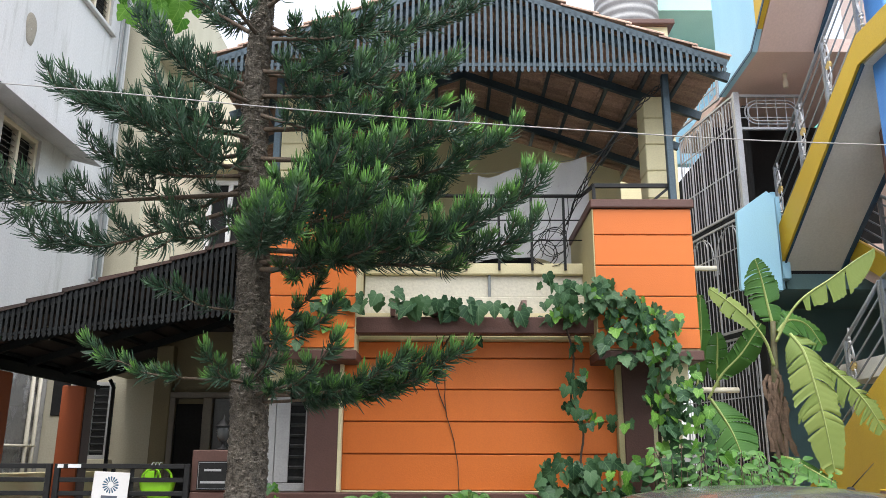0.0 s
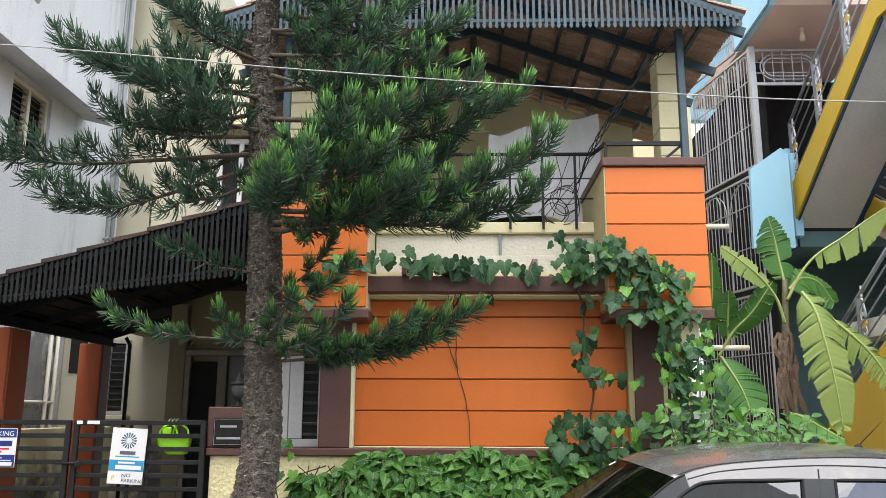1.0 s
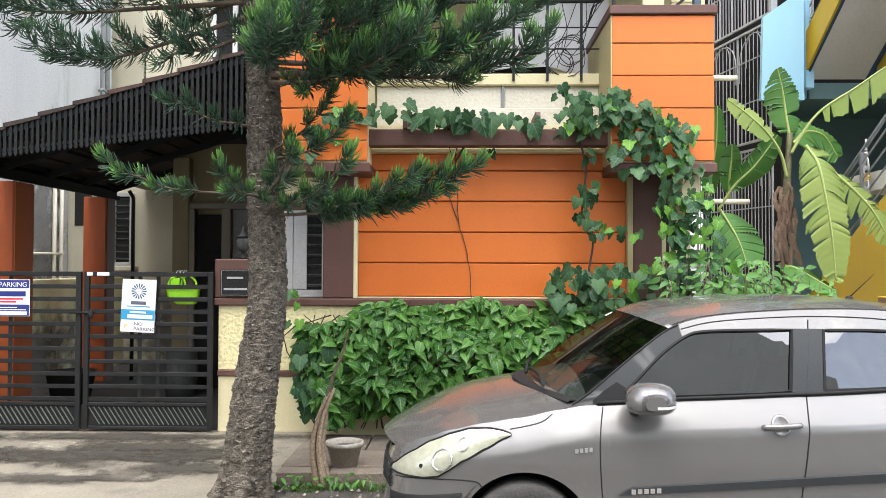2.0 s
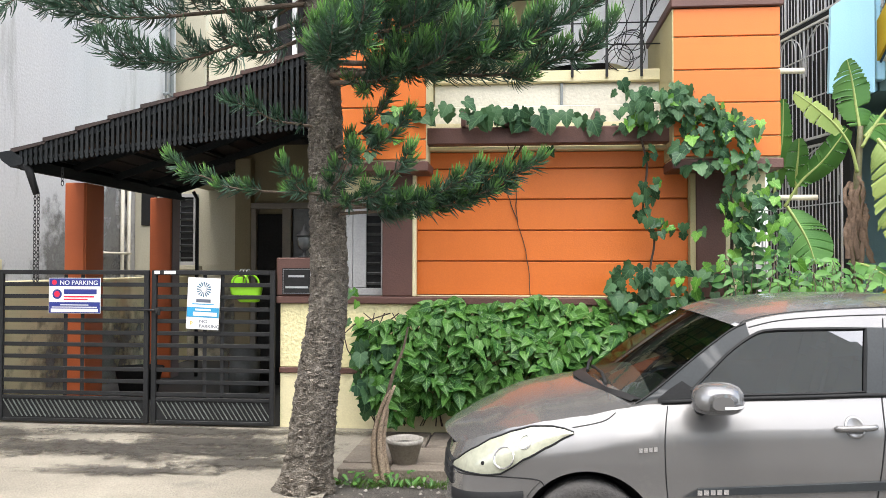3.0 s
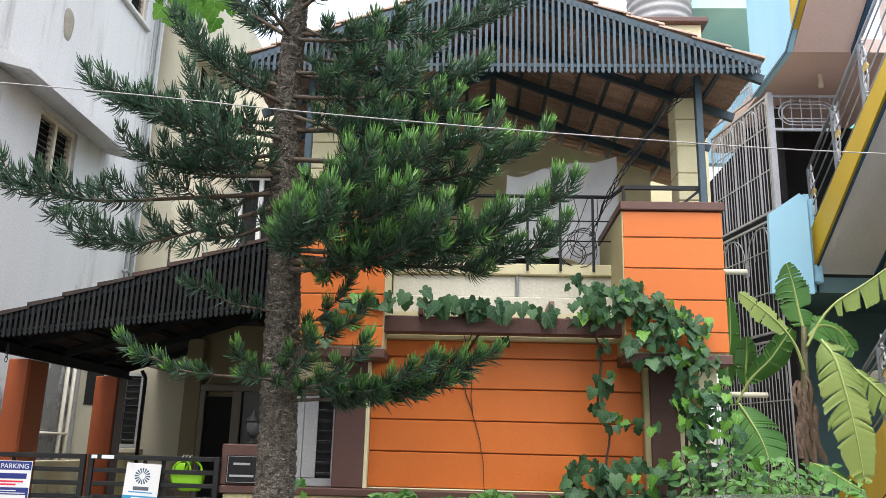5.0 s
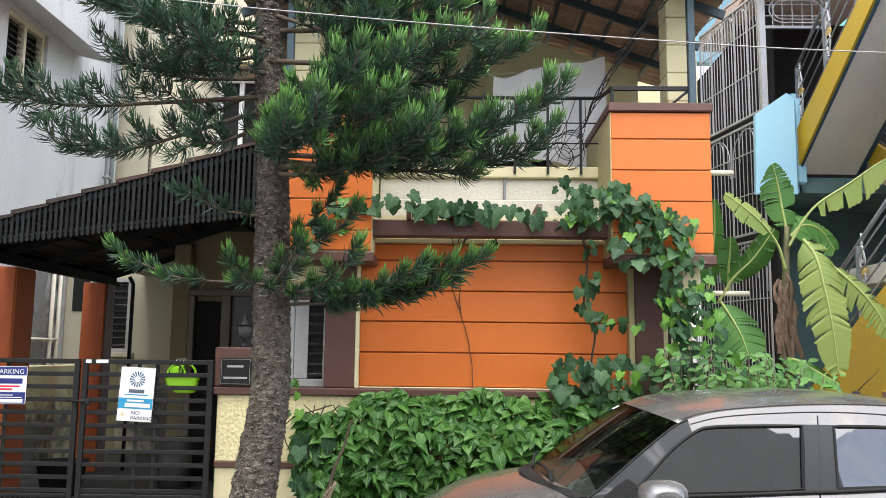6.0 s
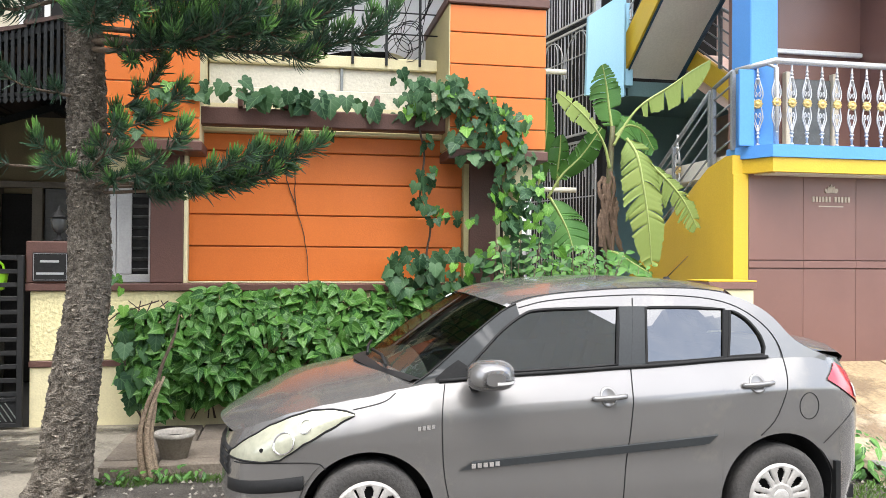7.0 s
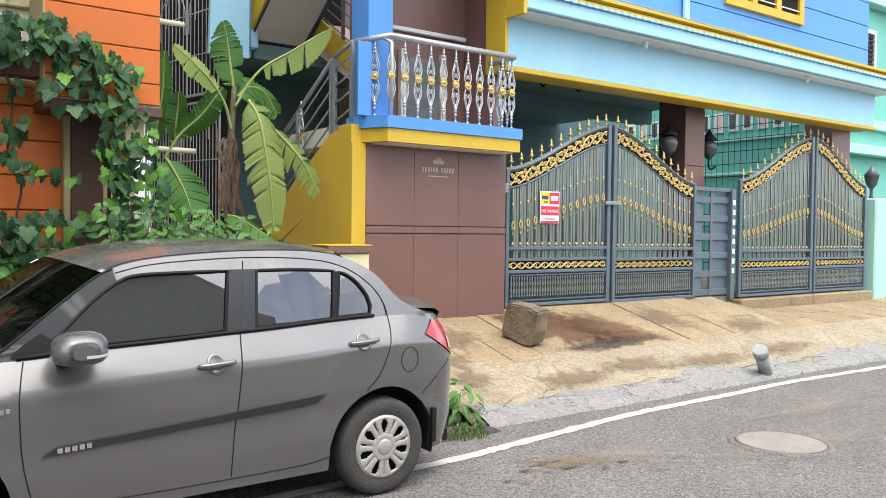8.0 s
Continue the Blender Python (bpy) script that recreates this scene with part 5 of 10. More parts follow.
part("ledge_end", soft_bm(6.30, 6.357, 7.06, 7.385, 4.05, 4.46, 0.006), YELLOW, blue, "yellow ledge end")
upper = part("upper_wall", box_bm(6.36, 14.9, 7.49, 7.75, 4.46, 9.5), BLUE, blue, "bright blue upper wall")
for a, b in zip([4.465 + 0.42 * k for k in range(12)], [4.465 + 0.42 * (k + 1) for k in range(12)]):
    part("panel", soft_bm(6.36, 14.9, 7.465, 7.49, a + 0.006, b - 0.006, 0.004), BLUE, upper)
bm = bmesh.new()
soft_box(bm, -0.035, 0.035, -0.02, 0.02, -0.035, 0.0, 0.004)
DENTIL = mesh_of("dentil", bm, SKYBLUE)
corn = part("dentil_strip", soft_bm(6.36, 15.36, 7.075, 7.10, 4.326, 4.332, 0.002), SKYBLUE, blue)
for k in range(70):
    piece("dentil", DENTIL, corn, (6.45 + k * 0.127, 7.055, 4.328))
part("downpipe", soft_bm(9.62, 9.72, 7.38, 7.46, 4.462, 9.4, 0.02), SKYBLUE, blue, "light blue downpipe")
part("wall_return", box_bm(14.9, 15.0, 7.755, 8.6, 4.125, 9.5), BLUE, blue)
w1 = window(blue, 10.6, 12.7, 4.98, 6.4, 7.41, YELLOW, leaves=3, louvred=False, bar_w=0.13, mark="window")
for k in range(6):
    bm = bmesh.new()
    z = 5.18 + k * 0.2
    bar(bm, (10.7, 7.43, z), (12.6, 7.43, z), 0.015)
    part("grille_bar", bm, FRAME_WHITE, w1)
for x in (8.62, 12.55):
    lh = thing("bulb_holder", (x, 7.25, 4.1), "small white bulb holder under the ledge", "bulb holder")
    bm = bmesh.new()
    lathe(bm, [(0.045, 4.10), (0.045, 4.085), (0.028, 4.08), (0.03, 4.01), (0.022, 4.0)], (x, 7.25, 0), 12)
    part("holder", bm, FRAME_WHITE, lh)

# porch inside
part("porch_ceiling", box_bm(6.605, 11.6, 7.755, 11.99, 3.72, 3.9), TEAL, blue, "teal ceiling")
part("ceiling_beam", box_bm(6.605, 11.6, 9.6, 9.9, 3.5, 3.717), TEAL, blue)
part("porch_back", box_bm(6.605, 13.6, 12.0, 12.2, 0.605, 3.9), TEAL, blue)
part("porch_floor", box_bm(4.47, 14.9, 7.66, 14.0, 0.3, 0.6), STONE, blue)
for x0, x1, y0 in ((10.45, 10.90, 8.0), (14.3, 14.9, 7.78)):
    c = part("porch_column", box_bm(x0, x1, y0, y0 + 0.5, 0.6, 3.72), GRANITE, blue, "granite-clad column")
    for z0, z1 in ((0.6, 1.6), (1.61, 2.6), (2.61, 3.5)):
        part("slab", soft_bm(x0 - 0.015, x1 + 0.015, y0 - 0.02, y0, z0, z1, 0.004), GRANITE, c)
bm = bmesh.new()
for x in (7.9, 8.6):
    tube(bm, smooth_line([(x, 8.5, 3.72), (x, 8.5, 3.64), (x + 0.05, 8.5, 3.60), (x + 0.08, 8.5, 3.64)], 10), 0.012, 6)
part("ceiling_hook", bm, IRON, blue)

# stair: three flights by the side passage
stair = thing("outside_stair", (5.0, 9.0, 0.3), "outside concrete stair with yellow stringers, grey soffit and steel rails", "stair")
SX = 4.28
bm = bmesh.new()
prism(bm, [(7.42, 0.3), (7.42, 2.66), (7.55, 2.66), (7.90, 2.58), (8.70, 2.15), (9.60, 1.60), (10.6, 0.95), (10.6, 0.3)], "x", SX, SX + 0.14)
part("lower_stringer", bm, YELLOW, stair, "solid yellow side wall of the lower flight")
part("corner_face", soft_bm(SX, 4.445, 7.40, 7.42, 0.45, 2.47, 0.003), YELLOW, stair)
me_step = mesh_of("step", box_bm(0, 1.0, 0, 0.28, 0, 0.17), SOFFIT)
for k in range(10):
    piece("step", me_step, stair, (SX + 0.14, 10.4 - k * 0.28, 0.75 + k * 0.175))
part("plinth", soft_bm(3.80, 4.25, 6.98, 7.39, 0.4, 1.335, 0.01), CREAM, stair, "low cream plinth")
part("plinth_band", soft_bm(3.78, 4.27, 6.96, 7.39, 1.337, 1.405, 0.006), GRANITE, stair, "brown granite band")
part("plinth_top", soft_bm(3.78, 4.27, 6.96, 7.39, 1.407, 1.42, 0.003), YELLOW, stair)
# upper outer flight
bm = bmesh.new()
prism(bm, [(10.18, 4.04), (10.15, 4.55), (7.66, 5.98), (6.2, 5.98), (6.2, 5.64), (7.70, 5.66)], "x", SX, SX + 0.03)
part("upper_stringer", bm, YELLOW, stair, "yellow stringer of the upper flight")
bm = bmesh.new()
prism(bm, [(10.18, 4.02), (10.2, 4.2), (7.75, 5.76), (7.66, 5.63)], "x", SX + 0.031, SX + 0.052)
part("stringer_line", bm, DEEP_BLUE, stair, "dark blue line")
bm = bmesh.new()
prism(bm, [(10.18, 4.035), (10.2, 4.3), (7.72, 5.82), (6.2, 5.82), (6.2, 5.65), (7.69, 5.65)], "x", SX + 0.053, SX + 0.78)
part("upper_soffit", bm, SOFFIT, stair, "grey plastered soffit")
bm = bmesh.new()
prism(bm, [(10.18, 4.015), (10.2, 4.4), (7.72, 5.93), (7.66, 5.62)], "x", SX + 0.78, SX + 0.83)
part("stringer_line", bm, DEEP_BLUE, stair, "dark blue line")
# middle flight, going back
bm = bmesh.new()
prism(bm, [(8.45, 3.10), (8.45, 3.46), (10.0, 4.35), (10.2, 4.05), (10.0, 3.95)], "x", SX + 0.90, SX + 1.8)
part("middle_flight", bm, PINK, stair, "pinkish plaster flight")
bm = bmesh.new()
prism(bm, [(8.5, 3.27), (8.42, 3.50), (9.9, 4.40), (10.1, 4.2)], "x", SX + 0.84, SX + 0.90)
part("middle_stringer", bm, YELLOW, stair)
part("landing", box_bm(SX + 0.1, 6.4, 10.22, 11.6, 3.8, 4.0), TEAL, stair)
part("landing_panel", soft_bm(SX, SX + 0.08, 10.22, 11.62, 3.80, 5.12, 0.01), SKYBLUE, stair, "light blue landing parapet")
bm = bmesh.new()
prism(bm, [(3.67, 3.72), (3.70, 4.74), (4.10, 5.02), (4.19, 4.95), (4.19, 3.72)], "y", 9.90, 9.97)
part("landing_front", bm, SKYBLUE, stair, "light blue sloping landing parapet")
part("landing_post", soft_bm(SX - 0.005, SX + 0.1, 10.05, 10.21, 3.9, 5.0, 0.01), SKYBLUE, stair)
part("passage_wall", box_bm(SX + 0.2, 6.4, 11.6, 11.8, 0.3, 3.9), TEAL, stair, "teal wall under the stair")
part("stair_wall", box_bm(6.4, 6.55, 8.42, 11.8, 2.7, 9.0), PINK, stair, "pinkish plaster wall")


def stair_rail(a, b, n_bars, h, posts, orn):
    """A sloping steel rail from a to b with bars parallel to it."""
    a, b = Vector(a), Vector(b)
    up = Vector((0, 0, 1))
    bm = bmesh.new()
    tube(bm, [a + up * h, b + up * h], 0.022, 8)
    part("handrail", bm, GALV, stair)
    for k in range(n_bars):
        bm = bmesh.new()
        f = (k + 0.6) / (n_bars + 0.3)
        tube(bm, [a + up * h * f, b + up * h * f], 0.011, 6)
        part("rail_bar", bm, GALV, stair)
    for k in range(posts):
        p = a.lerp(b, k / (posts - 1))
        bm = bmesh.new()
        bar(bm, p, p + up * h, 0.04)
        part("post", bm, GALV, stair)
        if k in orn:
            q = piece("baluster", BALUSTER, stair, p + (b - a).normalized() * 0.1 + up * 0.02, (0, 0, radians(90)), (1.2, 1.2, 1.05))
            r = new("rosette", ROSETTE)
            r.parent = q


stair_rail((SX + 0.05, 9.6, 1.66), (SX + 0.05, 7.95, 2.60), 4, 0.80, 3, (1,))
stair_rail((SX + 0.05, 7.88, 2.62), (SX + 0.05, 7.50, 2.72), 4, 0.80, 2, ())
stair_rail((SX + 0.05, 10.10, 4.57), (SX + 0.05, 7.68, 5.97), 4, 0.85, 4, (0, 1, 2, 3))
stair_rail((SX + 0.87, 8.5, 3.5), (SX + 0.87, 9.9, 4.36), 5, 0.8, 3, ())
# top landing and upper storey edge
part("upper_landing", box_bm(3.87, 5.6, 9.16, 12.6, 6.60, 6.78), PINK, stair, "pinkish ceiling of the landing")
bm = bmesh.new()
prism(bm, [(10.38, 6.56), (9.16, 6.60), (8.95, 6.80), (8.95, 9.5), (10.38, 9.5)], "x", 3.79, 3.868)
part("upper_panel", bm, SKYBLUE, stair, "light blue upper parapet")
bm = bmesh.new()
prism(bm, [(10.38, 6.545), (9.15, 6.585), (8.62, 7.0), (7.2, 8.08), (7.2, 8.14), (8.64, 7.04), (9.17, 6.625), (10.38, 6.585)], "x", 3.782, 3.79)
part("edge_line", bm, DEEP_BLUE, stair, "dark blue line")
bm = bmesh.new()
prism(bm, [(9.158, 6.60), (7.2, 8.10), (7.2, 8.4), (9.158, 6.95)], "x", 3.87, 4.56)
part("top_flight", bm, PINK, stair, "pinkish soffit of the top flight")
bm = bmesh.new()
prism(bm, [(8.94, 6.79), (7.2, 8.11), (7.2, 8.62), (8.94, 7.35)], "x", 3.79, 3.866)
part("top_stringer", bm, YELLOW, stair, "yellow stringer of the top flight")
bm = bmesh.new()
prism(bm, [(9.14, 6.56), (7.2, 8.05), (7.2, 8.5), (9.14, 7.0)], "x", 4.562, 4.62)
part("stringer_line", bm, DEEP_BLUE, stair, "dark blue line")
bm = bmesh.new()
lathe(bm, [(0.03, 6.598), (0.03, 6.55), (0.018, 6.54), (0.035, 6.46), (0.03, 6.40)], (4.44, 9.75, 0), 10)
part("bulb_holder", bm, FRAME_CREAM, stair)
part("upper_band", box_bm(3.3, 3.78, 12.2, 13.4, 7.6, 7.75), SKYBLUE, stair)
part("rear_upper", box_bm(3.45, 6.4, 13.6, 13.8, 6.8, 10.5), SKYBLUE, stair, "light blue rear wall")
part("rear_soffit", box_bm(3.2, 6.0, 12.0, 13.6, 8.9, 9.1), GREEN_PALE, stair)

# grille enclosing the passage side
def grille(name, p, q, z0, z1, n, arches, label):
    """A screen of upright bars between p and q, with arched heads."""
    p, q = Vector((*p, 0)), Vector((*q, 0))
    g = thing(name, ((p.x + q.x) / 2, (p.y + q.y) / 2, z0), label, "grille")
    for z in (z0, z1, z0 + (z1 - z0) * 0.36, z0 + (z1 - z0) * 0.74):
        bm = bmesh.new()
        bar(bm, p + Vector((0, 0, z)), q + Vector((0, 0, z)), 0.03 if z in (z0, z1) else 0.014)
        part("rail", bm, RAIL_GREY, g)
    for k in range(n + 1):
        b = p.lerp(q, k / n)
        bm = bmesh.new()
        bar(bm, b + Vector((0, 0, z0)), b + Vector((0, 0, z1)), 0.022 if k % (n // arches) == 0 else 0.010)
        part("upright", bm, RAIL_GREY, g)
    for k in range(arches):
        a, b = p.lerp(q, k / arches), p.lerp(q, (k + 1) / arches)
        c, h = (a + b) / 2, (b - a) / 2
        for f in (0.88, 0.45):
            bm = bmesh.new()
            zz = z1 - 0.04 - h.length * f
            drop = [c + h * f * e + Vector((0, 0, zz - 0.25)) for e in (1, -1)]
            tube(bm, [drop[0]] + [c + h * f * math.cos(t) + Vector((0, 0, zz + h.length * f * math.sin(t))) for t in (math.pi * i / 12 for i in range(13))] + [drop[1]], 0.008, 5)
            part("arch", bm, RAIL_GREY, g)
    return g


grille("side_grille", (3.86, 10.05), (3.56, 11.6), 4.85, 6.43, 20, 5, "grey steel grille with arched heads over the side passage")
grille("side_grille", (3.86, 10.10), (3.56, 11.6), 3.3, 4.75, 16, 2, "grey steel rail grille of the lower side landing")
grille("side_grille", (3.90, 10.15), (3.45, 11.8), 0.3, 3.2, 24, 2, "grey steel bar grille closing the side passage")
grille("side_grille", (3.78, 10.40), (3.50, 11.6), 6.55, 7.10, 10, 2, "blue-backed steel grille of the upper side landing")
gf = thing("front_grille", (4.32, 10.03, 5.94), "grey steel grille panel with a round-ended loop", "grille")
for p, q in (((3.90, 5.94), (4.74, 5.94)), ((3.90, 6.41), (4.74, 6.41)), ((4.74, 5.94), (4.74, 6.41))):
    bm = bmesh.new()
    bar(bm, (p[0], 10.03, p[1]), (q[0], 10.03, q[1]), 0.035)
    part("frame", bm, RAIL_GREY, gf)
for r in (0.17, 0.125):
    bm = bmesh.new()
    loop = [(4.15 - r * math.sin(t), 10.03, 6.175 + r * math.cos(t)) for t in (math.pi * i / 12 for i in range(13))] + [(4.53 + r * math.sin(t), 10.03, 6.175 - r * math.cos(t)) for t in (math.pi * i / 12 for i in range(13))]
    tube(bm, loop + [loop[0]], 0.010, 5, False)
    part("loop", bm, RAIL_GREY, gf)
for k in range(6):
    bm = bmesh.new()
    bar(bm, (4.02 + 0.128 * k, 10.035, 5.95), (4.02 + 0.128 * k, 10.035, 6.40), 0.010)
    part("upright", bm, RAIL_GREY, gf)
for z in (6.10, 6.25):
    bm = bmesh.new()
    bar(bm, (3.90, 10.04, z), (4.74, 10.04, z), 0.010)
    part("cross_bar", bm, RAIL_GREY, gf)
bm = bmesh.new()
bar(bm, (3.865, 10.02, 4.5), (3.865, 10.02, 6.45), 0.075)
part("corner_post", bm, RAIL_GREY, gf)
# two dark sheets stand in for the shade inside landing and passage
part("passage_dark", box_bm(4.05, 6.39, 11.5, 11.6, 4.0, 6.59), DARK, stair, "dark sheet standing for shade in the landing")
part("grille_back", box_bm(4.06, 4.12, 10.3, 13.6, 0.3, 6.4), DARK, stair, "dark sheet standing for shade behind the grille")
part("passage_floor", box_bm(2.4, 4.27, 7.8, 14.0, -0.1, 0.2), SLAB, stair)
for x0, x1, z in ((2.42, 2.80, 3.59), (2.42, 2.92, 2.34)):
    bm = bmesh.new()
    tube(bm, [(x0, 8.2, z), (x1, 8.2, z)], 0.028, 10)
    solo("waste_pipe", bm, PVC_CREAM, "cream plastic pipe stub from the side wall", "pipe")

# ---- ornate gates ----
def hump(u, low, high):
    """Top line of a leaf: u 0 at the hinge, 1 at the meeting stile."""
    s = u * u * (3 - 2 * u)
    return low + (high - low) * (0.25 * u + 0.75 * s)


one = bmesh.new()
lathe(one, [(0.009, -0.02), (0.016, 0), (0.009, 0.02)], (0, 0, 0), 7)
COLLAR = mesh_of("collar", one, GOLD)
one = bmesh.new()
lathe(one, [(0.010, -0.02), (0.011, -0.012), (0.011, 0.008)], (0, 0, 0), 5, "y")
BEAD = mesh_of("bead", one, GATE_GREY)


def gate_leaf(name, xh, xm, y, z0, low, high, label):
    """One leaf of an ornate steel gate from hinge xh to meeting stile xm."""
    g = thing(name, ((xh + xm) / 2, y, z0), label, "gate", "ornate gate leaves")
    w, s = abs(xm - xh), 1 if xm > xh else -1
    def X(u):
        return xh + s * w * u
    tops = [(X(k / 28), hump(k / 28, low, high)) for k in range(29)]
    bm = bmesh.new()
    tube(bm, [(x, y, z) for x, z in tops], 0.032, 4, squash=1.0)
    part("top_frame", bm, GATE_GREY, g)
    part("stile", soft_bm(min(xh, X(0.03)), max(xh, X(0.03)), y - 0.03, y + 0.03, z0, low + 0.02, 0.006), GATE_GREY, g)
    part("stile", soft_bm(min(xm, X(0.965)), max(xm, X(0.965)), y - 0.03, y + 0.03, z0, high + 0.03, 0.006), GATE_GREY, g)
    za, zb, zc = z0 + 0.58, z0 + 0.43, z0 + 0.72
    for z in (z0 + 0.02, zb, za, zc):
        part("rail", soft_bm(min(X(0.03), X(0.965)), max(X(0.03), X(0.965)), y - 0.025, y + 0.025, z - 0.02, z + 0.02, 0.004), GATE_GREY, g)
    part("back_plate", box_bm(min(X(0.03), X(0.965)), max(X(0.03), X(0.965)), y + 0.012, y + 0.016, z0 + 0.04, zb), STEEL_BLUE, g)
    # under frame following the curve
    bm = bmesh.new()
    tube(bm, [(x, y, z - 0.22) for x, z in tops[1:-1]], 0.014, 4)
    part("curve_rail", bm, GATE_GREY, g)
    bm = bmesh.new()
    rows = [[(x, y + 0.012, z - 0.21), (x, y + 0.012, z - 0.02)] for x, z in tops[1:-1]]
    grid(bm, rows, False)
    part("scroll_backing", bm, DARK, g)
    # gold scrollwork in the curved band and in the straight band
    bm = bmesh.new()
    for ph, amp, r in ((0.0, 0.060, 0.010), (3.14, 0.060, 0.008)):
        pts = []
        for k in range(97):
            u = 0.04 + 0.92 * k / 96
            pts.append((X(u), y - 0.008, hump(u, low, high) - 0.115 + amp * math.sin(ph + u * w * 19)))
        tube(bm, pts, r, 5)
    for k in range(int(w / 0.036)):
        u = 0.045 + 0.91 * k / (w / 0.036 - 1)
        c = Vector((X(u), y - 0.010, hump(u, low, high) - 0.115 + (0.055 if k % 2 else -0.055) * (0.7 + 0.3 * math.cos(k * 1.7))))
        pts = [c + Vector((0.030 * (1 - t * 0.7) * math.cos(t * 7 + k * 1.9), 0, 0.030 * (1 - t * 0.7) * math.sin(t * 7 + k * 1.9))) for t in (i / 10 for i in range(11))]
        tube(bm, pts, [0.005 + 0.008 * math.sin(math.pi * i / 10) for i in range(11)], 5)
    part("scrollwork", bm, GOLD, g, "gold leaf scrolls")
    bm = bmesh.new()
    zmid = (za + zb) / 2
    for ph in (0.0, math.pi):
        tube(bm, [(X(0.04 + 0.92 * k / 80), y - 0.006, zmid + 0.035 * math.sin(ph + k / 80 * w * 22)) for k in range(81)], 0.009, 5)
    for k in range(int(w / 0.14)):
        c = Vector((X(0.05 + 0.9 * k / (w / 0.14 - 1)), y - 0.008, zmid))
        tube(bm, [c + Vector((0.022 * math.cos(t), 0, 0.022 * math.sin(t))) for t in (2 * math.pi * i / 10 for i in range(11))], 0.008, 5, False)
    part("scroll_band", bm, GOLD, g, "gold scroll band")
    part("band_backing", box_bm(min(X(0.03), X(0.965)), max(X(0.03), X(0.965)), y + 0.010, y + 0.013, zb + 0.02, za - 0.02), DARK, g)
    # upright bars and fins with gold collars and medallions
    n = max(8, int(w / 0.125))
    for k in range(n):
        u = 0.07 + 0.86 * k / (n - 1)
        x, top = X(u), hump(u, low, high) - 0.23
        bm = bmesh.new()
        tube(bm, [(x, y, zc), (x, y, top)], 0.0085, 6)
        part("bar", bm, GATE_PALE, g)
        if k < n - 1:
            for off in (0.32, 0.68):
                u2 = u + off * 0.86 / (n - 1)
                x2, t2 = X(u2), hump(u2, low, high) - 0.22
                part("fin", soft_bm(x2 - 0.0175, x2 + 0.0175, y + 0.004, y + 0.018, za + 0.02, t2, 0.003), GATE_PALE, g, "flat pale grey bar")
        zmed = z0 + 0.98 + 0.42 * (top - (low - 0.23)) / max(0.2, high - low) * 1.0
        for z, r in ((zc + 0.05, 0.017), (zmed + 0.26, 0.015), (zmed - 0.1, 0.012)):
            piece("collar", COLLAR, g, (x, y, z), (0, 0, 0), (r / 0.016, r / 0.016, 1))
        bm = bmesh.new()
        ring = [(x + 0.022 * math.cos(t), y - 0.008, zmed + 0.040 * math.sin(t)) for t in (2 * math.pi * i / 12 for i in range(13))]
        tube(bm, ring, 0.0105, 5, False)
        lathe(bm, [(0.002, zmed - 0.065), (0.012, zmed - 0.046), (0.006, zmed - 0.034)], (x, y - 0.004, 0), 6)
        lathe(bm, [(0.006, zmed + 0.034), (0.012, zmed + 0.046), (0.002, zmed + 0.065)], (x, y - 0.004, 0), 6)
        part("medallion", bm, GOLD, g, "gold medallion and collars")
    for k in range(11):
        u = 0.05 + 0.9 * k / 10
        x, z = X(u), hump(u, low, high) + 0.03
        bm = bmesh.new()
        lathe(bm, [(0.014, z - 0.01), (0.016, z + 0.008), (0.007, z + 0.02), (0.007, z + 0.05), (0.030, z + 0.062), (0.030, z + 0.070), (0.010, z + 0.082), (0.017, z + 0.105), (0.003, z + 0.155)], (x, y, 0), 8)
        part("finial", bm, GOLD, g, "gold spear finial")
    # turned lattice of the foot panel
    bm = bmesh.new()
    m = int(w / 0.048)
    prof = [(0.008, 0.0), (0.016, 0.03), (0.008, 0.05), (0.018, 0.10), (0.008, 0.14), (0.018, 0.18), (0.008, 0.22), (0.014, 0.25), (0.008, 0.27)]
    one = bmesh.new()
    lathe(one, prof, (0, 0, 0), 6)
    shared = mesh_of("spindle", one, GATE_PALE)
    for k in range(m):
        piece("spindle", shared, g, (X(0.06 + 0.88 * k / (m - 1)), y - 0.004, z0 + 0.10))
    for z in (z0 + 0.075, z0 + 0.385):
        for k in range(m * 2):
            x = X(0.05 + 0.9 * k / (m * 2 - 1))
            piece("bead", BEAD, g, (x, y, z))
    bm.free()
    return g


lab = "blue-grey steel gate leaf with a curved top, gold scrolls and finials"
gate_leaf("ornate_gate", 6.48, 8.31, 7.56, 0.64, 2.30, 2.97, lab)
gate_leaf("ornate_gate", 10.14, 8.36, 7.56, 0.62, 2.27, 2.97, lab)
gate_leaf("ornate_gate", 11.28, 13.40, 7.60, 0.57, 2.38, 3.20, lab)
gate_leaf("ornate_gate", 15.2, 13.45, 7.60, 0.57, 2.45, 3.20, lab)
part("latch", soft_bm(8.18, 8.50, 7.50, 7.53, 1.93, 1.98, 0.006), GALV, bpy.data.objects["ornate_gate"])
part("hinge", soft_bm(6.37, 6.46, 7.46, 7.54, 2.02, 2.14, 0.01), GALV, bpy.data.objects["ornate_gate"])

part("gate_plinth", soft_bm(11.2, 13.25, 7.46, 7.72, 0.2, 0.545, 0.02), SANDSTONE, blue, "stone plinth under the gate")
part("gate_plinth", soft_bm(13.26, 15.25, 7.46, 7.72, 0.2, 0.545, 0.02), SANDSTONE, blue, "stone plinth under the gate")
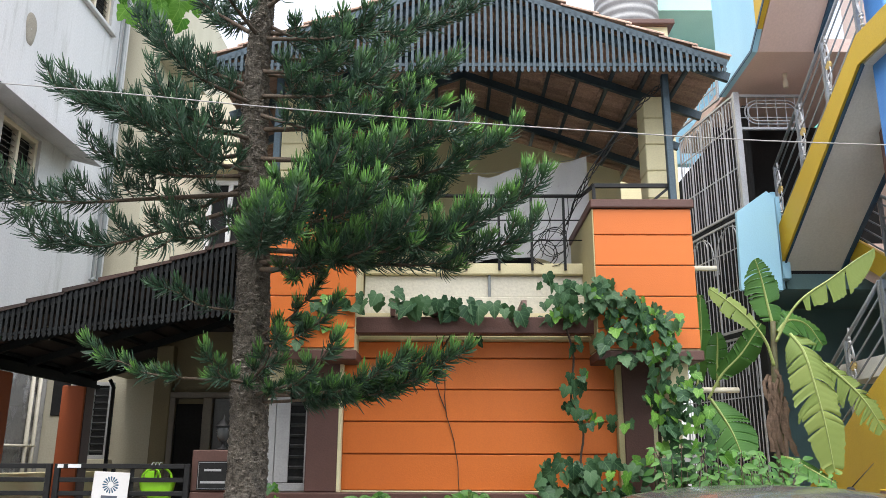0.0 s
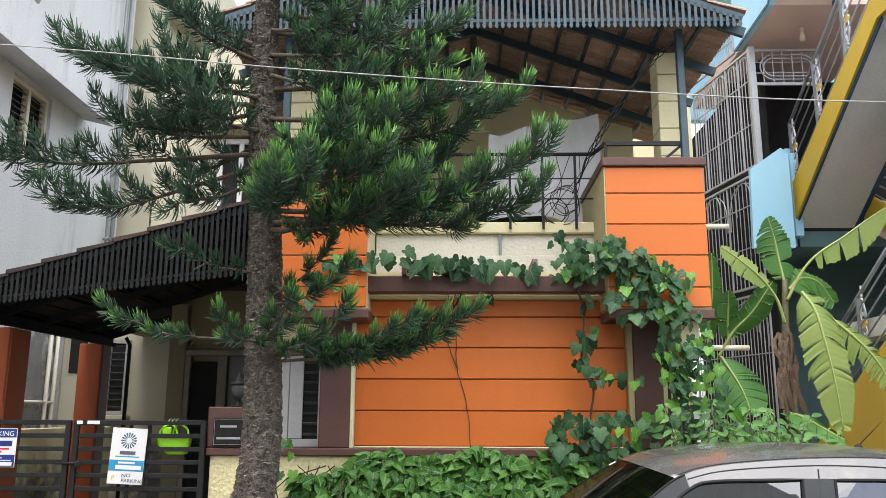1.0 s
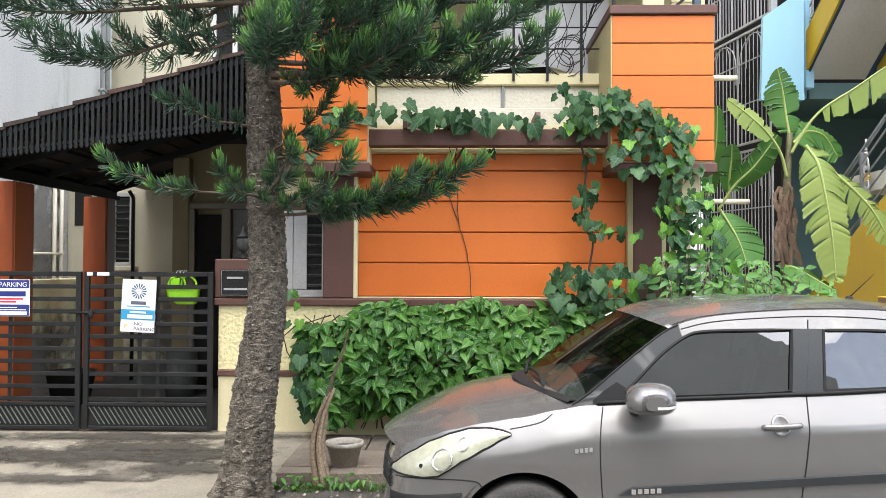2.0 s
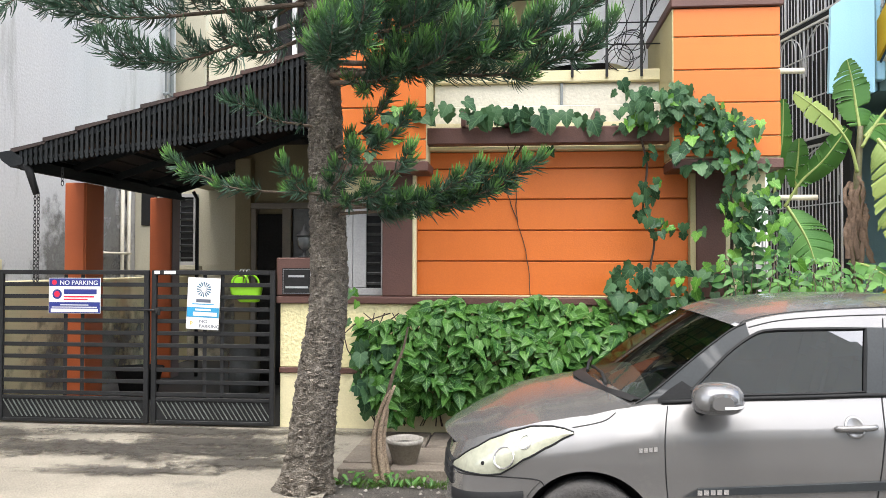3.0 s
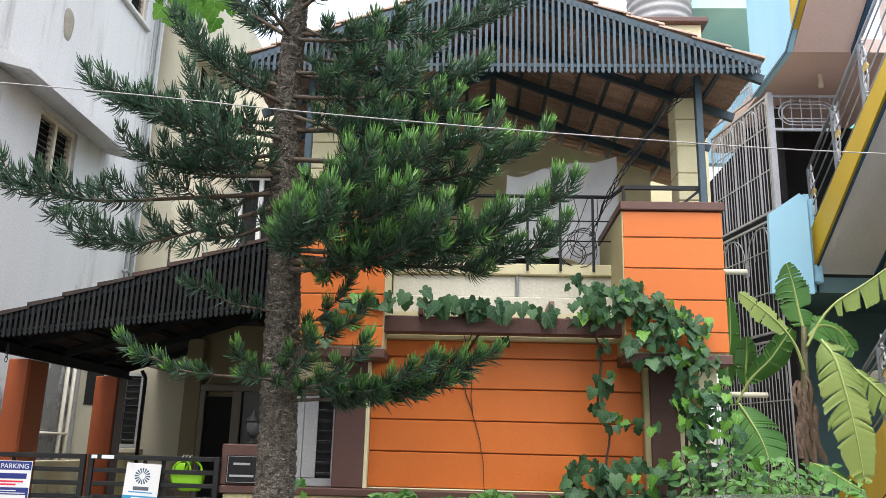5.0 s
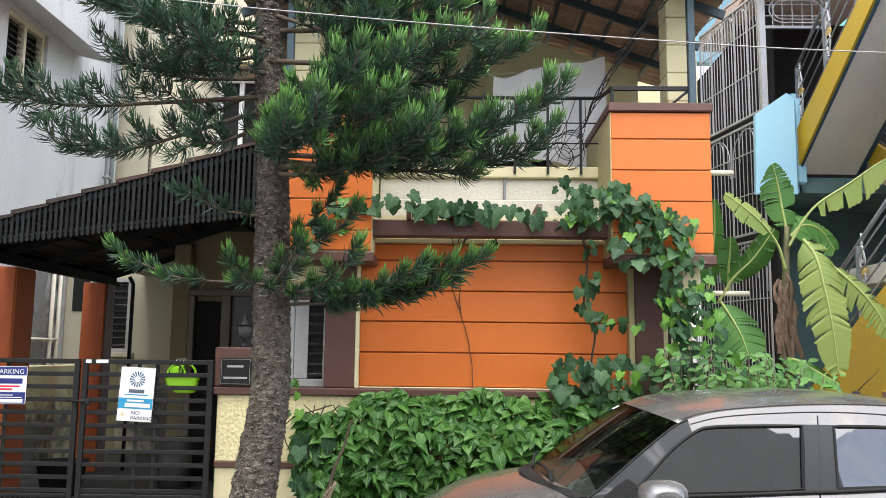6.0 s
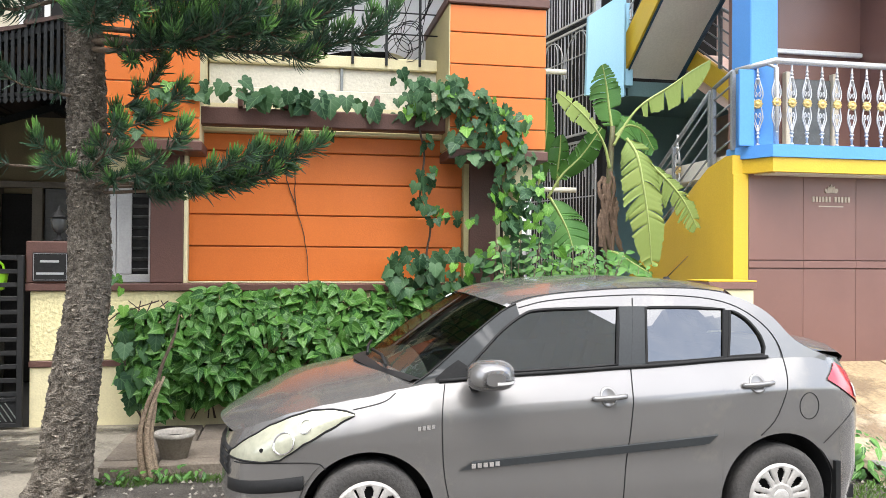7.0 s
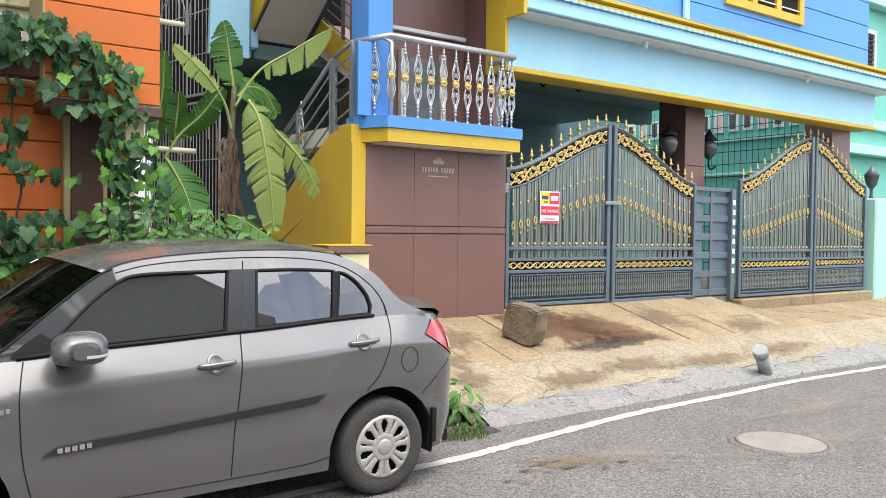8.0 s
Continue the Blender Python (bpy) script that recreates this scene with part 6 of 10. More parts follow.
wicket = thing("wicket_gate", (10.7, 7.75, 0.6), "blue-grey steel wicket gate standing ajar between the two gates", "gate")
part("frame", soft_bm(10.20, 10.26, 7.62, 7.68, 0.6, 2.2, 0.006), GATE_GREY, wicket)
part("frame", soft_bm(11.08, 11.18, 7.58, 7.70, 0.56, 2.25, 0.006), GATE_GREY, wicket)
for k in range(6):
    part("cross_bar", soft_bm(10.26, 11.08, 7.64, 7.67, 0.62 + k * 0.28, 0.72 + k * 0.28, 0.006), GATE_GREY, wicket)
part("sheet", box_bm(10.26, 10.48, 7.67, 7.68, 0.62, 2.18), GATE_GREY, wicket)
part("sheet", box_bm(10.64, 11.08, 7.67, 7.68, 0.62, 2.18), GATE_GREY, wicket)
part("stile", soft_bm(10.62, 10.68, 7.63, 7.668, 0.62, 2.18, 0.005), GATE_GREY, wicket)
part("top_bar", soft_bm(10.20, 11.18, 7.61, 7.69, 2.2, 2.26, 0.006), GATE_GREY, wicket)
for k in range(8):
    part("sticker", box_bm(11.10, 11.16, 7.572, 7.578, 0.95 + k * 0.15, 1.03 + k * 0.15), WHITE, wicket, "white patch on the post")

for x, y in ((10.14, 8.05), (11.12, 8.05)):
    ln = thing("gate_lamp", (x, y, 2.74), "dark globe lamp on the porch column", "lamp")
    bm = bmesh.new()
    lathe(bm, [(0.03, 2.74), (0.10, 2.81), (0.13, 2.92), (0.11, 3.00), (0.05, 3.04)], (x, y, 0), 14)
    part("globe", bm, LOUVRE, ln, "smoky globe")
    bm = bmesh.new()
    lathe(bm, [(0.13, 3.04), (0.12, 3.07), (0.05, 3.14), (0.015, 3.21)], (x, y, 0), 14)
    part("cap", bm, IRON, ln)
    bm = bmesh.new()
    tube(bm, smooth_line([(x, y, 2.74), (x, y, 2.64), (x + 0.12, y + 0.05, 2.59), (x + 0.25, y + 0.05, 2.64)], 10), 0.018, 6)
    part("bracket", bm, IRON, ln)

# red and yellow notice on the gate
ax, az, ay = 7.20, 2.07, 7.535
sc = notice("gate_sign", (ax, ay, az), 0, 0.33, 0.40, "red, yellow and white no-parking notice on the ornate gate")
patch(sc, "yellow_block", YELLOW_PRINT, ax - 0.155, ax - 0.01, az - 0.16, az - 0.012, ay)
patch(sc, "red_block", RED_PRINT, ax - 0.008, ax + 0.155, az - 0.16, az - 0.012, ay)
patch(sc, "bar_text", WHITE, ax + 0.015, ax + 0.135, az - 0.115, az - 0.055, ay - 0.002)
patch(sc, "bar_text", NAVY, ax - 0.14, ax - 0.03, az - 0.10, az - 0.055, ay - 0.002)
patch(sc, "bar_text", GREY_PRINT, ax - 0.10, ax - 0.04, az - 0.145, az - 0.125, ay - 0.002)
patch(sc, "red_band", RED_PRINT, ax - 0.155, ax + 0.155, az - 0.30, az - 0.185, ay)
words("NO PARKING", (ax, ay - 0.002, az - 0.262), 0.036, WHITE, sc, squeeze=0.95)
patch(sc, "bar_text", GREY_PRINT, ax - 0.09, ax + 0.09, az - 0.352, az - 0.338, ay)
patch(sc, "red_foot", RED_PRINT, ax - 0.155, ax + 0.155, az - 0.395, az - 0.37, ay)

# things on the ramp
bm = bmesh.new()
soft_box(bm, -0.13, 0.13, -0.20, 0.20, -0.05, 0.33, 0.018, 2)
bmesh.ops.subdivide_edges(bm, edges=list(bm.edges), cuts=3, use_grid_fill=True)
for v in bm.verts:
    v.co += Vector((0.03, 0.03, 0.03)) * noise.noise(v.co * 4) + Vector((0.008, 0.008, 0.008)) * noise.noise(v.co * 15)
    v.co.x *= 1 - 0.12 * v.co.z
blk = solo("stone_block", bm, BLOCK, "mossy rough stone block lying on the ramp", "stone")
blk.location = (5.97, 6.63, 0.455)
blk.rotation_euler = (radians(15), radians(-3), radians(14))
pp = thing("pipe_stub", (8.5, 5.36, 0.0), "grey plastic pipe stub standing in the kerb", "pipe")
bm = bmesh.new()
tube(bm, [(8.56, 5.36, -0.06), (8.28, 5.27, 0.28)], 0.072, 16)
part("pipe", bm, PVC_PALE, pp)
bm = bmesh.new()
tube(bm, [(8.337, 5.288, 0.21), (8.273, 5.268, 0.288)], 0.082, 16)
part("collar", bm, PVC_PALE, pp)

# ---- sea-green house further on ----
green = thing("green_house", (18, 9, 0), "sea-green house with white windows and moulded bands", "house")
part("front_wall", box_bm(16.3, 26, 9.2, 9.5, 0, 11), GREEN_WALL, green)
part("side_wall", box_bm(16.1, 16.3, 9.2, 24, 0, 11), GREEN_WALL, green)
for z, d in ((3.3, 0.25), (3.9, 0.12), (6.6, 0.25)):
    part("band", soft_bm(15.8, 26, 9.2 - d, 9.2, z, z + 0.22, 0.02), GREEN_PALE, green)
part("compound_wall", soft_bm(15.6, 26, 7.6, 7.8, 0, 2.05, 0.03), GREEN_PALE, green)
part("compound_pier", soft_bm(15.42, 15.85, 7.5, 7.95, 0, 2.25, 0.03), GREEN_PALE, green)
part("drain_pipe", soft_bm(16.5, 16.62, 9.05, 9.19, 0, 10, 0.03), GREEN_PALE, green)
window(green, 17.4, 18.6, 4.6, 6.1, 9.12, FRAME_WHITE, leaves=2, bar_w=0.09)
bm = bmesh.new()
tube(bm, [(16.7, 9.0, 3.95), (16.85, 8.85, 4.15)], [0.28, 0.25], 20)
part("dish", bm, GREEN_PALE, green)
gl = thing("gate_lamp", (15.62, 7.7, 2.25), "dark lantern on the green compound pier", "lamp")
bm = bmesh.new()
lathe(bm, [(0.06, 2.25), (0.03, 2.30), (0.03, 2.42), (0.10, 2.52), (0.13, 2.66), (0.15, 2.67), (0.06, 2.78), (0.015, 2.86)], (15.62, 7.7, 0), 12)
part("lantern", bm, LOUVRE, gl)
back = thing("green_house_wing", (14, 20, 0), "sea-green rear wing with a row of small white windows", "house")
part("wing_wall", box_bm(8.0, 30, 18.0, 18.3, 0, 10), GREEN_WALL, back)
part("wing_band", soft_bm(8.0, 30, 17.85, 18.0, 4.3, 4.5, 0.02), GREEN_PALE, back)
for z0, z1 in ((3.62, 3.68), (2.86, 2.92)):
    part("side_band", soft_bm(16.04, 16.1, 9.2, 18, z0, z1, 0.01), GREEN_PALE, green)
for k in range(13):
    y = 13.95 - 0.367 * k
    wf = part("window", soft_bm(16.06, 16.1, y - 0.12, y + 0.12, 3.84, 4.28, 0.006), FRAME_WHITE, green, "small white window")
    part("pane", box_bm(16.052, 16.058, y - 0.075, y + 0.075, 3.90, 4.22), PINK if k % 3 == 1 else LOUVRE, wf)
net = thing("fence_net", (15.5, 10.8, 0.6), "dark wire grid fence behind the gates", "fence")
for k in range(13):
    bm = bmesh.new()
    tube(bm, [(15.5, 8.4, 0.9 + k * 0.27), (15.5, 13.2, 0.9 + k * 0.27)], 0.008, 4)
    part("wire", bm, IRON, net)
for k in range(34):
    bm = bmesh.new()
    tube(bm, [(15.5, 8.4 + k * 0.145, 0.6), (15.5, 8.4 + k * 0.145, 4.4)], 0.007, 4)
    part("wire", bm, IRON, net)
bm = bmesh.new()
prism(bm, [(10.4, 0.6), (10.4, 2.6), (11.2, 2.75), (11.9, 2.45), (12.6, 2.3), (12.6, 0.6)], "y", 12.5, 12.6)
part("green_sheet", bm, MESH_GREEN, net, "dark green sheet")

# ---- white building beside the porch ----
WX = -6.5
white = thing("white_building", (-8, 11, 0), "tall white-washed building with shaded side windows", "building")


def side_wall(parent, x, y0, y1, z0, z1, holes, material, thick=0.22):
    """A wall facing +x with rectangular holes (ya, yb, za, zb), built of butted blocks."""
    ys = sorted({y0, y1, *[h[0] for h in holes], *[h[1] for h in holes]})
    bm = bmesh.new()
    for a, b in zip(ys, ys[1:]):
        cuts = sorted([(h[2], h[3]) for h in holes if h[0] <= a and h[1] >= b])
        z = z0
        for lo, hi in cuts + [(z1, z1)]:
            if lo - z > 1e-3:
                box(bm, x - thick, x, a, b, z, lo)
            z = hi
    bmesh.ops.remove_doubles(bm, verts=list(bm.verts), dist=1e-4)
    return part("wall", bm, material, parent)


def side_window(parent, x, y0, y1, z0, z1, leaves, frame_mat):
    """A louvred window set in a wall that faces +x."""
    w = part("window", box_bm(x - 0.20, x - 0.17, y0, y1, z0, z1), DARK, parent)
    bm = bmesh.new()
    for z in (z0, z1 - 0.07):
        soft_box(bm, x - 0.16, x - 0.05, y0, y1, z, z + 0.07, 0.005)
    for k in range(leaves + 1):
        yy = y0 + (y1 - y0 - 0.07) * k / leaves
        soft_box(bm, x - 0.159, x - 0.051, yy, yy + 0.07, z0 + 0.07, z1 - 0.07, 0.005)
    part("window_frame", bm, frame_mat, w)
    for k in range(leaves):
        a = y0 + (y1 - y0 - 0.07) * k / leaves + 0.07
        b = y0 + (y1 - y0 - 0.07) * (k + 1) / leaves
        me = mesh_of("louvre", box_bm(-0.03, 0.03, a, b, -0.003, 0.003), LOUVRE)
        n = int((z1 - z0) / 0.1)
        for i in range(n):
            piece("louvre", me, w, (x - 0.11, 0, z0 + 0.1 + i * (z1 - z0 - 0.14) / n), (0, radians(42), 0))
    return w


holes = [(10.93, 12.05, 5.40, 6.58), (12.7, 13.95, 9.63, 11.0)]
side_wall(white, WX, 4.0, 14.6, 0, 12.5, holes, WHITEWASH)
for h in holes:
    side_window(white, WX, *h, 2, FRAME_CREAM)
bm = bmesh.new()
prism(bm, [(WX + 0.001, 6.66), (WX + 0.55, 6.52), (WX + 0.55, 6.60), (WX + 0.001, 6.90)], "y", 9.6, 13.1)
part("sunshade", bm, WHITEWASH, white, "white concrete sunshade")
bm = bmesh.new()
prism(bm, [(WX + 0.001, 11.15), (WX + 0.55, 11.08), (WX + 0.55, 11.15), (WX + 0.001, 11.36)], "y", 12.2, 14.4)
part("sunshade", bm, WHITEWASH, white, "white concrete sunshade")
part("sill", soft_bm(WX + 0.001, WX + 0.09, 12.6, 14.05, 9.55, 9.62, 0.01), WHITEWASH, white)
part("front_wall", box_bm(-14, WX - 0.22, 4.0, 4.25, 0, 12.5), WHITEWASH, white)
part("rear_wall", box_bm(-14, WX, 14.6, 14.8, 0, 12.5), WHITEWASH, white)
for y, r in ((14.45, 0.042), (14.2, 0.02)):
    bm = bmesh.new()
    tube(bm, [(WX + 0.08, y, 0), (WX + 0.08, y, 12.3)], r, 10)
    part("downpipe", bm, PVC, white, "grey downpipe")
bm = bmesh.new()
tube(bm, [(WX + 0.08, 14.4, 4.8), (WX + 0.14, 14.15, 4.8), (WX + 0.14, 14.0, 4.74)], 0.028, 8)
part("pipe_elbow", bm, PVC, white)
bm = bmesh.new()
rows = []
for f, d in ((1.0, 0.001), (0.93, 0.012), (0.6, 0.014), (0.05, 0.010)):
    rows.append([(WX + d, 11.28 + 0.15 * f * math.cos(a) * (1 + 0.12 * math.sin(3 * a)), 8.14 + 0.30 * f * math.sin(a) * (1 + 0.10 * math.cos(2 * a))) for a in (2 * math.pi * k / 30 for k in range(30))])
grid(bm, rows, True, True)
part("patch", bm, CONCRETE, white, "oval repaired patch of bare cement")

cream_block = thing("cream_building", (-6, 16, 0), "cream building behind with louvred windows", "building")
side_wall(cream_block, -6.0, 15.0, 21.0, 0, 12.5, [(15.8, 17.2, 8.6, 10.0), (15.08, 16.2, 4.75, 5.72)], PALE)
side_window(cream_block, -6.0, 15.8, 17.2, 8.6, 10.0, 2, FRAME_CREAM)
side_window(cream_block, -6.0, 15.08, 16.2, 4.75, 5.72, 3, FRAME_CREAM)
part("front_wall", box_bm(-9, -6.22, 15.0, 15.2, 0, 12.5), PALE, cream_block)
part("rear_wall", box_bm(-6.0, 2.0, 20.8, 21.0, 0, 9.0), PALE, cream_block)
for z1 in (5.9, 9.6):
    bm = bmesh.new()
    prism(bm, [(-5.999, z1 + 0.12), (-5.5, z1 + 0.08), (-5.5, z1 + 0.15), (-5.999, z1 + 0.3)], "y", 15.02, 17.6)
    part("sunshade", bm, PALE, cream_block)

solo("boundary_wall", soft_bm(-5.72, -5.55, 7.96, 13.19, 0.05, 1.48, 0.01), CREAM, "low pale yellow boundary wall beside the porch", "wall", kind="structure")
pw = thing("porch_pipes", (-5.9, 12.0, 0), "pair of thin cream service pipes on the side wall", "pipe")
for y in (12.68, 12.90):
    bm = bmesh.new()
    tube(bm, [(WX + 0.05, y, 0.0), (WX + 0.05, y, 3.6)], 0.032, 8)
    part("pipe", bm, PVC_CREAM, pw)
bm = bmesh.new()
tube(bm, [(WX + 0.06, 11.9, 1.85), (WX + 0.06, 12.95, 1.85)], 0.02, 8)
part("pipe", bm, PVC_CREAM, pw)

# grime on the white wall behind the porch; also paints shade on the porch's low walls
GRIME_SHADE = stain_mat("grey_wall_grime_shade", (0.20, 0.195, 0.18), (0.14, 0.137, 0.13), 0.95, 0.9, 4.0)


def grime(parent, centre, along, reach, rise, seed):
    """An uneven patch of weathering and painted shade on an upright wall; along runs level on the wall."""
    bm = bmesh.new()
    uvl = bm.loops.layers.uv.new("UVMap")
    c, along = Vector(centre), Vector(along)
    mid = bm.verts.new(c)
    ring = []
    for k in range(60):
        a = 2 * math.pi * k / 60
        d = 1 + 0.4 * noise.noise((2 * math.cos(a), 2 * math.sin(a), seed + 60)) + 0.2 * noise.noise((7 * math.cos(a), 7 * math.sin(a), seed))
        ring.append(bm.verts.new(c + along * (reach * d * math.cos(a)) + Vector((0, 0, rise * d * math.sin(a)))))
    for k in range(60):
        f = bm.faces.new((mid, ring[k], ring[(k + 1) % 60]))
        for lp in f.loops:
            lp[uvl].uv = (0.0, 0.0) if lp.vert is mid else (1.0, 0.0)
    part("grime", bm, GRIME_SHADE, parent, "grey weathering with painted shade")


for i, (y, z, ry, rz) in enumerate(((12.3, 2.2, 1.1, 1.7), (11.2, 1.6, 1.2, 1.4), (9.3, 0.9, 1.3, 0.9), (12.9, 3.4, 0.5, 1.0))):
    grime(white, (WX + 0.006, y, z), (0, 1, 0), ry, rz, i)
# the dimmer foot of these two walls, painted in together with dirt
grime(house, (-4.6, 13.194, 0.5), (1, 0, 0), 1.3, 1.1, 9)
grime(house, (-5.546, 10.2, 0.45), (0, 1, 0), 2.2, 0.8, 11)

# service cable across the street front
bm = bmesh.new()
tube(bm, smooth_line([(0.72 * x, 4.32, 1.66 + 0.72 * (z - 1.66)) for x, z in ((-9.0, 5.0), (-3.62, 4.59), (-1.3, 4.37), (1.0, 4.19), (3.47, 4.06), (9.0, 3.95))], 40), 0.0034, 6)
solo("service_cable", bm, CABLE, "pale overhead service cable strung along the fronts", "cable")

# ---- parked saloon car ----
CAR_PAINT = mat("grey_metallic_paint", (0.186, 0.183, 0.179), (0.160, 0.157, 0.154), rough=0.25, metal=0.6, scale=1.2, fine=400, fine_amount=0.06, bump=0.0, coat=0.55, stain=(0.24, 0.225, 0.20), stain_scale=2.0, stain_at=0.58)
CAR_BLACK = mat("black_car_plastic", (0.014, 0.015, 0.016), (0.018, 0.018, 0.018), rough=0.6, scale=4, fine=90, fine_amount=0.1, bump=0, spec=0.12)
CAR_TRIM = mat("dark_grey_moulding", (0.03, 0.034, 0.036), (0.024, 0.027, 0.029), rough=0.45, scale=4, fine=90, fine_amount=0.1, bump=0, spec=0.3)
TYRE = mat("worn_tyre_rubber", (0.032, 0.031, 0.030), (0.055, 0.052, 0.048), rough=0.85, scale=6, fine=60, fine_amount=0.2, bump=0.3)
HUB = mat("silver_wheel_cover", (0.40, 0.39, 0.37), (0.33, 0.32, 0.30), rough=0.42, metal=0.3, scale=6, fine=60, fine_amount=0.08)
CHROME = mat("bright_chrome", (0.75, 0.75, 0.75), (0.7, 0.7, 0.7), rough=0.15, metal=1.0, fine_amount=0.03, bump=0)
TAIL_RED = mat("red_lamp_lens", (0.42, 0.012, 0.025), (0.34, 0.01, 0.02), rough=0.12, fine_amount=0.05, bump=0, coat=0.6)
LAMP_PALE = mat("yellowed_headlamp_lens", (0.36, 0.365, 0.275), (0.22, 0.225, 0.175), rough=0.12, scale=6, spread=0.7, fine=30, fine_amount=0.12, bump=0, coat=0.8)
LAMP_CLEAR = mat("clear_lamp_lens", (0.50, 0.50, 0.49), (0.42, 0.42, 0.41), rough=0.12, fine_amount=0.05, bump=0)
CAR_GLASS = sheet_glass("tinted_car_glass", (0.09, 0.10, 0.095), 0.185)
SCREEN_GLASS = sheet_glass("windscreen_glass", (0.42, 0.50, 0.47), 0.13)
SEAT = mat("dark_seat_fabric", (0.05, 0.048, 0.045), (0.04, 0.038, 0.036), rough=0.95)

CX, CY = -0.40, 5.16
car = thing("saloon_car", (CX + 2.0, CY, 0), "dusty grey metallic four-door saloon car parked at the roadside", "car")
HUB_F, HUB_R, WR, GZ = 0.775, 3.19, 0.300, -0.07


def lerp_table(table, u):
    for (a, va), (b, vb) in zip(table, table[1:]):
        if u <= b:
            t = max(0.0, (u - a) / (b - a))
            t = t * t * (3 - 2 * t) * 0.4 + t * 0.6
            return va + (vb - va) * t
    return table[-1][1]


# height of the shoulder: bonnet edge, belt line, boot edge
TOP = [(-0.04, 0.66), (0.05, 0.735), (0.15, 0.79), (0.30, 0.85), (0.50, 0.895), (0.75, 0.93), (0.95, 0.975), (1.10, 1.0), (1.7, 1.035), (2.3, 1.062), (3.0, 1.10), (3.3, 1.108), (3.6, 1.10), (3.80, 1.085), (3.935, 1.03)]


def car_point(s, y, z):
    """A place on the car: s metres behind its nose, y from its middle line towards the street (negative) or wall."""
    return (CX + s, CY + y, z - 0.07)


# plan outline of one half, nose to tail: (s, half width)
PLAN = smooth_line([(-0.04, 0.0, 0), (-0.022, 0.30, 0), (0.03, 0.50, 0), (0.14, 0.66, 0), (0.34, 0.768, 0), (0.62, 0.818, 0), (0.95, 0.838, 0), (1.4, 0.846, 0), (2.0, 0.8475, 0), (2.6, 0.8465, 0), (3.05, 0.838, 0), (3.4, 0.812, 0), (3.64, 0.762, 0), (3.81, 0.66, 0), (3.90, 0.48, 0), (3.93, 0.25, 0), (3.935, 0.0, 0)], 150)


def half_width(s):
    best = 0
    for p, q in zip(PLAN, PLAN[1:]):
        if p.x <= s <= q.x:
            t = (s - p.x) / max(1e-6, q.x - p.x)
            return p.y + (q.y - p.y) * t
    return best


def side_factor(z, top):
    """How far the body side leans in at a height; above a crease the shoulder turns in."""
    if z < 0.42:
        f = 0.965 + 0.035 * max(0, (z - 0.18) / 0.24)
    else:
        f = 1.0 + 0.022 * min(1.0, (z - 0.42) / 0.28)
    t = (z - (top - 0.175)) / 0.175
    return f - (0.100 * t ** 1.08 if t > 0 else 0.0)


def end_shift(z):
    """How far nose and tail recede with height."""
    return 0.05 * max(0, 0.35 - z) / 0.2 + 0.10 * max(0, (z - 0.55) / 0.25) ** 1.5


def arch_bottom(s):
    low = 0.215
    for h in (HUB_F, HUB_R):
        d = abs(s - h)
        r = WR + (0.06 if h == HUB_F else 0.082)
        if d < r:
            low = max(low, 0.295 + math.sqrt(r * r - d * d))
    return low


# extra columns round the wheel arches
stations = [(p.x, p.y) for p in PLAN]
for h in (HUB_F, HUB_R):
    for k in range(41):
        s = h - (WR + (0.06 if h == HUB_F else 0.082)) * math.cos(math.pi * k / 40)
        stations.append((s, half_width(s)))
stations.sort(key=lambda a: (a[0], a[1] if a[0] < 2 else -a[1]))
clean = []
for s, w in stations:
    if not clean or abs(s - clean[-1][0]) + abs(w - clean[-1][1]) > 0.003:
        clean.append((s, w))


def body_point(s, w, z, side):
    nose = max(0.0, 1 - s / 0.7)
    tail = max(0.0, 1 - (3.935 - s) / 0.55)
    e = end_shift(z)
    ss = s + nose * e * (1 if z > 0.5 else 1) - tail * (0.05 * max(0, 0.4 - z) / 0.2 + 0.10 * max(0, (z - 0.75) / 0.3) ** 1.5)
    # crease above the sill and a character line
    crease = -0.010 * math.exp(-((z - 0.56) / 0.11) ** 2)
    return car_point(ss, side * w * (side_factor(z, lerp_table(TOP, s)) + crease), z)


NV = 30
body = bmesh.new()
for side in (-1, 1):
    rows = []
    for s, w in clean:
        zb, zt = arch_bottom(s), lerp_table(TOP, s)
        rows.append([body_point(s, w, zb + (zt - zb) * k / NV, side) for k in range(NV + 1)])
    grid(body, rows)


# bonnet and boot lid, from shoulder to shoulder
def lid(bm, s0, s1, n, crown):
    rows = []
    for i in range(n + 1):
        s = s0 + (s1 - s0) * i / n
        zt = lerp_table(TOP, s)
        edge = body_point(s, half_width(s), zt, 1)
        w = edge[1] - CY
        row = []
        for k in range(21):
            v = -1 + 2 * k / 20
            c = crown(s)
            pull = -0.10 * (1 - abs(v) ** 2.2) * max(0.0, 1 - s / 0.45)
            row.append((edge[0] + pull, CY + v * w, edge[2] + c * (1 - abs(v) ** 2.3)))
        rows.append(row)
    grid(bm, rows)


lid(body, 0.0, 1.12, 26, lambda s: 0.035 + 0.075 * min(1, (s + 0.02) / 0.4))
lid(body, 3.2, 3.92, 16, lambda s: 0.05 * min(1, (3.93 - s) / 0.2 + 0.3))
# roof
ROOF = smooth_line([(1.43, 0, 1.468), (1.62, 0, 1.525), (1.95, 0, 1.562), (2.30, 0, 1.576), (2.65, 0, 1.570), (2.92, 0, 1.545), (3.08, 0, 1.51)], 24)


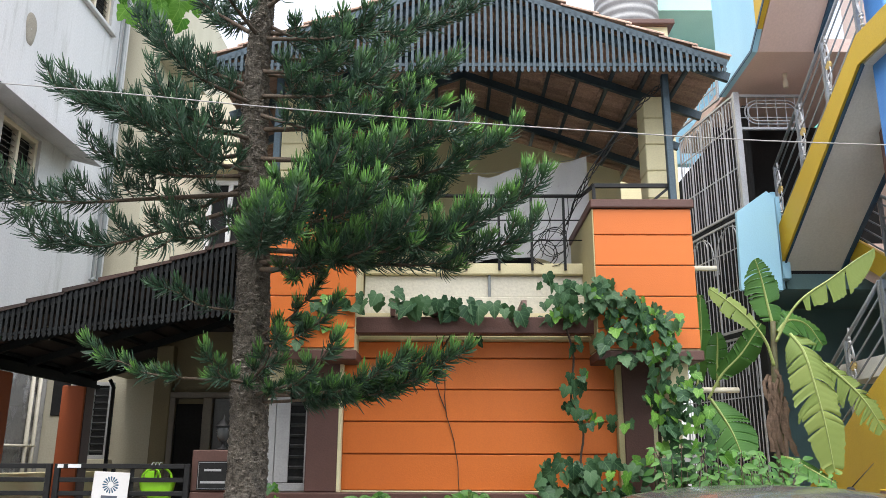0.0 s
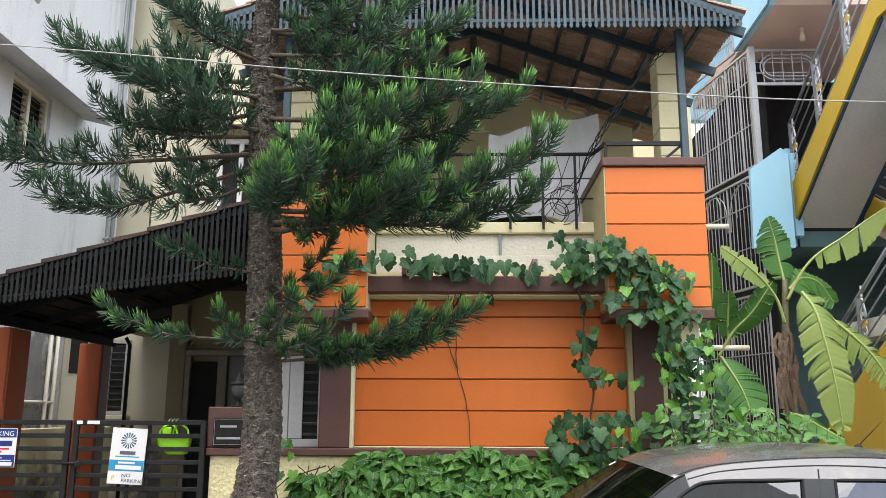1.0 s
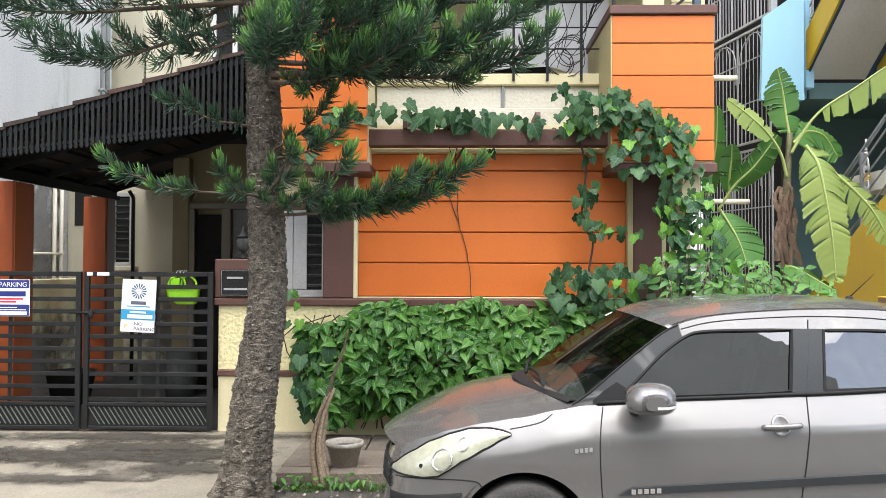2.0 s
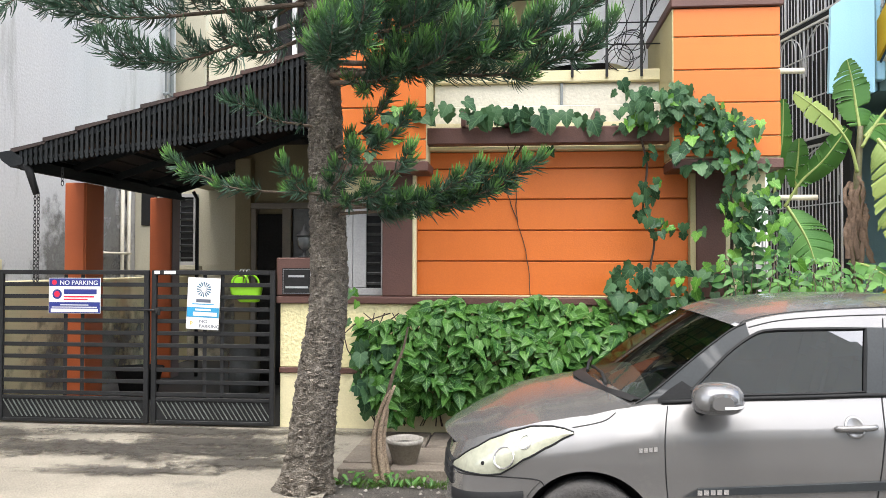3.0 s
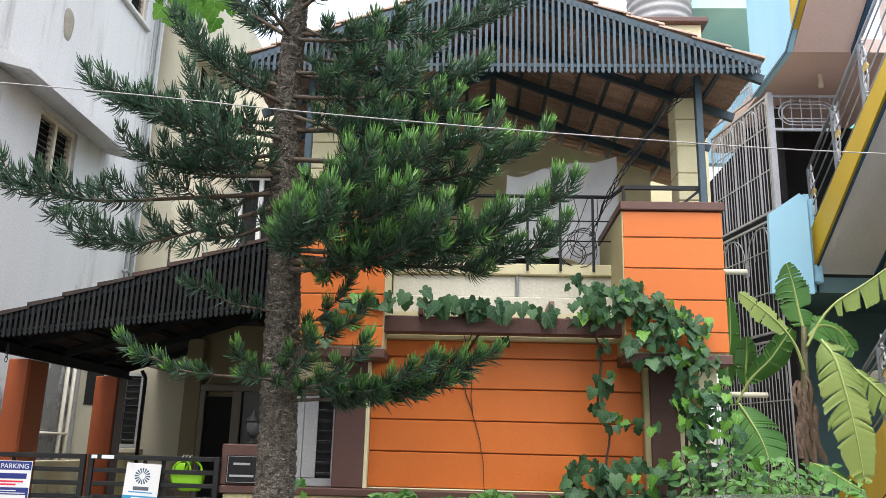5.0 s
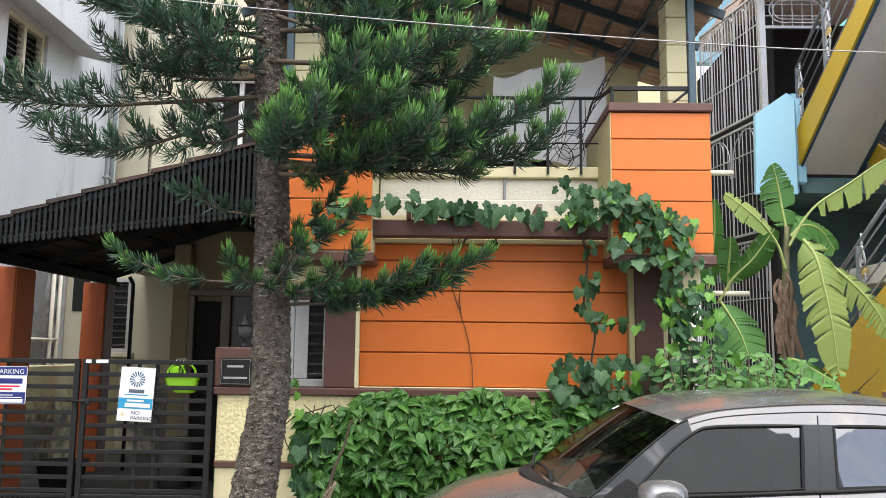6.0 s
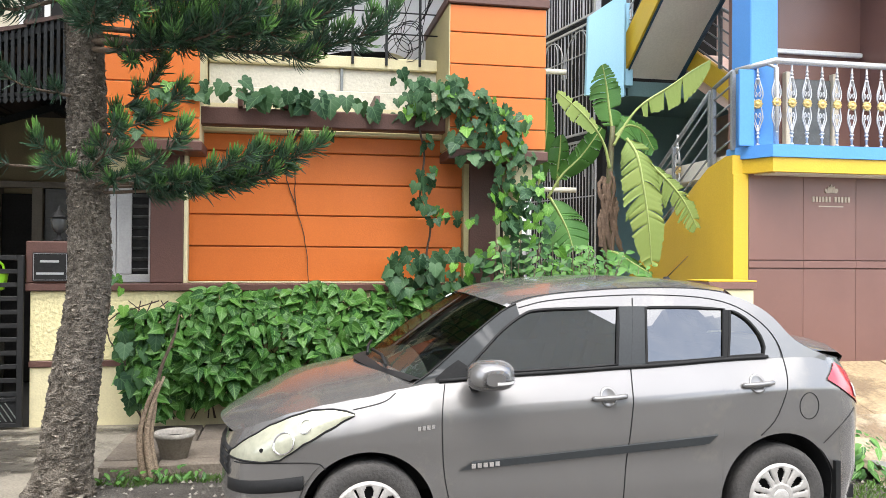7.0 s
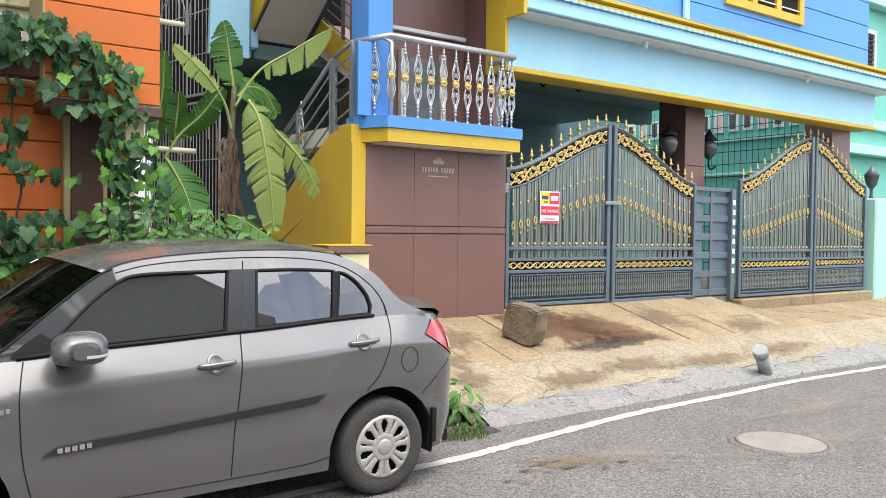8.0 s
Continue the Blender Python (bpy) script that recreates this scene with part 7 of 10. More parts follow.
def cabin_half(s, z):
    """Half the cabin's breadth: it goes on from the shoulder and leans in more towards the roof."""
    top = lerp_table(TOP, s)
    d = max(0.0, z - top)
    return half_width(s) * side_factor(top, top) - 0.27 * d - 0.18 * d * d


# cabin sides with window openings
def fill_ring(outer, inners, side, inset=0.0):
    """Fills a flat outline with holes in (s, z), then lays it on the leaning cabin side."""
    b = bmesh.new()
    for loop in (outer, *inners):
        vs = [b.verts.new((s, 0, z)) for s, z in loop]
        for i in range(len(vs)):
            b.edges.new((vs[i], vs[(i + 1) % len(vs)]))
    bmesh.ops.triangle_fill(b, use_beauty=True, use_dissolve=False, edges=list(b.edges))
    bmesh.ops.recalc_face_normals(b, faces=list(b.faces))
    for v in b.verts:
        s, z = v.co.x, v.co.z
        v.co = Vector(car_point(s, side * (cabin_half(s, z) - inset), z))
    return b


def dense(loop, n=6, closed=True):
    out = []
    m = len(loop)
    for i in range(m if closed else m - 1):
        a, b = loop[i], loop[(i + 1) % m]
        for k in range(n):
            t = k / n
            out.append((a[0] + (b[0] - a[0]) * t, a[1] + (b[1] - a[1]) * t))
    return out


def curve2(pts, n):
    return [(p.x, p.z) for p in smooth_line([(s, 0, z) for s, z in pts], n)]


roofline = curve2([(0.99, 0.985), (1.11, 1.06), (1.28, 1.195), (1.45, 1.325), (1.59, 1.414), (1.77, 1.466), (2.05, 1.496), (2.40, 1.514), (2.78, 1.508), (3.017, 1.462), (3.20, 1.366), (3.33, 1.225), (3.44, 1.155), (3.56, 1.112)], 44)
beltline = [(3.56, 1.085), (3.0, 1.085), (2.3, 1.048), (1.7, 1.02), (1.0, 0.965)]
CABIN = roofline + dense(beltline, 5, False) + [beltline[-1]]
W_FRONT = curve2([(1.315, 1.075), (1.41, 1.165), (1.53, 1.278), (1.665, 1.368), (1.76, 1.392), (1.95, 1.400), (2.241, 1.405)], 18) + [(2.225, 1.3), (2.192, 1.085)] + dense([(2.190, 1.080), (1.315, 1.045)], 6, False)[1:]
W_REAR = curve2([(2.372, 1.09), (2.39, 1.25), (2.412, 1.404)], 5) + curve2([(2.44, 1.405), (2.68, 1.405), (2.905, 1.393)], 6) + [(2.88, 1.25), (2.855, 1.117)] + dense([(2.853, 1.113), (2.372, 1.086)], 4, False)[1:-1]
W_QUARTER = [(2.885, 1.118), (2.915, 1.25)] + curve2([(2.942, 1.385), (2.995, 1.365), (3.06, 1.315), (3.115, 1.235), (3.13, 1.17)], 9) + [(3.118, 1.128)]
for side in (-1, 1):
    join(body, fill_ring(CABIN, [W_FRONT, W_REAR, W_QUARTER], side))
# roof skin, lofted from one cant rail to the other
EDGE = smooth_line([(s, 0, z) for s, z in roofline if 1.55 <= s <= 2.95], 24)


def roof_point(i, v):
    e, c = EDGE[i], ROOF[i]
    k = 1 - abs(v) ** (2.4 + 1.6 * i / 23)
    return (e.x + (c.x - e.x) * k, v * cabin_half(e.x, e.z), e.z + (c.z - e.z) * k)


grid(body, [[car_point(*roof_point(i, -1 + 2 * k / 24)) for k in range(25)] for i in range(24)])
# C pillars and tail of the cabin
for side in (-1, 1):
    a = [(EDGE[23].x, EDGE[23].z)] + [(s, z) for s, z in roofline if s > EDGE[23].x + 0.005]
    top = roof_point(23, 0.92)
    rows = []
    for i, (s, z) in enumerate(a):
        t = i / (len(a) - 1)
        inner = (top[0] + (3.52 - top[0]) * t, side * (top[1] + (0.62 - top[1]) * t), top[2] + (1.145 - top[2]) * t)
        outer = (s, side * cabin_half(s, z), z)
        rows.append([car_point(*(outer[j] + (inner[j] - outer[j]) * f for j in range(3))) for f in (0, 0.5, 1)])
    grid(body, rows)
body_ob = part("body", body, CAR_PAINT, car)
me = body_ob.data
tmp = bmesh.new()
tmp.from_mesh(me)
bmesh.ops.remove_doubles(tmp, verts=list(tmp.verts), dist=0.00002)
bmesh.ops.recalc_face_normals(tmp, faces=list(tmp.faces))
tmp.to_mesh(me)
tmp.free()

# windscreen, pillars, rear screen
SCREEN_BASE = [(1.06 - 0.24 * (1 - abs(v) ** 1.8), v * 0.735, 1.012 + 0.045 * (1 - abs(v) ** 1.5)) for v in (-1 + 2 * k / 16 for k in range(17))]
SCREEN_TOP = [tuple(c - d for c, d in zip(roof_point(0, -1 + 2 * k / 16), (0, 0, 0.004))) for k in range(17)]
bm = bmesh.new()
rows = []
for i in range(9):
    t = i / 8
    bulge = 0.03 * math.sin(math.pi * t)
    rows.append([car_point(a[0] + (b[0] - a[0]) * t - bulge * 0.6, a[1] + (b[1] - a[1]) * t, a[2] + (b[2] - a[2]) * t + bulge * 0.6) for a, b in zip(SCREEN_BASE, SCREEN_TOP)])
grid(bm, rows)
ws = part("windscreen", bm, SCREEN_GLASS, car, "dusty windscreen with a small sticker")
ws.visible_shadow = False
bm = bmesh.new()
rows = []
for t in (0.90, 0.96):
    bulge = 0.018 * math.sin(math.pi * t) + 0.004
    rows.append([car_point(*(a + (b - a) * t + d for a, b, d in zip(SCREEN_BASE[k], SCREEN_TOP[k], (-bulge, 0, bulge)))) for k in (9, 10)])
grid(bm, rows)
part("sticker", bm, WHITE, ws)
for side in (-1, 1):
    bm = bmesh.new()
    rows = []
    lo = [(s, z) for s, z in roofline if s < 1.62]
    for i in range(12):
        t = i / 11
        a = lo[int(t * (len(lo) - 1))]
        e = (SCREEN_BASE[0][0] + (SCREEN_TOP[0][0] - SCREEN_BASE[0][0]) * t, abs(SCREEN_BASE[0][1]) + (abs(SCREEN_TOP[0][1]) - abs(SCREEN_BASE[0][1])) * t, SCREEN_BASE[0][2] + (SCREEN_TOP[0][2] - SCREEN_BASE[0][2]) * t)
        o = (a[0], cabin_half(*a), a[1])
        rows.append([car_point(o[0] + (e[0] - o[0]) * f, side * (o[1] + (e[1] - o[1]) * f + 0.006 * math.sin(math.pi * f)), o[2] + (e[2] - o[2]) * f + 0.006 * math.sin(math.pi * f)) for f in (0, 0.33, 0.66, 1)])
    grid(bm, rows)
    part("screen_pillar", bm, CAR_PAINT, car)
for side in (-1, 1):
    bm = bmesh.new()
    rows = []
    for k in range(16):
        f = 0.03 + 0.30 * k / 15
        o = roofline[int(f * 43)]
        w = min(W_FRONT[:18], key=lambda q: (q[0] - o[0]) ** 2 + (q[1] - o[1]) ** 2)
        rows.append([car_point(o[0] + (w[0] - o[0]) * g, side * (cabin_half(o[0] + (w[0] - o[0]) * g, o[1] + (w[1] - o[1]) * g) + 0.003), o[1] + (w[1] - o[1]) * g) for g in (0.0, 0.5, 1.0)])
    grid(bm, rows)
    part("pillar_cover", bm, CAR_TRIM, car, "black pillar cover")
    bm = bmesh.new()
    tube(bm, [car_point(a, side * (cabin_half(a, z) + 0.004), z) for a, z in roofline[1:15]], 0.006, 5)
    part("pillar_seal", bm, CAR_BLACK, car)
bm = bmesh.new()
rows = []
for i in range(7):
    t = i / 6
    row = []
    for vv in (-1 + 2 * k / 12 for k in range(13)):
        a, b = roof_point(23, vv * 0.92), (3.52, vv * 0.62, 1.145 + 0.025 * (1 - vv * vv))
        row.append(car_point(*(a[j] + (b[j] - a[j]) * t for j in range(3))))
    rows.append(row)
grid(bm, rows)
part("rear_screen", bm, CAR_GLASS, car, "dark rear screen").visible_shadow = False

# side glass, trims and pillars
for side in (-1, 1):
    for name, loop in (("door_glass", W_FRONT), ("rear_door_glass", W_REAR), ("quarter_glass", W_QUARTER)):
        g = part(name, fill_ring(loop, [], side, 0.008), CAR_GLASS, car, "tinted side glass")
        g.visible_shadow = False
        bm = bmesh.new()
        pts = [car_point(s, side * (cabin_half(s, z) + 0.001), z) for s, z in loop]
        tube(bm, pts + [pts[0]], 0.010, 5, False)
        part("window_seal", bm, CAR_BLACK, g)
    bm = bmesh.new()
    rows = [[car_point(s, side * (cabin_half(s, z) + 0.004), z) for s in (a, (a + b) / 2, b)] for z, a, b in ((1.07, 2.19, 2.368), (1.15, 2.20, 2.378), (1.25, 2.215, 2.391), (1.35, 2.232, 2.405), (1.412, 2.243, 2.414))]
    grid(bm, rows)
    part("door_pillar", bm, CAR_TRIM, car, "black door pillar")
    bm = bmesh.new()
    grid(bm, [[car_point(s0 + d, side * (cabin_half(s0 + d, z) + 0.005), z) for d in (-0.014, 0.0, 0.014)] for s0, z in ((2.869, 1.112), (2.897, 1.25), (2.924, 1.388))])
    part("quarter_pillar", bm, CAR_BLACK, car, "black glass divider")
    bm = bmesh.new()
    rows = [[car_point(s, side * (cabin_half(s, z) + 0.005), z) for z in (lerp_table(TOP, s) + 0.008, z1)] for s, z1 in ((1.14, 1.03), (1.20, 1.08), (1.27, 1.125), (1.34, 1.08), (1.39, 1.055))]
    grid(bm, rows)
    part("mirror_corner", bm, CAR_BLACK, car, "black corner panel behind the mirror")
    bm = bmesh.new()
    tube(bm, [car_point(s, side * (cabin_half(s, lerp_table(TOP, s) + dz) + 0.007), lerp_table(TOP, s) + dz) for s, dz in [(1.16 + 0.09 * k, 0.012) for k in range(23)]], 0.011, 6)
    part("waist_trim", bm, CAR_BLACK, car)


def on_side(s, z, out=0.003, side=-1):
    if z > lerp_table(TOP, s):
        return Vector(car_point(s, side * (cabin_half(s, z) + out), z))
    p = Vector(body_point(s, half_width(s), z, side))
    p.y += side * out
    return p


# shut lines
for side in (-1, 1):
    lines = [
        [(1.19, 0.995), (1.172, 0.90), (1.162, 0.78), (1.18, 0.52), (1.229, 0.285)],
        [(2.338, 1.458), (2.305, 1.25), (2.272, 1.06), (2.245, 0.8), (2.215, 0.5), (2.205, 0.285)],
        [(1.64, 1.405), (1.80, 1.442), (2.05, 1.465), (2.40, 1.478), (2.77, 1.462), (2.99, 1.408), (3.15, 1.30), (3.23, 1.18), (3.245, 1.06), (3.225, 0.945), (3.15, 0.77), (3.05, 0.67)],
        [(1.229, 0.287), (1.8, 0.272), (2.6, 0.275), (2.82, 0.30)],
        [(0.69, 0.872), (0.80, 0.895), (0.87, 0.918), (0.92, 0.955)],
        [(0.06, 0.565), (0.20, 0.585), (0.36, 0.598), (0.50, 0.596), (0.545, 0.565)],
    ]
    for ln in lines:
        bm = bmesh.new()
        pts = [on_side(p.x, p.z, 0.0005, side) for p in smooth_line([(s, 0, z) for s, z in ln], 40)]
        tube(bm, pts, 0.0035, 5, False)
        part("shut_line", bm, CAR_BLACK, car)
    bm = bmesh.new()
    pts = [on_side(p.x, p.z, 0.0005, side) for p in smooth_line([(3.49, 0, 0.60), (3.62, 0, 0.70), (3.76, 0, 0.79)], 10)]
    tube(bm, pts, 0.0035, 5, False)
    part("shut_line", bm, CAR_BLACK, car)
    # moulding strip
    bm = bmesh.new()
    rows = []
    for k in range(40):
        u = k / 39
        low, high = 0.537 + 0.095 * u, 0.580 + 0.108 * u
        # the front end is cut to a point below, the rear end slants forward
        rows.append([on_side(1.255 + 1.515 * u + (0.075 * f if k < 2 else 0) * (1 - k / 2) + (0.06 * (f - 1) if k > 37 else 0), low + f * (high - low), o, side) for f, o in ((0.0, 0.0), (0.08, 0.012), (0.92, 0.012), (1.0, 0.0))])
    grid(bm, rows, False)
    strip = part("side_moulding", bm, CAR_TRIM, car, "dark grey side moulding")
    for k in range(5):
        p = on_side(1.325 + k * 0.033, 0.565 + 0.002 * k, 0.016, side)
        part("badge_bar", box_bm(p.x, p.x + 0.024, p.y - 0.002, p.y + 0.002, p.z - 0.013, p.z + 0.013), CHROME, strip)
    for k in range(4):
        p = on_side(1.03 + k * 0.025, 0.775 + 0.003 * k, 0.004, side)
        part("badge_bar", box_bm(p.x, p.x + 0.018, p.y - 0.002, p.y + 0.002, p.z - 0.012, p.z + 0.012), CHROME, car)
    # door handles in dished recesses
    for s, z in ((2.115, 0.915), (3.035, 0.968)):
        h = thing_part = part("door_handle", bmesh.new(), CAR_PAINT, car, "painted door handle")
        bm = bmesh.new()
        pts = [on_side(s + d, z + 0.006 * d / 0.1, o, side) for d, o in ((-0.095, 0.004), (-0.08, 0.022), (0, 0.032), (0.08, 0.022), (0.095, 0.004))]
        tube(bm, smooth_line(pts, 14), 0.015, 8, True, 1.0)
        bm.to_mesh(h.data)
        for vtx in h.data.vertices:
            vtx.co -= origin(car)
        bm.free()
        bm = bmesh.new()
        rows = [[on_side(s - 0.005 + 0.048 * f * math.cos(a), z + 0.053 * f * math.sin(a), o, side) for a in (2 * math.pi * k / 24 for k in range(24))] for f, o in ((1.04, 0.0), (1.0, 0.009), (0.8, 0.005), (0.5, 0.002), (0.05, 0.001))]
        grid(bm, rows, True, True)
        part("recess", bm, CAR_PAINT, h, "dished recess")
    # fuel lid
    if side == -1:
        bm = bmesh.new()
        c = (3.375, 0.83)
        tube(bm, [on_side(c[0] + 0.068 * math.cos(a), c[1] + 0.078 * math.sin(a), 0.0005, side) for a in (2 * math.pi * k / 24 for k in range(25))], 0.003, 5, False)
        part("fuel_lid", bm, CAR_BLACK, car)
    # mirror
    bm = bmesh.new()
    rows = []
    for k in range(13):
        t = k / 12
        r = math.sin(math.pi * (0.06 + 0.88 * t)) ** 0.55
        rows.append([car_point(1.385 + 0.13 * math.copysign(abs(math.cos(a)) ** 0.75, math.cos(a)) * r + 0.02, side * (0.83 + 0.25 * t), 1.055 + (0.095 if math.sin(a) > 0 else 0.072) * r * (abs(math.sin(a)) ** 0.7) * math.copysign(1, math.sin(a))) for a in (2 * math.pi * i / 16 for i in range(16))])
    vs = grid(bm, rows, True, True)
    bm.faces.new(vs[0])
    bm.faces.new(vs[-1][::-1])
    mir = part("door_mirror", bm, CAR_PAINT, car, "silver-grey door mirror")
    bm = bmesh.new()
    tube(bm, [car_point(1.36, side * 0.78, 0.985), car_point(1.36, side * 0.87, 1.0)], [0.04, 0.03], 8)
    part("mirror_stalk", bm, CAR_BLACK, mir)
    bm = bmesh.new()
    def shell(ds):
        return 0.83 + 0.25 * (1 - math.asin(min(0.999, abs(ds) / 0.13) ** 1.818) / math.pi - 0.06) / 0.88
    rows = [[car_point(1.405 + ds, side * (shell(max(0.05, ds)) + 0.004 - 0.05 * dz), 1.040 + dz) for ds in (0.005, 0.03, 0.06, 0.085, 0.105, 0.12)] for dz in (-0.007, 0.007)]
    grid(bm, rows)
    part("mirror_lamp", bm, LAMP_CLEAR, mir, "clear repeater lens")
    # headlamp: leaf shape wrapped round the corner
    HL_TOP = [(0.02, 0.652), (0.10, 0.742), (0.20, 0.810), (0.31, 0.848), (0.43, 0.868), (0.55, 0.874), (0.64, 0.866), (0.70, 0.85)]
    HL_LOW = [(0.02, 0.628), (0.12, 0.622), (0.22, 0.616), (0.30, 0.624), (0.35, 0.655), (0.42, 0.705), (0.55, 0.775), (0.64, 0.822), (0.70, 0.845)]
    bm = bmesh.new()
    rows = []
    for i in range(25):
        s = 0.02 + 0.675 * i / 24
        dip = 0.05 * max(0.0, 1 - s / 0.42)
        hi, lo = lerp_table(HL_TOP, s) - dip, lerp_table(HL_LOW, s) - dip
        rows.append([on_side(s, lo + f * (hi - lo), 0.004 + 0.012 * math.sin(math.pi * f), side) for f in (0, 0.15, 0.4, 0.6, 0.85, 1)])
    grid(bm, rows)
    hl = part("headlamp", bm, LAMP_PALE, car, "yellowed wraparound headlamp")
    bm = bmesh.new()
    rim = [r[-1] for r in rows] + [r[0] for r in rows[::-1]]
    tube(bm, rim + [rim[0]], 0.0055, 5, False)
    part("lamp_seal", bm, CAR_BLACK, hl)
    for s, z, r in ((0.30, 0.70, 0.055), (0.40, 0.79, 0.035)):
        bm = bmesh.new()
        tube(bm, [on_side(s + r * math.cos(a), z + r * math.sin(a), 0.016, side) for a in (2 * math.pi * k / 18 for k in range(19))], 0.005, 5, False)
        part("reflector_ring", bm, CHROME, hl)
    bm = bmesh.new()
    c = on_side(0.19, 0.655, 0.016, side)
    lathe(bm, [(0.011, -0.004), (0.011, 0.004)], c, 10, "y")
    part("bulb", bm, CAR_BLACK, hl)
    # tail lamp
    bm = bmesh.new()
    rows = []
    for i in range(13):
        t = i / 12
        s = 3.545 + 0.335 * t
        z0 = 0.975 - 0.20 * t ** 1.05
        z1 = 0.985 + 0.085 * min(1, t / 0.42) - 0.10 * max(0, t - 0.42) / 0.58
        rows.append([on_side(s, z0 + (z1 - z0) * f, 0.010, side) for f in (0, 0.33, 0.66, 1)])
    grid(bm, rows)
    tl = part("tail_lamp", bm, TAIL_RED, car, "red tail lamp with a clear patch")
    bm = bmesh.new()
    rows = [[on_side(3.77 + 0.09 * f, z - 0.03 * f, 0.016, side) for f in (0, 0.25, 0.5, 0.75, 1)] for z in (0.865, 0.89, 0.92, 0.945)]
    grid(bm, rows)
    part("reverse_lens", bm, LAMP_CLEAR, tl)
    # bumper strips
    bm = bmesh.new()
    rows = []
    for i in range(16):
        s = 0.02 + 0.41 * i / 15
        up = 0.06 * i / 15
        rows.append([on_side(s, z + up, o, side) for z, o in ((0.395, 0.0), (0.405, 0.014), (0.455 + 0.1 * up, 0.014), (0.465 + 0.1 * up, 0.0))])
    grid(bm, rows)
    part("bumper_strip", bm, CAR_BLACK, car, "black front bumper strip")
    bm = bmesh.new()
    rows = []
    for i in range(10):
        s = 0.03 + 0.20 * i / 9
        rows.append([on_side(s, z, 0.006, side) for z in (0.23, 0.29, 0.345)])
    grid(bm, rows)
    part("fog_lamp_panel", bm, CAR_TRIM, car)
    bm = bmesh.new()
    box(bm, CX + 3.57, CX + 3.60, CY + side * 0.74 - 0.07, CY + side * 0.74 + 0.07, 0.20, 0.42)
    part("mud_flap", bm, CAR_BLACK, car)

# nose: grille and valance
bm = bmesh.new()
for z in (0.50, 0.535, 0.57, 0.605):
    tube(bm, [body_point(s, w * f, z, f2) for s, w, f, f2 in ((0.03, 0.50, 1, -1), (-0.022, 0.28, 1, -1), (-0.04, 0.0, 1, 1), (-0.022, 0.28, 1, 1), (0.03, 0.50, 1, 1))], 0.019, 6)
part("grille", bm, CAR_BLACK, car, "black slatted grille")
# cowl with wipers
bm = bmesh.new()
rows = []
for a in SCREEN_BASE:
    rows.append([car_point(a[0] - 0.075 + 0.03 * abs(a[1]), a[1], a[2] - 0.002), car_point(a[0] - 0.04, a[1], a[2] + 0.008), car_point(a[0] + 0.012, a[1], a[2] + 0.010)])
grid(bm, rows)
cowl = part("cowl", bm, CAR_BLACK, car, "black scuttle panel")
for y0, y1 in ((-0.55, 0.05), (0.02, 0.55)):
    bm = bmesh.new()
    tube(bm, [car_point(0.84 + 0.18 * y0 * y0, y0, 1.075), car_point(0.87 + 0.1 * y0 * y0, (y0 + y1) / 2, 1.10), car_point(0.87 + 0.15 * y1 * y1, y1, 1.10)], 0.010, 6)
    part("wiper", bm, CAR_BLACK, cowl)
# antenna
bm = bmesh.new()
lathe(bm, [(0.035, 1.465), (0.02, 1.495), (0.01, 1.50)], (CX + 2.87, CY, 0), 10)
tube(bm, [(CX + 2.87, CY, 1.49), (CX + 3.03, CY, 1.64)], [0.004, 0.002], 6)
part("aerial", bm, CAR_BLACK, car)
# lip on the boot lid
bm = bmesh.new()
rows = []
for s_, z_ in ((3.36, 1.10), (3.50, 1.165), (3.68, 1.175), (3.80, 1.165), (3.835, 1.14), (3.81, 1.095)):
    rows.append([car_point(s_ - 0.07 * abs(w_) ** 2.5, w_ * 0.60, z_ - 0.05 * abs(w_) ** 3) for w_ in (-1, -0.9, -0.7, -0.35, 0, 0.35, 0.7, 0.9, 1)])
grid(bm, rows)
part("boot_lip", bm, CAR_PAINT, car, "raised lip of the boot lid")
# drip mouldings
for side in (-1, 1):
    bm = bmesh.new()
    tube(bm, [car_point(*roof_point(i, side * 0.975)) for i in range(1, 24)], 0.004, 5)
    part("roof_gutter", bm, CAR_BLACK, car)

# inside and underside
inside = bmesh.new()
box(inside, CX + 0.3, CX + 3.8, CY - 0.66, CY + 0.66, 0.15, 0.23)
part("floor_pan", inside, CAR_BLACK, car)
bm = bmesh.new()
soft_box(bm, CX + 0.95, CX + 1.42, CY - 0.66, CY + 0.66, 0.60, 0.92, 0.05, 2)
part("dashboard", bm, CAR_BLACK, car)
bm = bmesh.new()
c = Vector((CX + 1.62, CY + 0.34, 0.92))
tube(bm, [c + Vector((0.06 * math.sin(a), 0.18 * math.cos(a), 0.17 * math.sin(a))) for a in (2 * math.pi * k / 24 for k in range(25))], 0.014, 6, False)
tube(bm, [c + Vector((0, -0.17, 0)), c + Vector((-0.02, 0, -0.03)), c + Vector((0, 0.17, 0))], 0.018, 6)
part("steering_wheel", bm, CAR_BLACK, car)
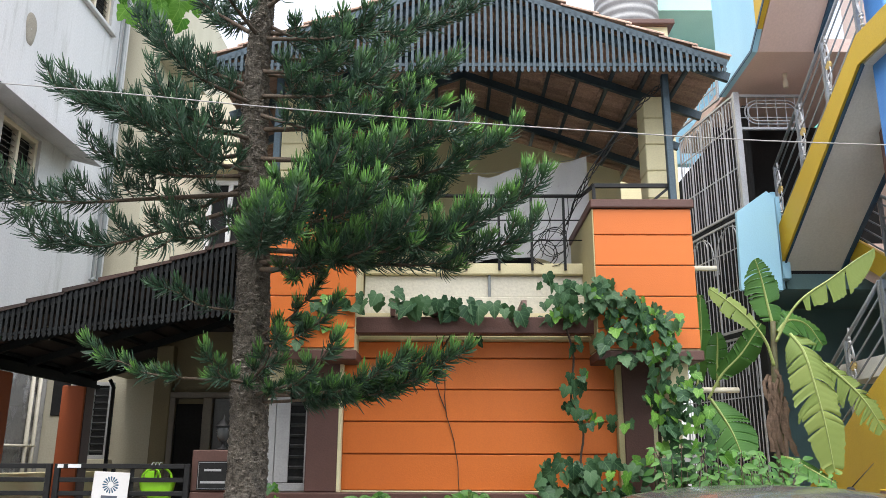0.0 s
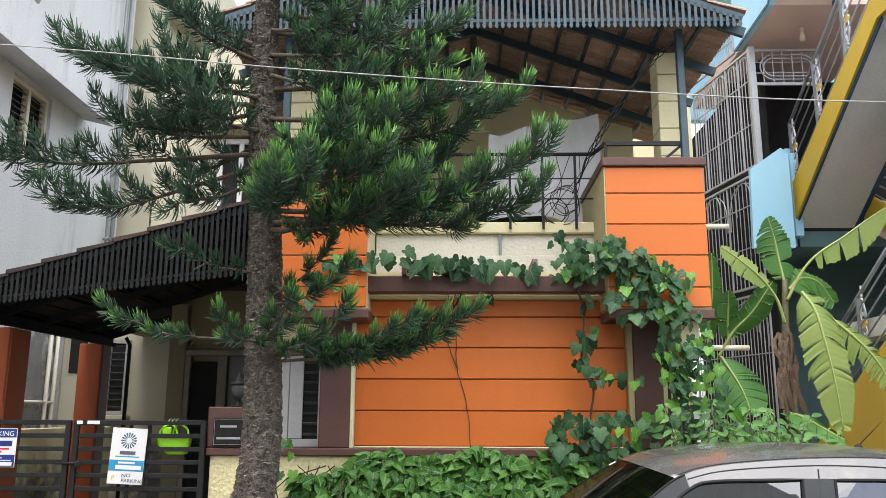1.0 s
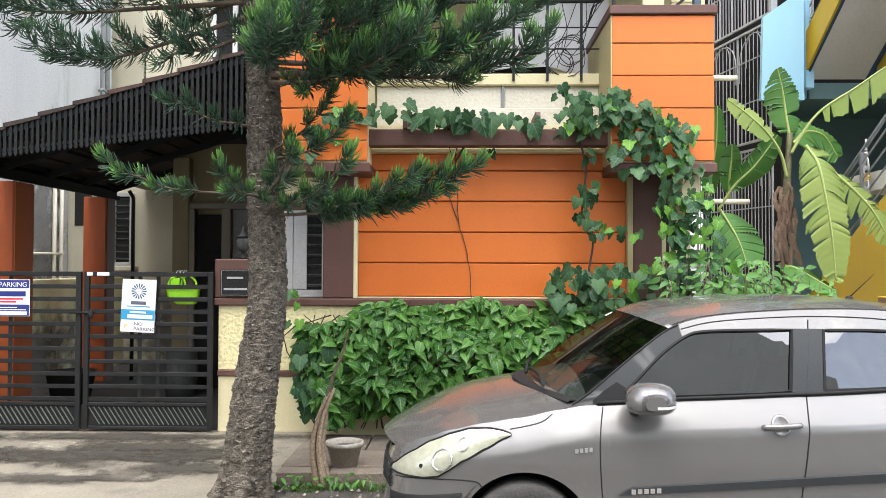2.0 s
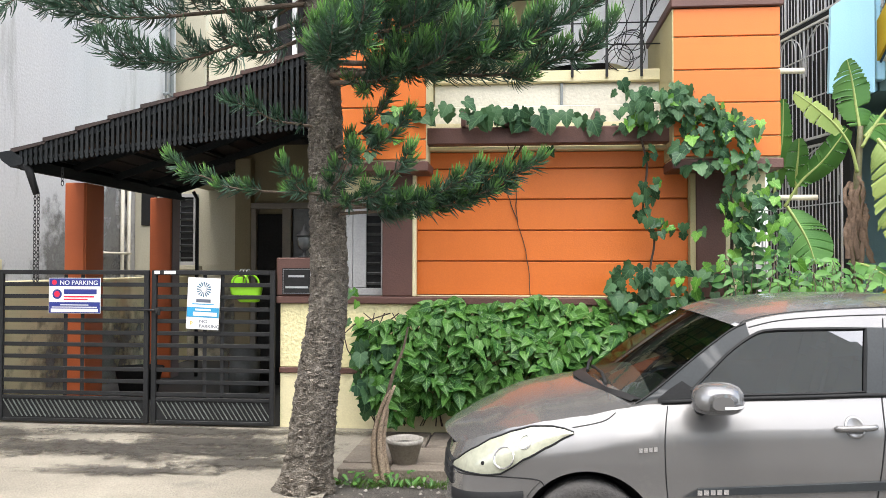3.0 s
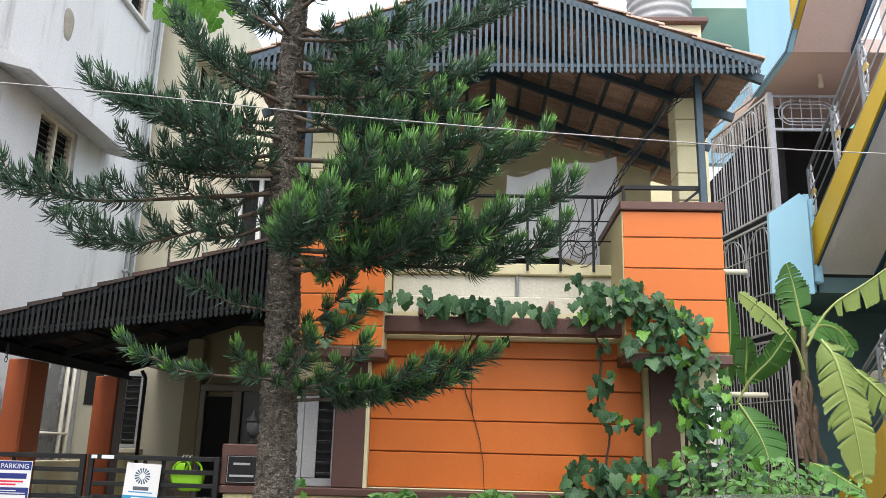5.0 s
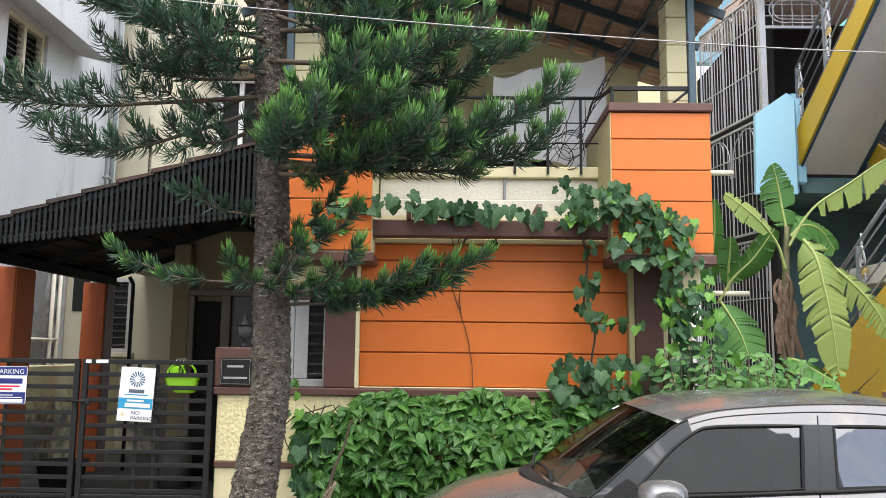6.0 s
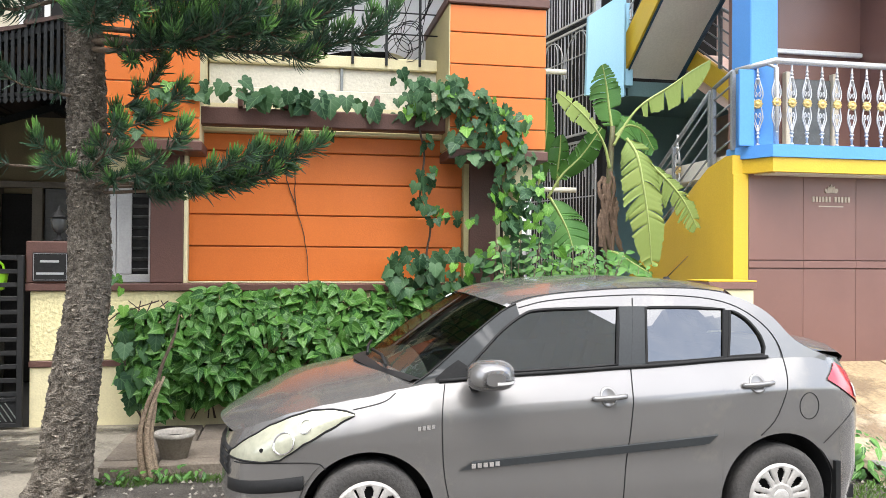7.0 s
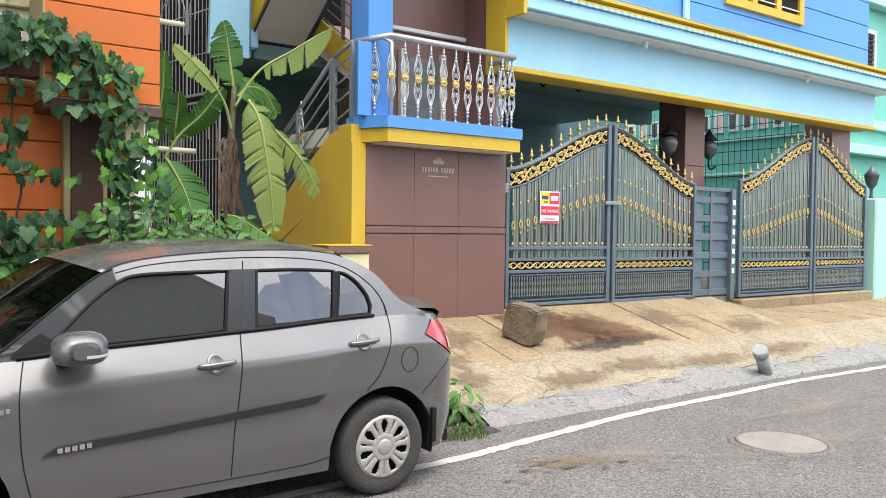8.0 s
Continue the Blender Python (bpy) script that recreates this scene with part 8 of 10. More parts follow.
for s, y in ((1.95, -0.36), (1.95, 0.36)):
    st = part("seat", soft_bm(CX + s - 0.28, CX + s + 0.28, CY + y - 0.25, CY + y + 0.25, 0.35, 0.58, 0.06), SEAT, car)
    bm = bmesh.new()
    soft_box(bm, -0.07, 0.07, -0.24, 0.24, 0.0, 0.62, 0.06, 2)
    soft_box(bm, -0.05, 0.05, -0.13, 0.13, 0.64, 0.82, 0.04, 2)
    bmesh.ops.rotate(bm, verts=list(bm.verts), cent=(0, 0, 0), matrix=Matrix.Rotation(radians(16), 3, "Y"))
    bmesh.ops.translate(bm, verts=list(bm.verts), vec=(CX + s + 0.26, CY + y, 0.52))
    part("seat_back", bm, SEAT, st)
part("rear_seat", soft_bm(CX + 2.85, CX + 3.1, CY - 0.6, CY + 0.6, 0.4, 1.05, 0.07), SEAT, car)
part("arch_liner", box_bm(CX + 0.3, CX + 3.75, CY - 0.58, CY + 0.58, 0.30, 0.60), CAR_BLACK, car)


# wheels
def wheel(s, side):
    cx, cy, WR_ = CX + s, CY + side * 0.735, WR + GZ
    w = part("wheel", bmesh.new(), TYRE, car, "worn tyre with a silver wheel cover")
    bm = bmesh.new()
    prof = [(0.19, -0.085), (0.215, -0.095), (0.262, -0.098), (0.288, -0.088), (0.300, -0.06), (0.302, 0.0), (0.300, 0.06), (0.288, 0.088), (0.262, 0.098), (0.215, 0.095), (0.19, 0.085)]
    n = 40
    rings = []
    for r, h in prof:
        rings.append([bm.verts.new((cx + r * math.cos(2 * math.pi * k / n), cy + h, WR_ + r * math.sin(2 * math.pi * k / n))) for k in range(n)])
    for a, b in zip(rings, rings[1:]):
        for k in range(n):
            f = bm.faces.new((a[k], b[k], b[(k + 1) % n], a[(k + 1) % n]))
            f.smooth = True
    bmesh.ops.translate(bm, verts=list(bm.verts), vec=-origin(car))
    bm.to_mesh(w.data)
    bm.free()
    o = side * 0.088
    bm = bmesh.new()
    lathe(bm, [(0.195, side * 0.05), (0.19, side * 0.02), (0.03, side * 0.02)], (cx, cy, WR_), 32, "y")
    part("rim_disc", bm, CAR_BLACK, w)
    # cover with seven windows and seven slots through it
    bm = bmesh.new()
    n, radii = 160, [0.045 + 0.153 * i / 30 for i in range(31)]

    def hole(r, a):
        d = abs((a - math.pi / 2 + math.pi / 7) % (2 * math.pi / 7) - math.pi / 7)
        e = math.pi / 7 - d
        window_ = 0.088 < r < 0.170 and d * r < 0.024 - 0.33 * max(0, 0.135 - r) and not (r > 0.162 and d * r > 0.018)
        slot_ = 0.085 < r < 0.172 and e * r < 0.0045 * min(1, (r - 0.08) / 0.06)
        return window_ or slot_

    def height(r, a):
        d = abs((a - math.pi / 2 + math.pi / 7) % (2 * math.pi / 7) - math.pi / 7)
        e = math.pi / 7 - d
        h = 0.100 + 0.004 * math.sin(math.pi * min(1, r / 0.2))
        if r > 0.182:
            h -= 0.012 * (r - 0.182) / 0.016
        elif 0.08 < r:
            h -= 0.006 * math.exp(-(e * r / 0.012) ** 2) + 0.004 * math.exp(-(d * r / 0.03) ** 2)
        return h
    cover = []
    for r in radii:
        cover.append([bm.verts.new((cx + r * math.cos(a), cy + side * height(r, a), WR_ + r * math.sin(a))) for a in (2 * math.pi * (k + 0.5) / n for k in range(n))])
    for i in range(30):
        for k in range(n):
            if not hole((radii[i] + radii[i + 1]) / 2, 2 * math.pi * (k + 1) / n):
                f = bm.faces.new((cover[i][k], cover[i][(k + 1) % n], cover[i + 1][(k + 1) % n], cover[i + 1][k]))
                f.smooth = True
    for q in [q for q in bm.verts if not q.link_faces]:
        bm.verts.remove(q)
    edge = [q for q in bm.edges if len(q.link_faces) == 1]
    lip = bmesh.ops.extrude_edge_only(bm, edges=edge)
    bmesh.ops.translate(bm, verts=[q for q in lip["geom"] if isinstance(q, bmesh.types.BMVert)], vec=(0, -side * 0.014, 0))
    part("wheel_cover", bm, HUB, w, "silver wheel cover with seven double spokes")
    bm = bmesh.new()
    lathe(bm, [(0.05, side * 0.085), (0.05, side * 0.103), (0.04, side * 0.108), (0.012, side * 0.109)], (cx, cy, WR_), 20, "y")
    part("hub_cap", bm, HUB, w)
    bm = bmesh.new()
    rows = [[(cx + r * math.cos(a), CY + side * yy, WR_ + r * math.sin(a)) for a in (math.pi * k / 20 - 0.25 + 0.0 for k in range(23))] for r, yy in ((0.384, 0.81), (0.384, 0.55), (0.20, 0.52))]
    grid(bm, rows)
    part("wheel_arch", bm, CAR_BLACK, car)


for s in (HUB_F, HUB_R):
    for side in (-1, 1):
        wheel(s, side)

# ---- conifer at the roadside ----
BARK = mat("flaky_grey_bark", (0.36, 0.318, 0.258), (0.085, 0.07, 0.055), rough=0.95, scale=24, spread=0.45, fine=90, fine_amount=0.35, bump=0.9, bump_size=0.010, stain=(0.40, 0.36, 0.30), stain_scale=14, stain_at=0.58, cracks=0.9, crack_scale=26, island=0.3)
TWIG = mat("brown_twig_bark", (0.13, 0.095, 0.065), (0.08, 0.06, 0.045), rough=0.9, scale=10, fine=60, fine_amount=0.25, bump=0.4)


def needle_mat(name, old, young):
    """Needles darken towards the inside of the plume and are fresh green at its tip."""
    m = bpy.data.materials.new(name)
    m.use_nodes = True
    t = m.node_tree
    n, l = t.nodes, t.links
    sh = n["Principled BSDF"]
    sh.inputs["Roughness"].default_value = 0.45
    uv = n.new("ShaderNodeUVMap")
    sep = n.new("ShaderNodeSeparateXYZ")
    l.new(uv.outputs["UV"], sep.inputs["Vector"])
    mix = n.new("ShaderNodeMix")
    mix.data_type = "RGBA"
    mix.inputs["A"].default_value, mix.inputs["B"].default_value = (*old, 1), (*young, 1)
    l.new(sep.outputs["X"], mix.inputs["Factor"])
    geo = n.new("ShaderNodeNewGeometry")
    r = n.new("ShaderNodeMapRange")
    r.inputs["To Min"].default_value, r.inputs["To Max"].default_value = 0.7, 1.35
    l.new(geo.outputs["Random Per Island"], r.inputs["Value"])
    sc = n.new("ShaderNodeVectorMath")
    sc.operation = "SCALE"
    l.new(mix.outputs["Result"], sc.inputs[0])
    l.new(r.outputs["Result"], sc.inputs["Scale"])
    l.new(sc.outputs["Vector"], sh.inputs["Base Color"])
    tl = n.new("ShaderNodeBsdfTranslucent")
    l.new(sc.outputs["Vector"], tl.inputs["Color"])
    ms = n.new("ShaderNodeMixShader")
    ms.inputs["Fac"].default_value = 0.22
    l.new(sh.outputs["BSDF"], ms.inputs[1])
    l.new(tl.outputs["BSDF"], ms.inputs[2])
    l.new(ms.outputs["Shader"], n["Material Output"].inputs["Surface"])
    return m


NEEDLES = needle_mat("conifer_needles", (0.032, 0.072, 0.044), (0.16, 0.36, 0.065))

tree = thing("conifer_tree", (-1.6, 6.02, -0.06), "tall roadside conifer with a leaning flaky trunk and bristly plumes", "tree")
TRUNK = smooth_line([(-1.66, 6.06, -0.10), (-1.59, 6.03, 0.06), (-1.50, 6.0, 0.8), (-1.42, 6.0, 1.43), (-1.44, 6.0, 2.2), (-1.46, 6.0, 2.95), (-1.52, 6.0, 3.86), (-1.54, 6.0, 4.74), (-1.52, 6.0, 5.5), (-1.5, 6.0, 7.2)], 460)


def trunk_r(z):
    return 0.176 - 0.031 * min(max(z, 0), 1.4) - 0.011 * min(max(0, z - 1.4), 1.6) - 0.016 * max(0, z - 3) + 0.06 * math.exp(-max(0, z + 0.07) / 0.10)


bm = bmesh.new()
rows = []
for i, p in enumerate(TRUNK):
    z = p.z
    r = trunk_r(z)
    row = []
    for k in range(72):
        a = 2 * math.pi * k / 72
        q = Vector((math.cos(a) * 3.4, math.sin(a) * 3.4, z * 5.5))
        flake = noise.noise(q * 2.1) * 0.5 + abs(noise.noise(q * Vector((3.3, 3.3, 5.0)).length * 0.35)) * 0.7 + noise.noise(Vector((q.x * 3, q.y * 3, z * 24))) * 0.7
        d = r + 0.024 * flake + 0.012 * noise.noise(Vector((q.x * 4.5, q.y * 4.5, z * 34))) + 0.010 * noise.noise(Vector((q.x * 8, q.y * 8, z * 60))) + (0.03 * math.cos(5 * a + 1) * math.exp(-max(0, z) / 0.1))
        row.append((p.x + d * math.cos(a), p.y + d * math.sin(a), z))
    rows.append(row)
grid(bm, rows, True, True)
trunk = part("trunk", bm, BARK, tree, "leaning grey-brown trunk with flaky bark")
rt = random.Random(11)
fv, ff = [], []
for k in range(5200):
    i = rt.randrange(8, 450)
    p = TRUNK[i]
    z = p.z + rt.uniform(-0.02, 0.02)
    r = trunk_r(z)
    a = rt.uniform(0, 2 * math.pi)
    o = Vector((math.cos(a), math.sin(a), 0))
    t = Vector((-math.sin(a), math.cos(a), 0))
    c = p + o * (r + 0.004)
    c.z = z
    w, h, out = rt.uniform(0.012, 0.045), rt.uniform(0.006, 0.022), rt.uniform(0.004, 0.017)
    b = len(fv)
    fv += [c - t * w, c + t * w, c + o * out + Vector((0, 0, rt.choice((-1, 1)) * h)) + t * rt.uniform(-w, w), c - o * 0.01 - Vector((0, 0, h * 0.7))]
    ff += [(b, b + 1, b + 2), (b + 1, b + 3, b + 2), (b + 3, b, b + 2)]
fl = new("bark_relief", raw_mesh("bark_relief", [v - origin(tree) for v in fv], ff, BARK))
fl.parent = trunk
fl.location = (0, 0, 0)
tagged(fl, kind="stuff")

npr = np.random.RandomState(5)


def plume(axis, needles_per_m, length, fresh, droop, open_=1.0):
    """Needles round a curved axis: arrays of vertices, faces and tip values. They sweep forward, hook upward, and hang shaggily below where droop is large."""
    pts = np.array([tuple(p) for p in axis])
    seg = np.diff(pts, axis=0)
    total = np.linalg.norm(seg, axis=1).sum()
    n = int(total * needles_per_m)
    s = np.sort(0.12 + 0.88 * npr.rand(n) ** 0.8)
    f = s * (len(pts) - 1)
    i = np.minimum(f.astype(int), len(pts) - 2)
    base = pts[i] + seg[i] * (f - i)[:, None]
    d = seg[i] / (np.linalg.norm(seg[i], axis=1, keepdims=True) + 1e-9)
    r = npr.normal(size=(n, 3))
    r -= d * (r * d).sum(1, keepdims=True)
    r /= np.linalg.norm(r, axis=1, keepdims=True) + 1e-9
    lean = (open_ - 0.28 * open_ * s ** 1.5 + npr.uniform(-0.25, 0.25, n))
    a = d * np.cos(lean)[:, None] + r * np.sin(lean)[:, None]
    below = (a[:, 2] < 0.1) * (1 - s)
    b = a * 0.8 + d * 0.45
    b[:, 2] += 0.18 + 0.3 * droop - droop * 1.3 * below
    b /= np.linalg.norm(b, axis=1, keepdims=True)
    c = b * 0.8 + d * 0.35
    c[:, 2] += 0.22 + 0.9 * droop - droop * 2.6 * below
    c /= np.linalg.norm(c, axis=1, keepdims=True)
    ln = (length * npr.uniform(0.7, 1.15, n) * (1 - 0.16 * s) * (1 + 0.5 * droop * below))[:, None]
    side = np.cross(a, npr.normal(size=(n, 3)))
    side /= np.linalg.norm(side, axis=1, keepdims=True) + 1e-9
    w = 0.0048
    p1 = base + a * ln * 0.36
    p2 = p1 + b * ln * 0.36
    p3 = p2 + c * ln * 0.36
    v = np.stack([base - side * w * 0.8, base + side * w * 0.8, p1 + side * w, p1 - side * w, p2 + side * w * 0.95, p2 - side * w * 0.95, p3 + side * w * 0.35, p3 - side * w * 0.35], 1).reshape(-1, 3)
    k = 8 * np.arange(n)
    faces = [(q, q + 1, q + 2, q + 3) for q in k.tolist()] + [(q + 3, q + 2, q + 4, q + 5) for q in k.tolist()] + [(q + 5, q + 4, q + 6, q + 7) for q in k.tolist()]
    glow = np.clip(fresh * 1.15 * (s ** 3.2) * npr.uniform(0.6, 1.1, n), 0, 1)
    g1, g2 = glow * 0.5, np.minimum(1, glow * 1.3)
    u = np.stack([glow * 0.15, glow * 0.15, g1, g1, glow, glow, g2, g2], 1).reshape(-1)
    return v, faces, u


def trunk_at(z):
    return min(TRUNK, key=lambda p: abs(p.z - z))


def limb(z, tip, thick, fresh, droop=0.1, plumes=1.0, bare=0.25, rise=1.0, full=1.0, cord=0.11, open_=1.0, many=430, upward=0.68):
    """A limb from the trunk to its tip, with plumes that rise from both its sides."""
    a = Vector(trunk_at(z))
    b = Vector(tip)
    run = b - a
    sag = 0.07 * run.length
    line = smooth_line([a, a + run * 0.35 + Vector((0, 0, -sag * 0.6)), a + run * 0.7 + Vector((0, 0, -sag)), b], 22)
    bm = bmesh.new()
    tube(bm, line, [thick * (1 - 0.8 * k / 21) for k in range(22)], 7)
    lb = part("limb", bm, TWIG, tree, "bare brown limb")
    vs, fs, us, count = [], [], [], 0
    level = run.cross(Vector((0, 0, 1))).normalized()
    n = max(5, int(run.length * 7.5 * plumes))
    twigs = bmesh.new()
    for k in range(n + 1):
        t = bare + (1 - bare) * k / n
        p = line[min(21, int(t * 21))].lerp(line[min(21, int(t * 21) + 1)], t * 21 - int(t * 21))
        d = (line[min(21, int(t * 21) + 1)] - line[max(0, int(t * 21) - 1)]).normalized()
        sgn = 1 if k % 2 else -1
        out = rt.uniform(0.4, 1.1) * (1 - 0.5 * t)
        size = full * rt.uniform(0.20, 0.38) * (1.0 - 0.35 * abs(t - 0.55)) * min(1, 0.5 + run.length * 0.35)
        if k == n:
            out, size = 0, 0.28 * full
        up = rt.uniform(0.15, 0.75) if rt.random() < upward else rt.uniform(-0.7, 0.1)
        g = (d * 0.75 + level * sgn * out + Vector((0, 0, rise * up))).normalized()
        g2 = (g + Vector((0, 0, rise * (0.55 + 0.4 * up)))).normalized()
        ax = smooth_line([p, p + g * size * 0.55, p + g * size * 0.6 + g2 * size * 0.5], 8)
        tube(twigs, ax, [0.006, 0.006, 0.005, 0.005, 0.004, 0.004, 0.003, 0.003], 4, False)
        v, f, u = plume(ax, many, cord, fresh * (0.45 + 0.55 * t), droop, open_)
        vs.append(v)
        fs += [tuple(q + count for q in face) for face in f]
        us.append(u)
        count += len(v)
    if open_ > 1.1:
        # shaggy needles along the limb itself
        v, f, u = plume(line[7:], 260, cord, 0.05, droop, open_)
        vs.append(v)
        fs += [tuple(q + count for q in face) for face in f]
        us.append(u)
    o = np.array(tuple(origin(tree)))
    uv = np.concatenate(us)
    me = raw_mesh("needles", (np.concatenate(vs) - o).tolist(), fs, NEEDLES, False, np.stack([uv, uv], 1))
    nd = new("needles", me)
    nd.parent = lb
    tagged(nd, "dense bristly green needle plumes", kind="stuff")
    tagged(part("twigwork", twigs, TWIG, lb), kind="stuff")


LEFT = [(4.0, -2.35, 6.2, 4.05), (3.75, -2.2, 6.3, 3.62), (4.6, -1.95, 6.3, 4.75), (5.2, -1.95, 6.2, 5.25), (3.9, -2.62, 5.7, 3.86), (4.25, -2.86, 5.5, 4.30), (4.15, -2.53, 5.2, 4.10), (3.66, -3.52, 5.4, 3.58), (3.58, -2.84, 5.5, 3.12), (4.55, -2.42, 5.8, 4.96), (4.4, -2.02, 5.3, 4.52), (4.1, -1.90, 5.0, 4.02), (4.05, -2.2, 5.2, 3.95), (3.85, -1.74, 5.0, 3.70), (3.8, -2.25, 5.6, 3.75), (3.45, -1.92, 5.5, 3.17), (5.0, -2.2, 6.0, 5.52)]
RIGHT = [(3.10, 0.54, 5.0, 3.32), (3.16, 0.55, 5.4, 3.14), (3.78, 0.37, 5.2, 3.75), (3.95, 0.04, 5.0, 3.76), (4.2, -0.19, 5.5, 4.18), (3.49, -0.50, 4.9, 3.24), (3.58, -0.71, 4.8, 3.46), (3.3, -0.92, 4.7, 3.12), (3.2, -1.10, 4.7, 3.04), (3.72, -0.40, 5.0, 3.55), (3.05, -0.70, 5.2, 3.0), (3.2, 0.05, 5.2, 3.16), (3.4, -0.1, 5.5, 3.42), (3.6, -0.35, 6.3, 3.75), (3.1, -0.25, 4.9, 3.08)]
HIGH = [(5.0, -1.75, 5.2, 5.2), (5.5, -1.3, 5.3, 5.65), (4.69, -0.04, 5.8, 4.60), (5.05, 0.22, 5.8, 5.16), (4.84, -0.45, 6.4, 5.08), (5.26, -1.01, 5.5, 5.40), (5.36, -1.91, 5.8, 5.80), (5.47, -0.60, 5.5, 5.60), (5.15, -1.0, 5.9, 4.90), (4.59, -0.95, 6.4, 4.35), (4.34, -0.66, 5.3, 3.95), (4.49, -0.52, 5.2, 4.25), (5.0, -0.55, 5.3, 4.75), (5.5, 0.0, 6.0, 5.9), (5.6, -2.3, 6.2, 6.2), (4.7, -0.85, 5.4, 4.5), (6.0, -1.0, 5.2, 6.0)]
# bright tip green is weak on left limbs, full on right, middling up high
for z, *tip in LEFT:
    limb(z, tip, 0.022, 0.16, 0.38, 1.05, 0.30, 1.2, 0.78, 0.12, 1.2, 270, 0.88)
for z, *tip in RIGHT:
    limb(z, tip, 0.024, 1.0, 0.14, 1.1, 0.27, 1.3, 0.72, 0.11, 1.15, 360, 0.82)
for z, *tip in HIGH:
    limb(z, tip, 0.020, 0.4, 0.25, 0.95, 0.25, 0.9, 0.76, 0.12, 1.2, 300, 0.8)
LOW = [(2.20, -2.30, 5.5, 2.33, 0.55, 0.45), (2.05, 0.03, 5.3, 2.28, 2.0, 0.25), (2.12, -0.35, 5.2, 2.22, 1.8, 0.25), (2.10, -0.20, 5.4, 2.26, 1.8, 0.3), (2.50, -0.95, 5.6, 2.78, 1.0, 0.25), (2.46, -0.83, 5.5, 2.60, 1.0, 0.2), (2.70, -1.88, 5.5, 2.78, 0.9, 0.3), (2.2, -1.15, 5.4, 2.4, 0.9, 0.2), (2.18, -1.55, 5.4, 2.25, 0.9, 0.2), (2.1, -0.75, 5.1, 2.30, 1.1, 0.25)]
for i, (z, x, y, zt, many, bare) in enumerate(LOW):
    limb(z, (x, y, zt), 0.014, 0.9 if i != 6 else 0.1, 0.6, many * 0.75, bare, 0.40, 0.60, 0.10)

# ---- leaves of the climbers ----
HEDGE_LEAF = leaf_mat("arrowhead_leaf", (0.022, 0.088, 0.020), (0.085, 0.225, 0.036), (0.15, 0.30, 0.085), rough=0.40, ribs=30)
VINE_LEAF = leaf_mat("lobed_vine_leaf", (0.020, 0.064, 0.030), (0.062, 0.142, 0.056), (0.085, 0.165, 0.075), rough=0.55, ribs=20)
VINE_YOUNG = leaf_mat("young_vine_leaf", (0.06, 0.19, 0.025), (0.12, 0.28, 0.035), (0.18, 0.36, 0.07), rough=0.45, ribs=20)
SMALL_LEAF = leaf_mat("small_shrub_leaf", (0.030, 0.105, 0.026), (0.105, 0.25, 0.05), None, rough=0.42)
BANANA_LEAF = leaf_mat("banana_leaf", (0.055, 0.165, 0.035), (0.085, 0.21, 0.045), (0.13, 0.26, 0.07), rough=0.42, through_light=0.3, ribs=260)
BANANA_OLD = leaf_mat("yellowing_banana_leaf", (0.19, 0.28, 0.07), (0.26, 0.33, 0.09), (0.31, 0.37, 0.12), rough=0.5, through_light=0.3, ribs=260)
DRY = mat("dry_brown_leaf", (0.13, 0.085, 0.055), (0.07, 0.045, 0.03), rough=0.9, scale=8, fine=50, fine_amount=0.25)
BANANA_STEM = mat("banana_stem", (0.10, 0.12, 0.05), (0.09, 0.06, 0.035), rough=0.7, scale=5, fine=40, fine_amount=0.15)
BANANA_RIB = mat("pale_banana_midrib", (0.30, 0.36, 0.12), (0.24, 0.30, 0.09), rough=0.5, scale=6, fine=50, fine_amount=0.1)
VINE_STEM = mat("dark_vine_stem", (0.06, 0.040, 0.028), (0.04, 0.028, 0.02), rough=0.9)


def leaf_shape(kind):
    """Outline of a leaf on one side, base to tip: (along, half width)."""
    if kind == "arrow":
        return [(-0.02, 0.04), (-0.06, 0.14), (-0.01, 0.26), (0.14, 0.35), (0.32, 0.36), (0.52, 0.29), (0.72, 0.175), (0.89, 0.06), (1.0, 0.0)]
    if kind == "lobed":
        return [(-0.10, 0.08), (-0.19, 0.24), (-0.10, 0.46), (0.08, 0.47), (0.18, 0.42), (0.30, 0.56), (0.46, 0.45), (0.56, 0.30), (0.70, 0.29), (0.86, 0.15), (1.0, 0.0)]
    return [(0.0, 0.03), (0.12, 0.16), (0.32, 0.24), (0.55, 0.22), (0.8, 0.12), (1.0, 0.0)]


def leaf_arrays(kind, fold=0.25, curl=0.25):
    """One leaf of unit length in its own frame: y along, x across, z out of its face."""
    outline = leaf_shape(kind)
    v, uv, f = [], [], []
    for s, w in outline:
        z = -curl * max(0, s) ** 2
        v += [(-w, s, z + fold * w), (0, s if s > 0 or kind == "plain" else s * 0.0, z), (w, s, z + fold * w)]
        uv += [(-w * 2, s), (0, s), (w * 2, s)]
    for k in range(len(outline) - 1):
        b = 3 * k
        f += [(b, b + 1, b + 4, b + 3), (b + 1, b + 2, b + 5, b + 4)]
    return np.array(v), uv, f


def leaf_mesh(kind, material, fold, curl, name="leaf"):
    v, uv, f = leaf_arrays(kind, fold, curl)
    return raw_mesh(name, v.tolist(), f, material, True, uv)


def leaf_turn(face, hang, roll):
    """Turn of a leaf whose face looks along face and whose tip points along hang."""
    z = Vector(face).normalized()
    y = Vector(hang) - z * z.dot(Vector(hang))
    y.normalize()
    m = Matrix((y.cross(z), y, z)).transposed()
    return m @ Matrix.Rotation(roll, 3, "Z")


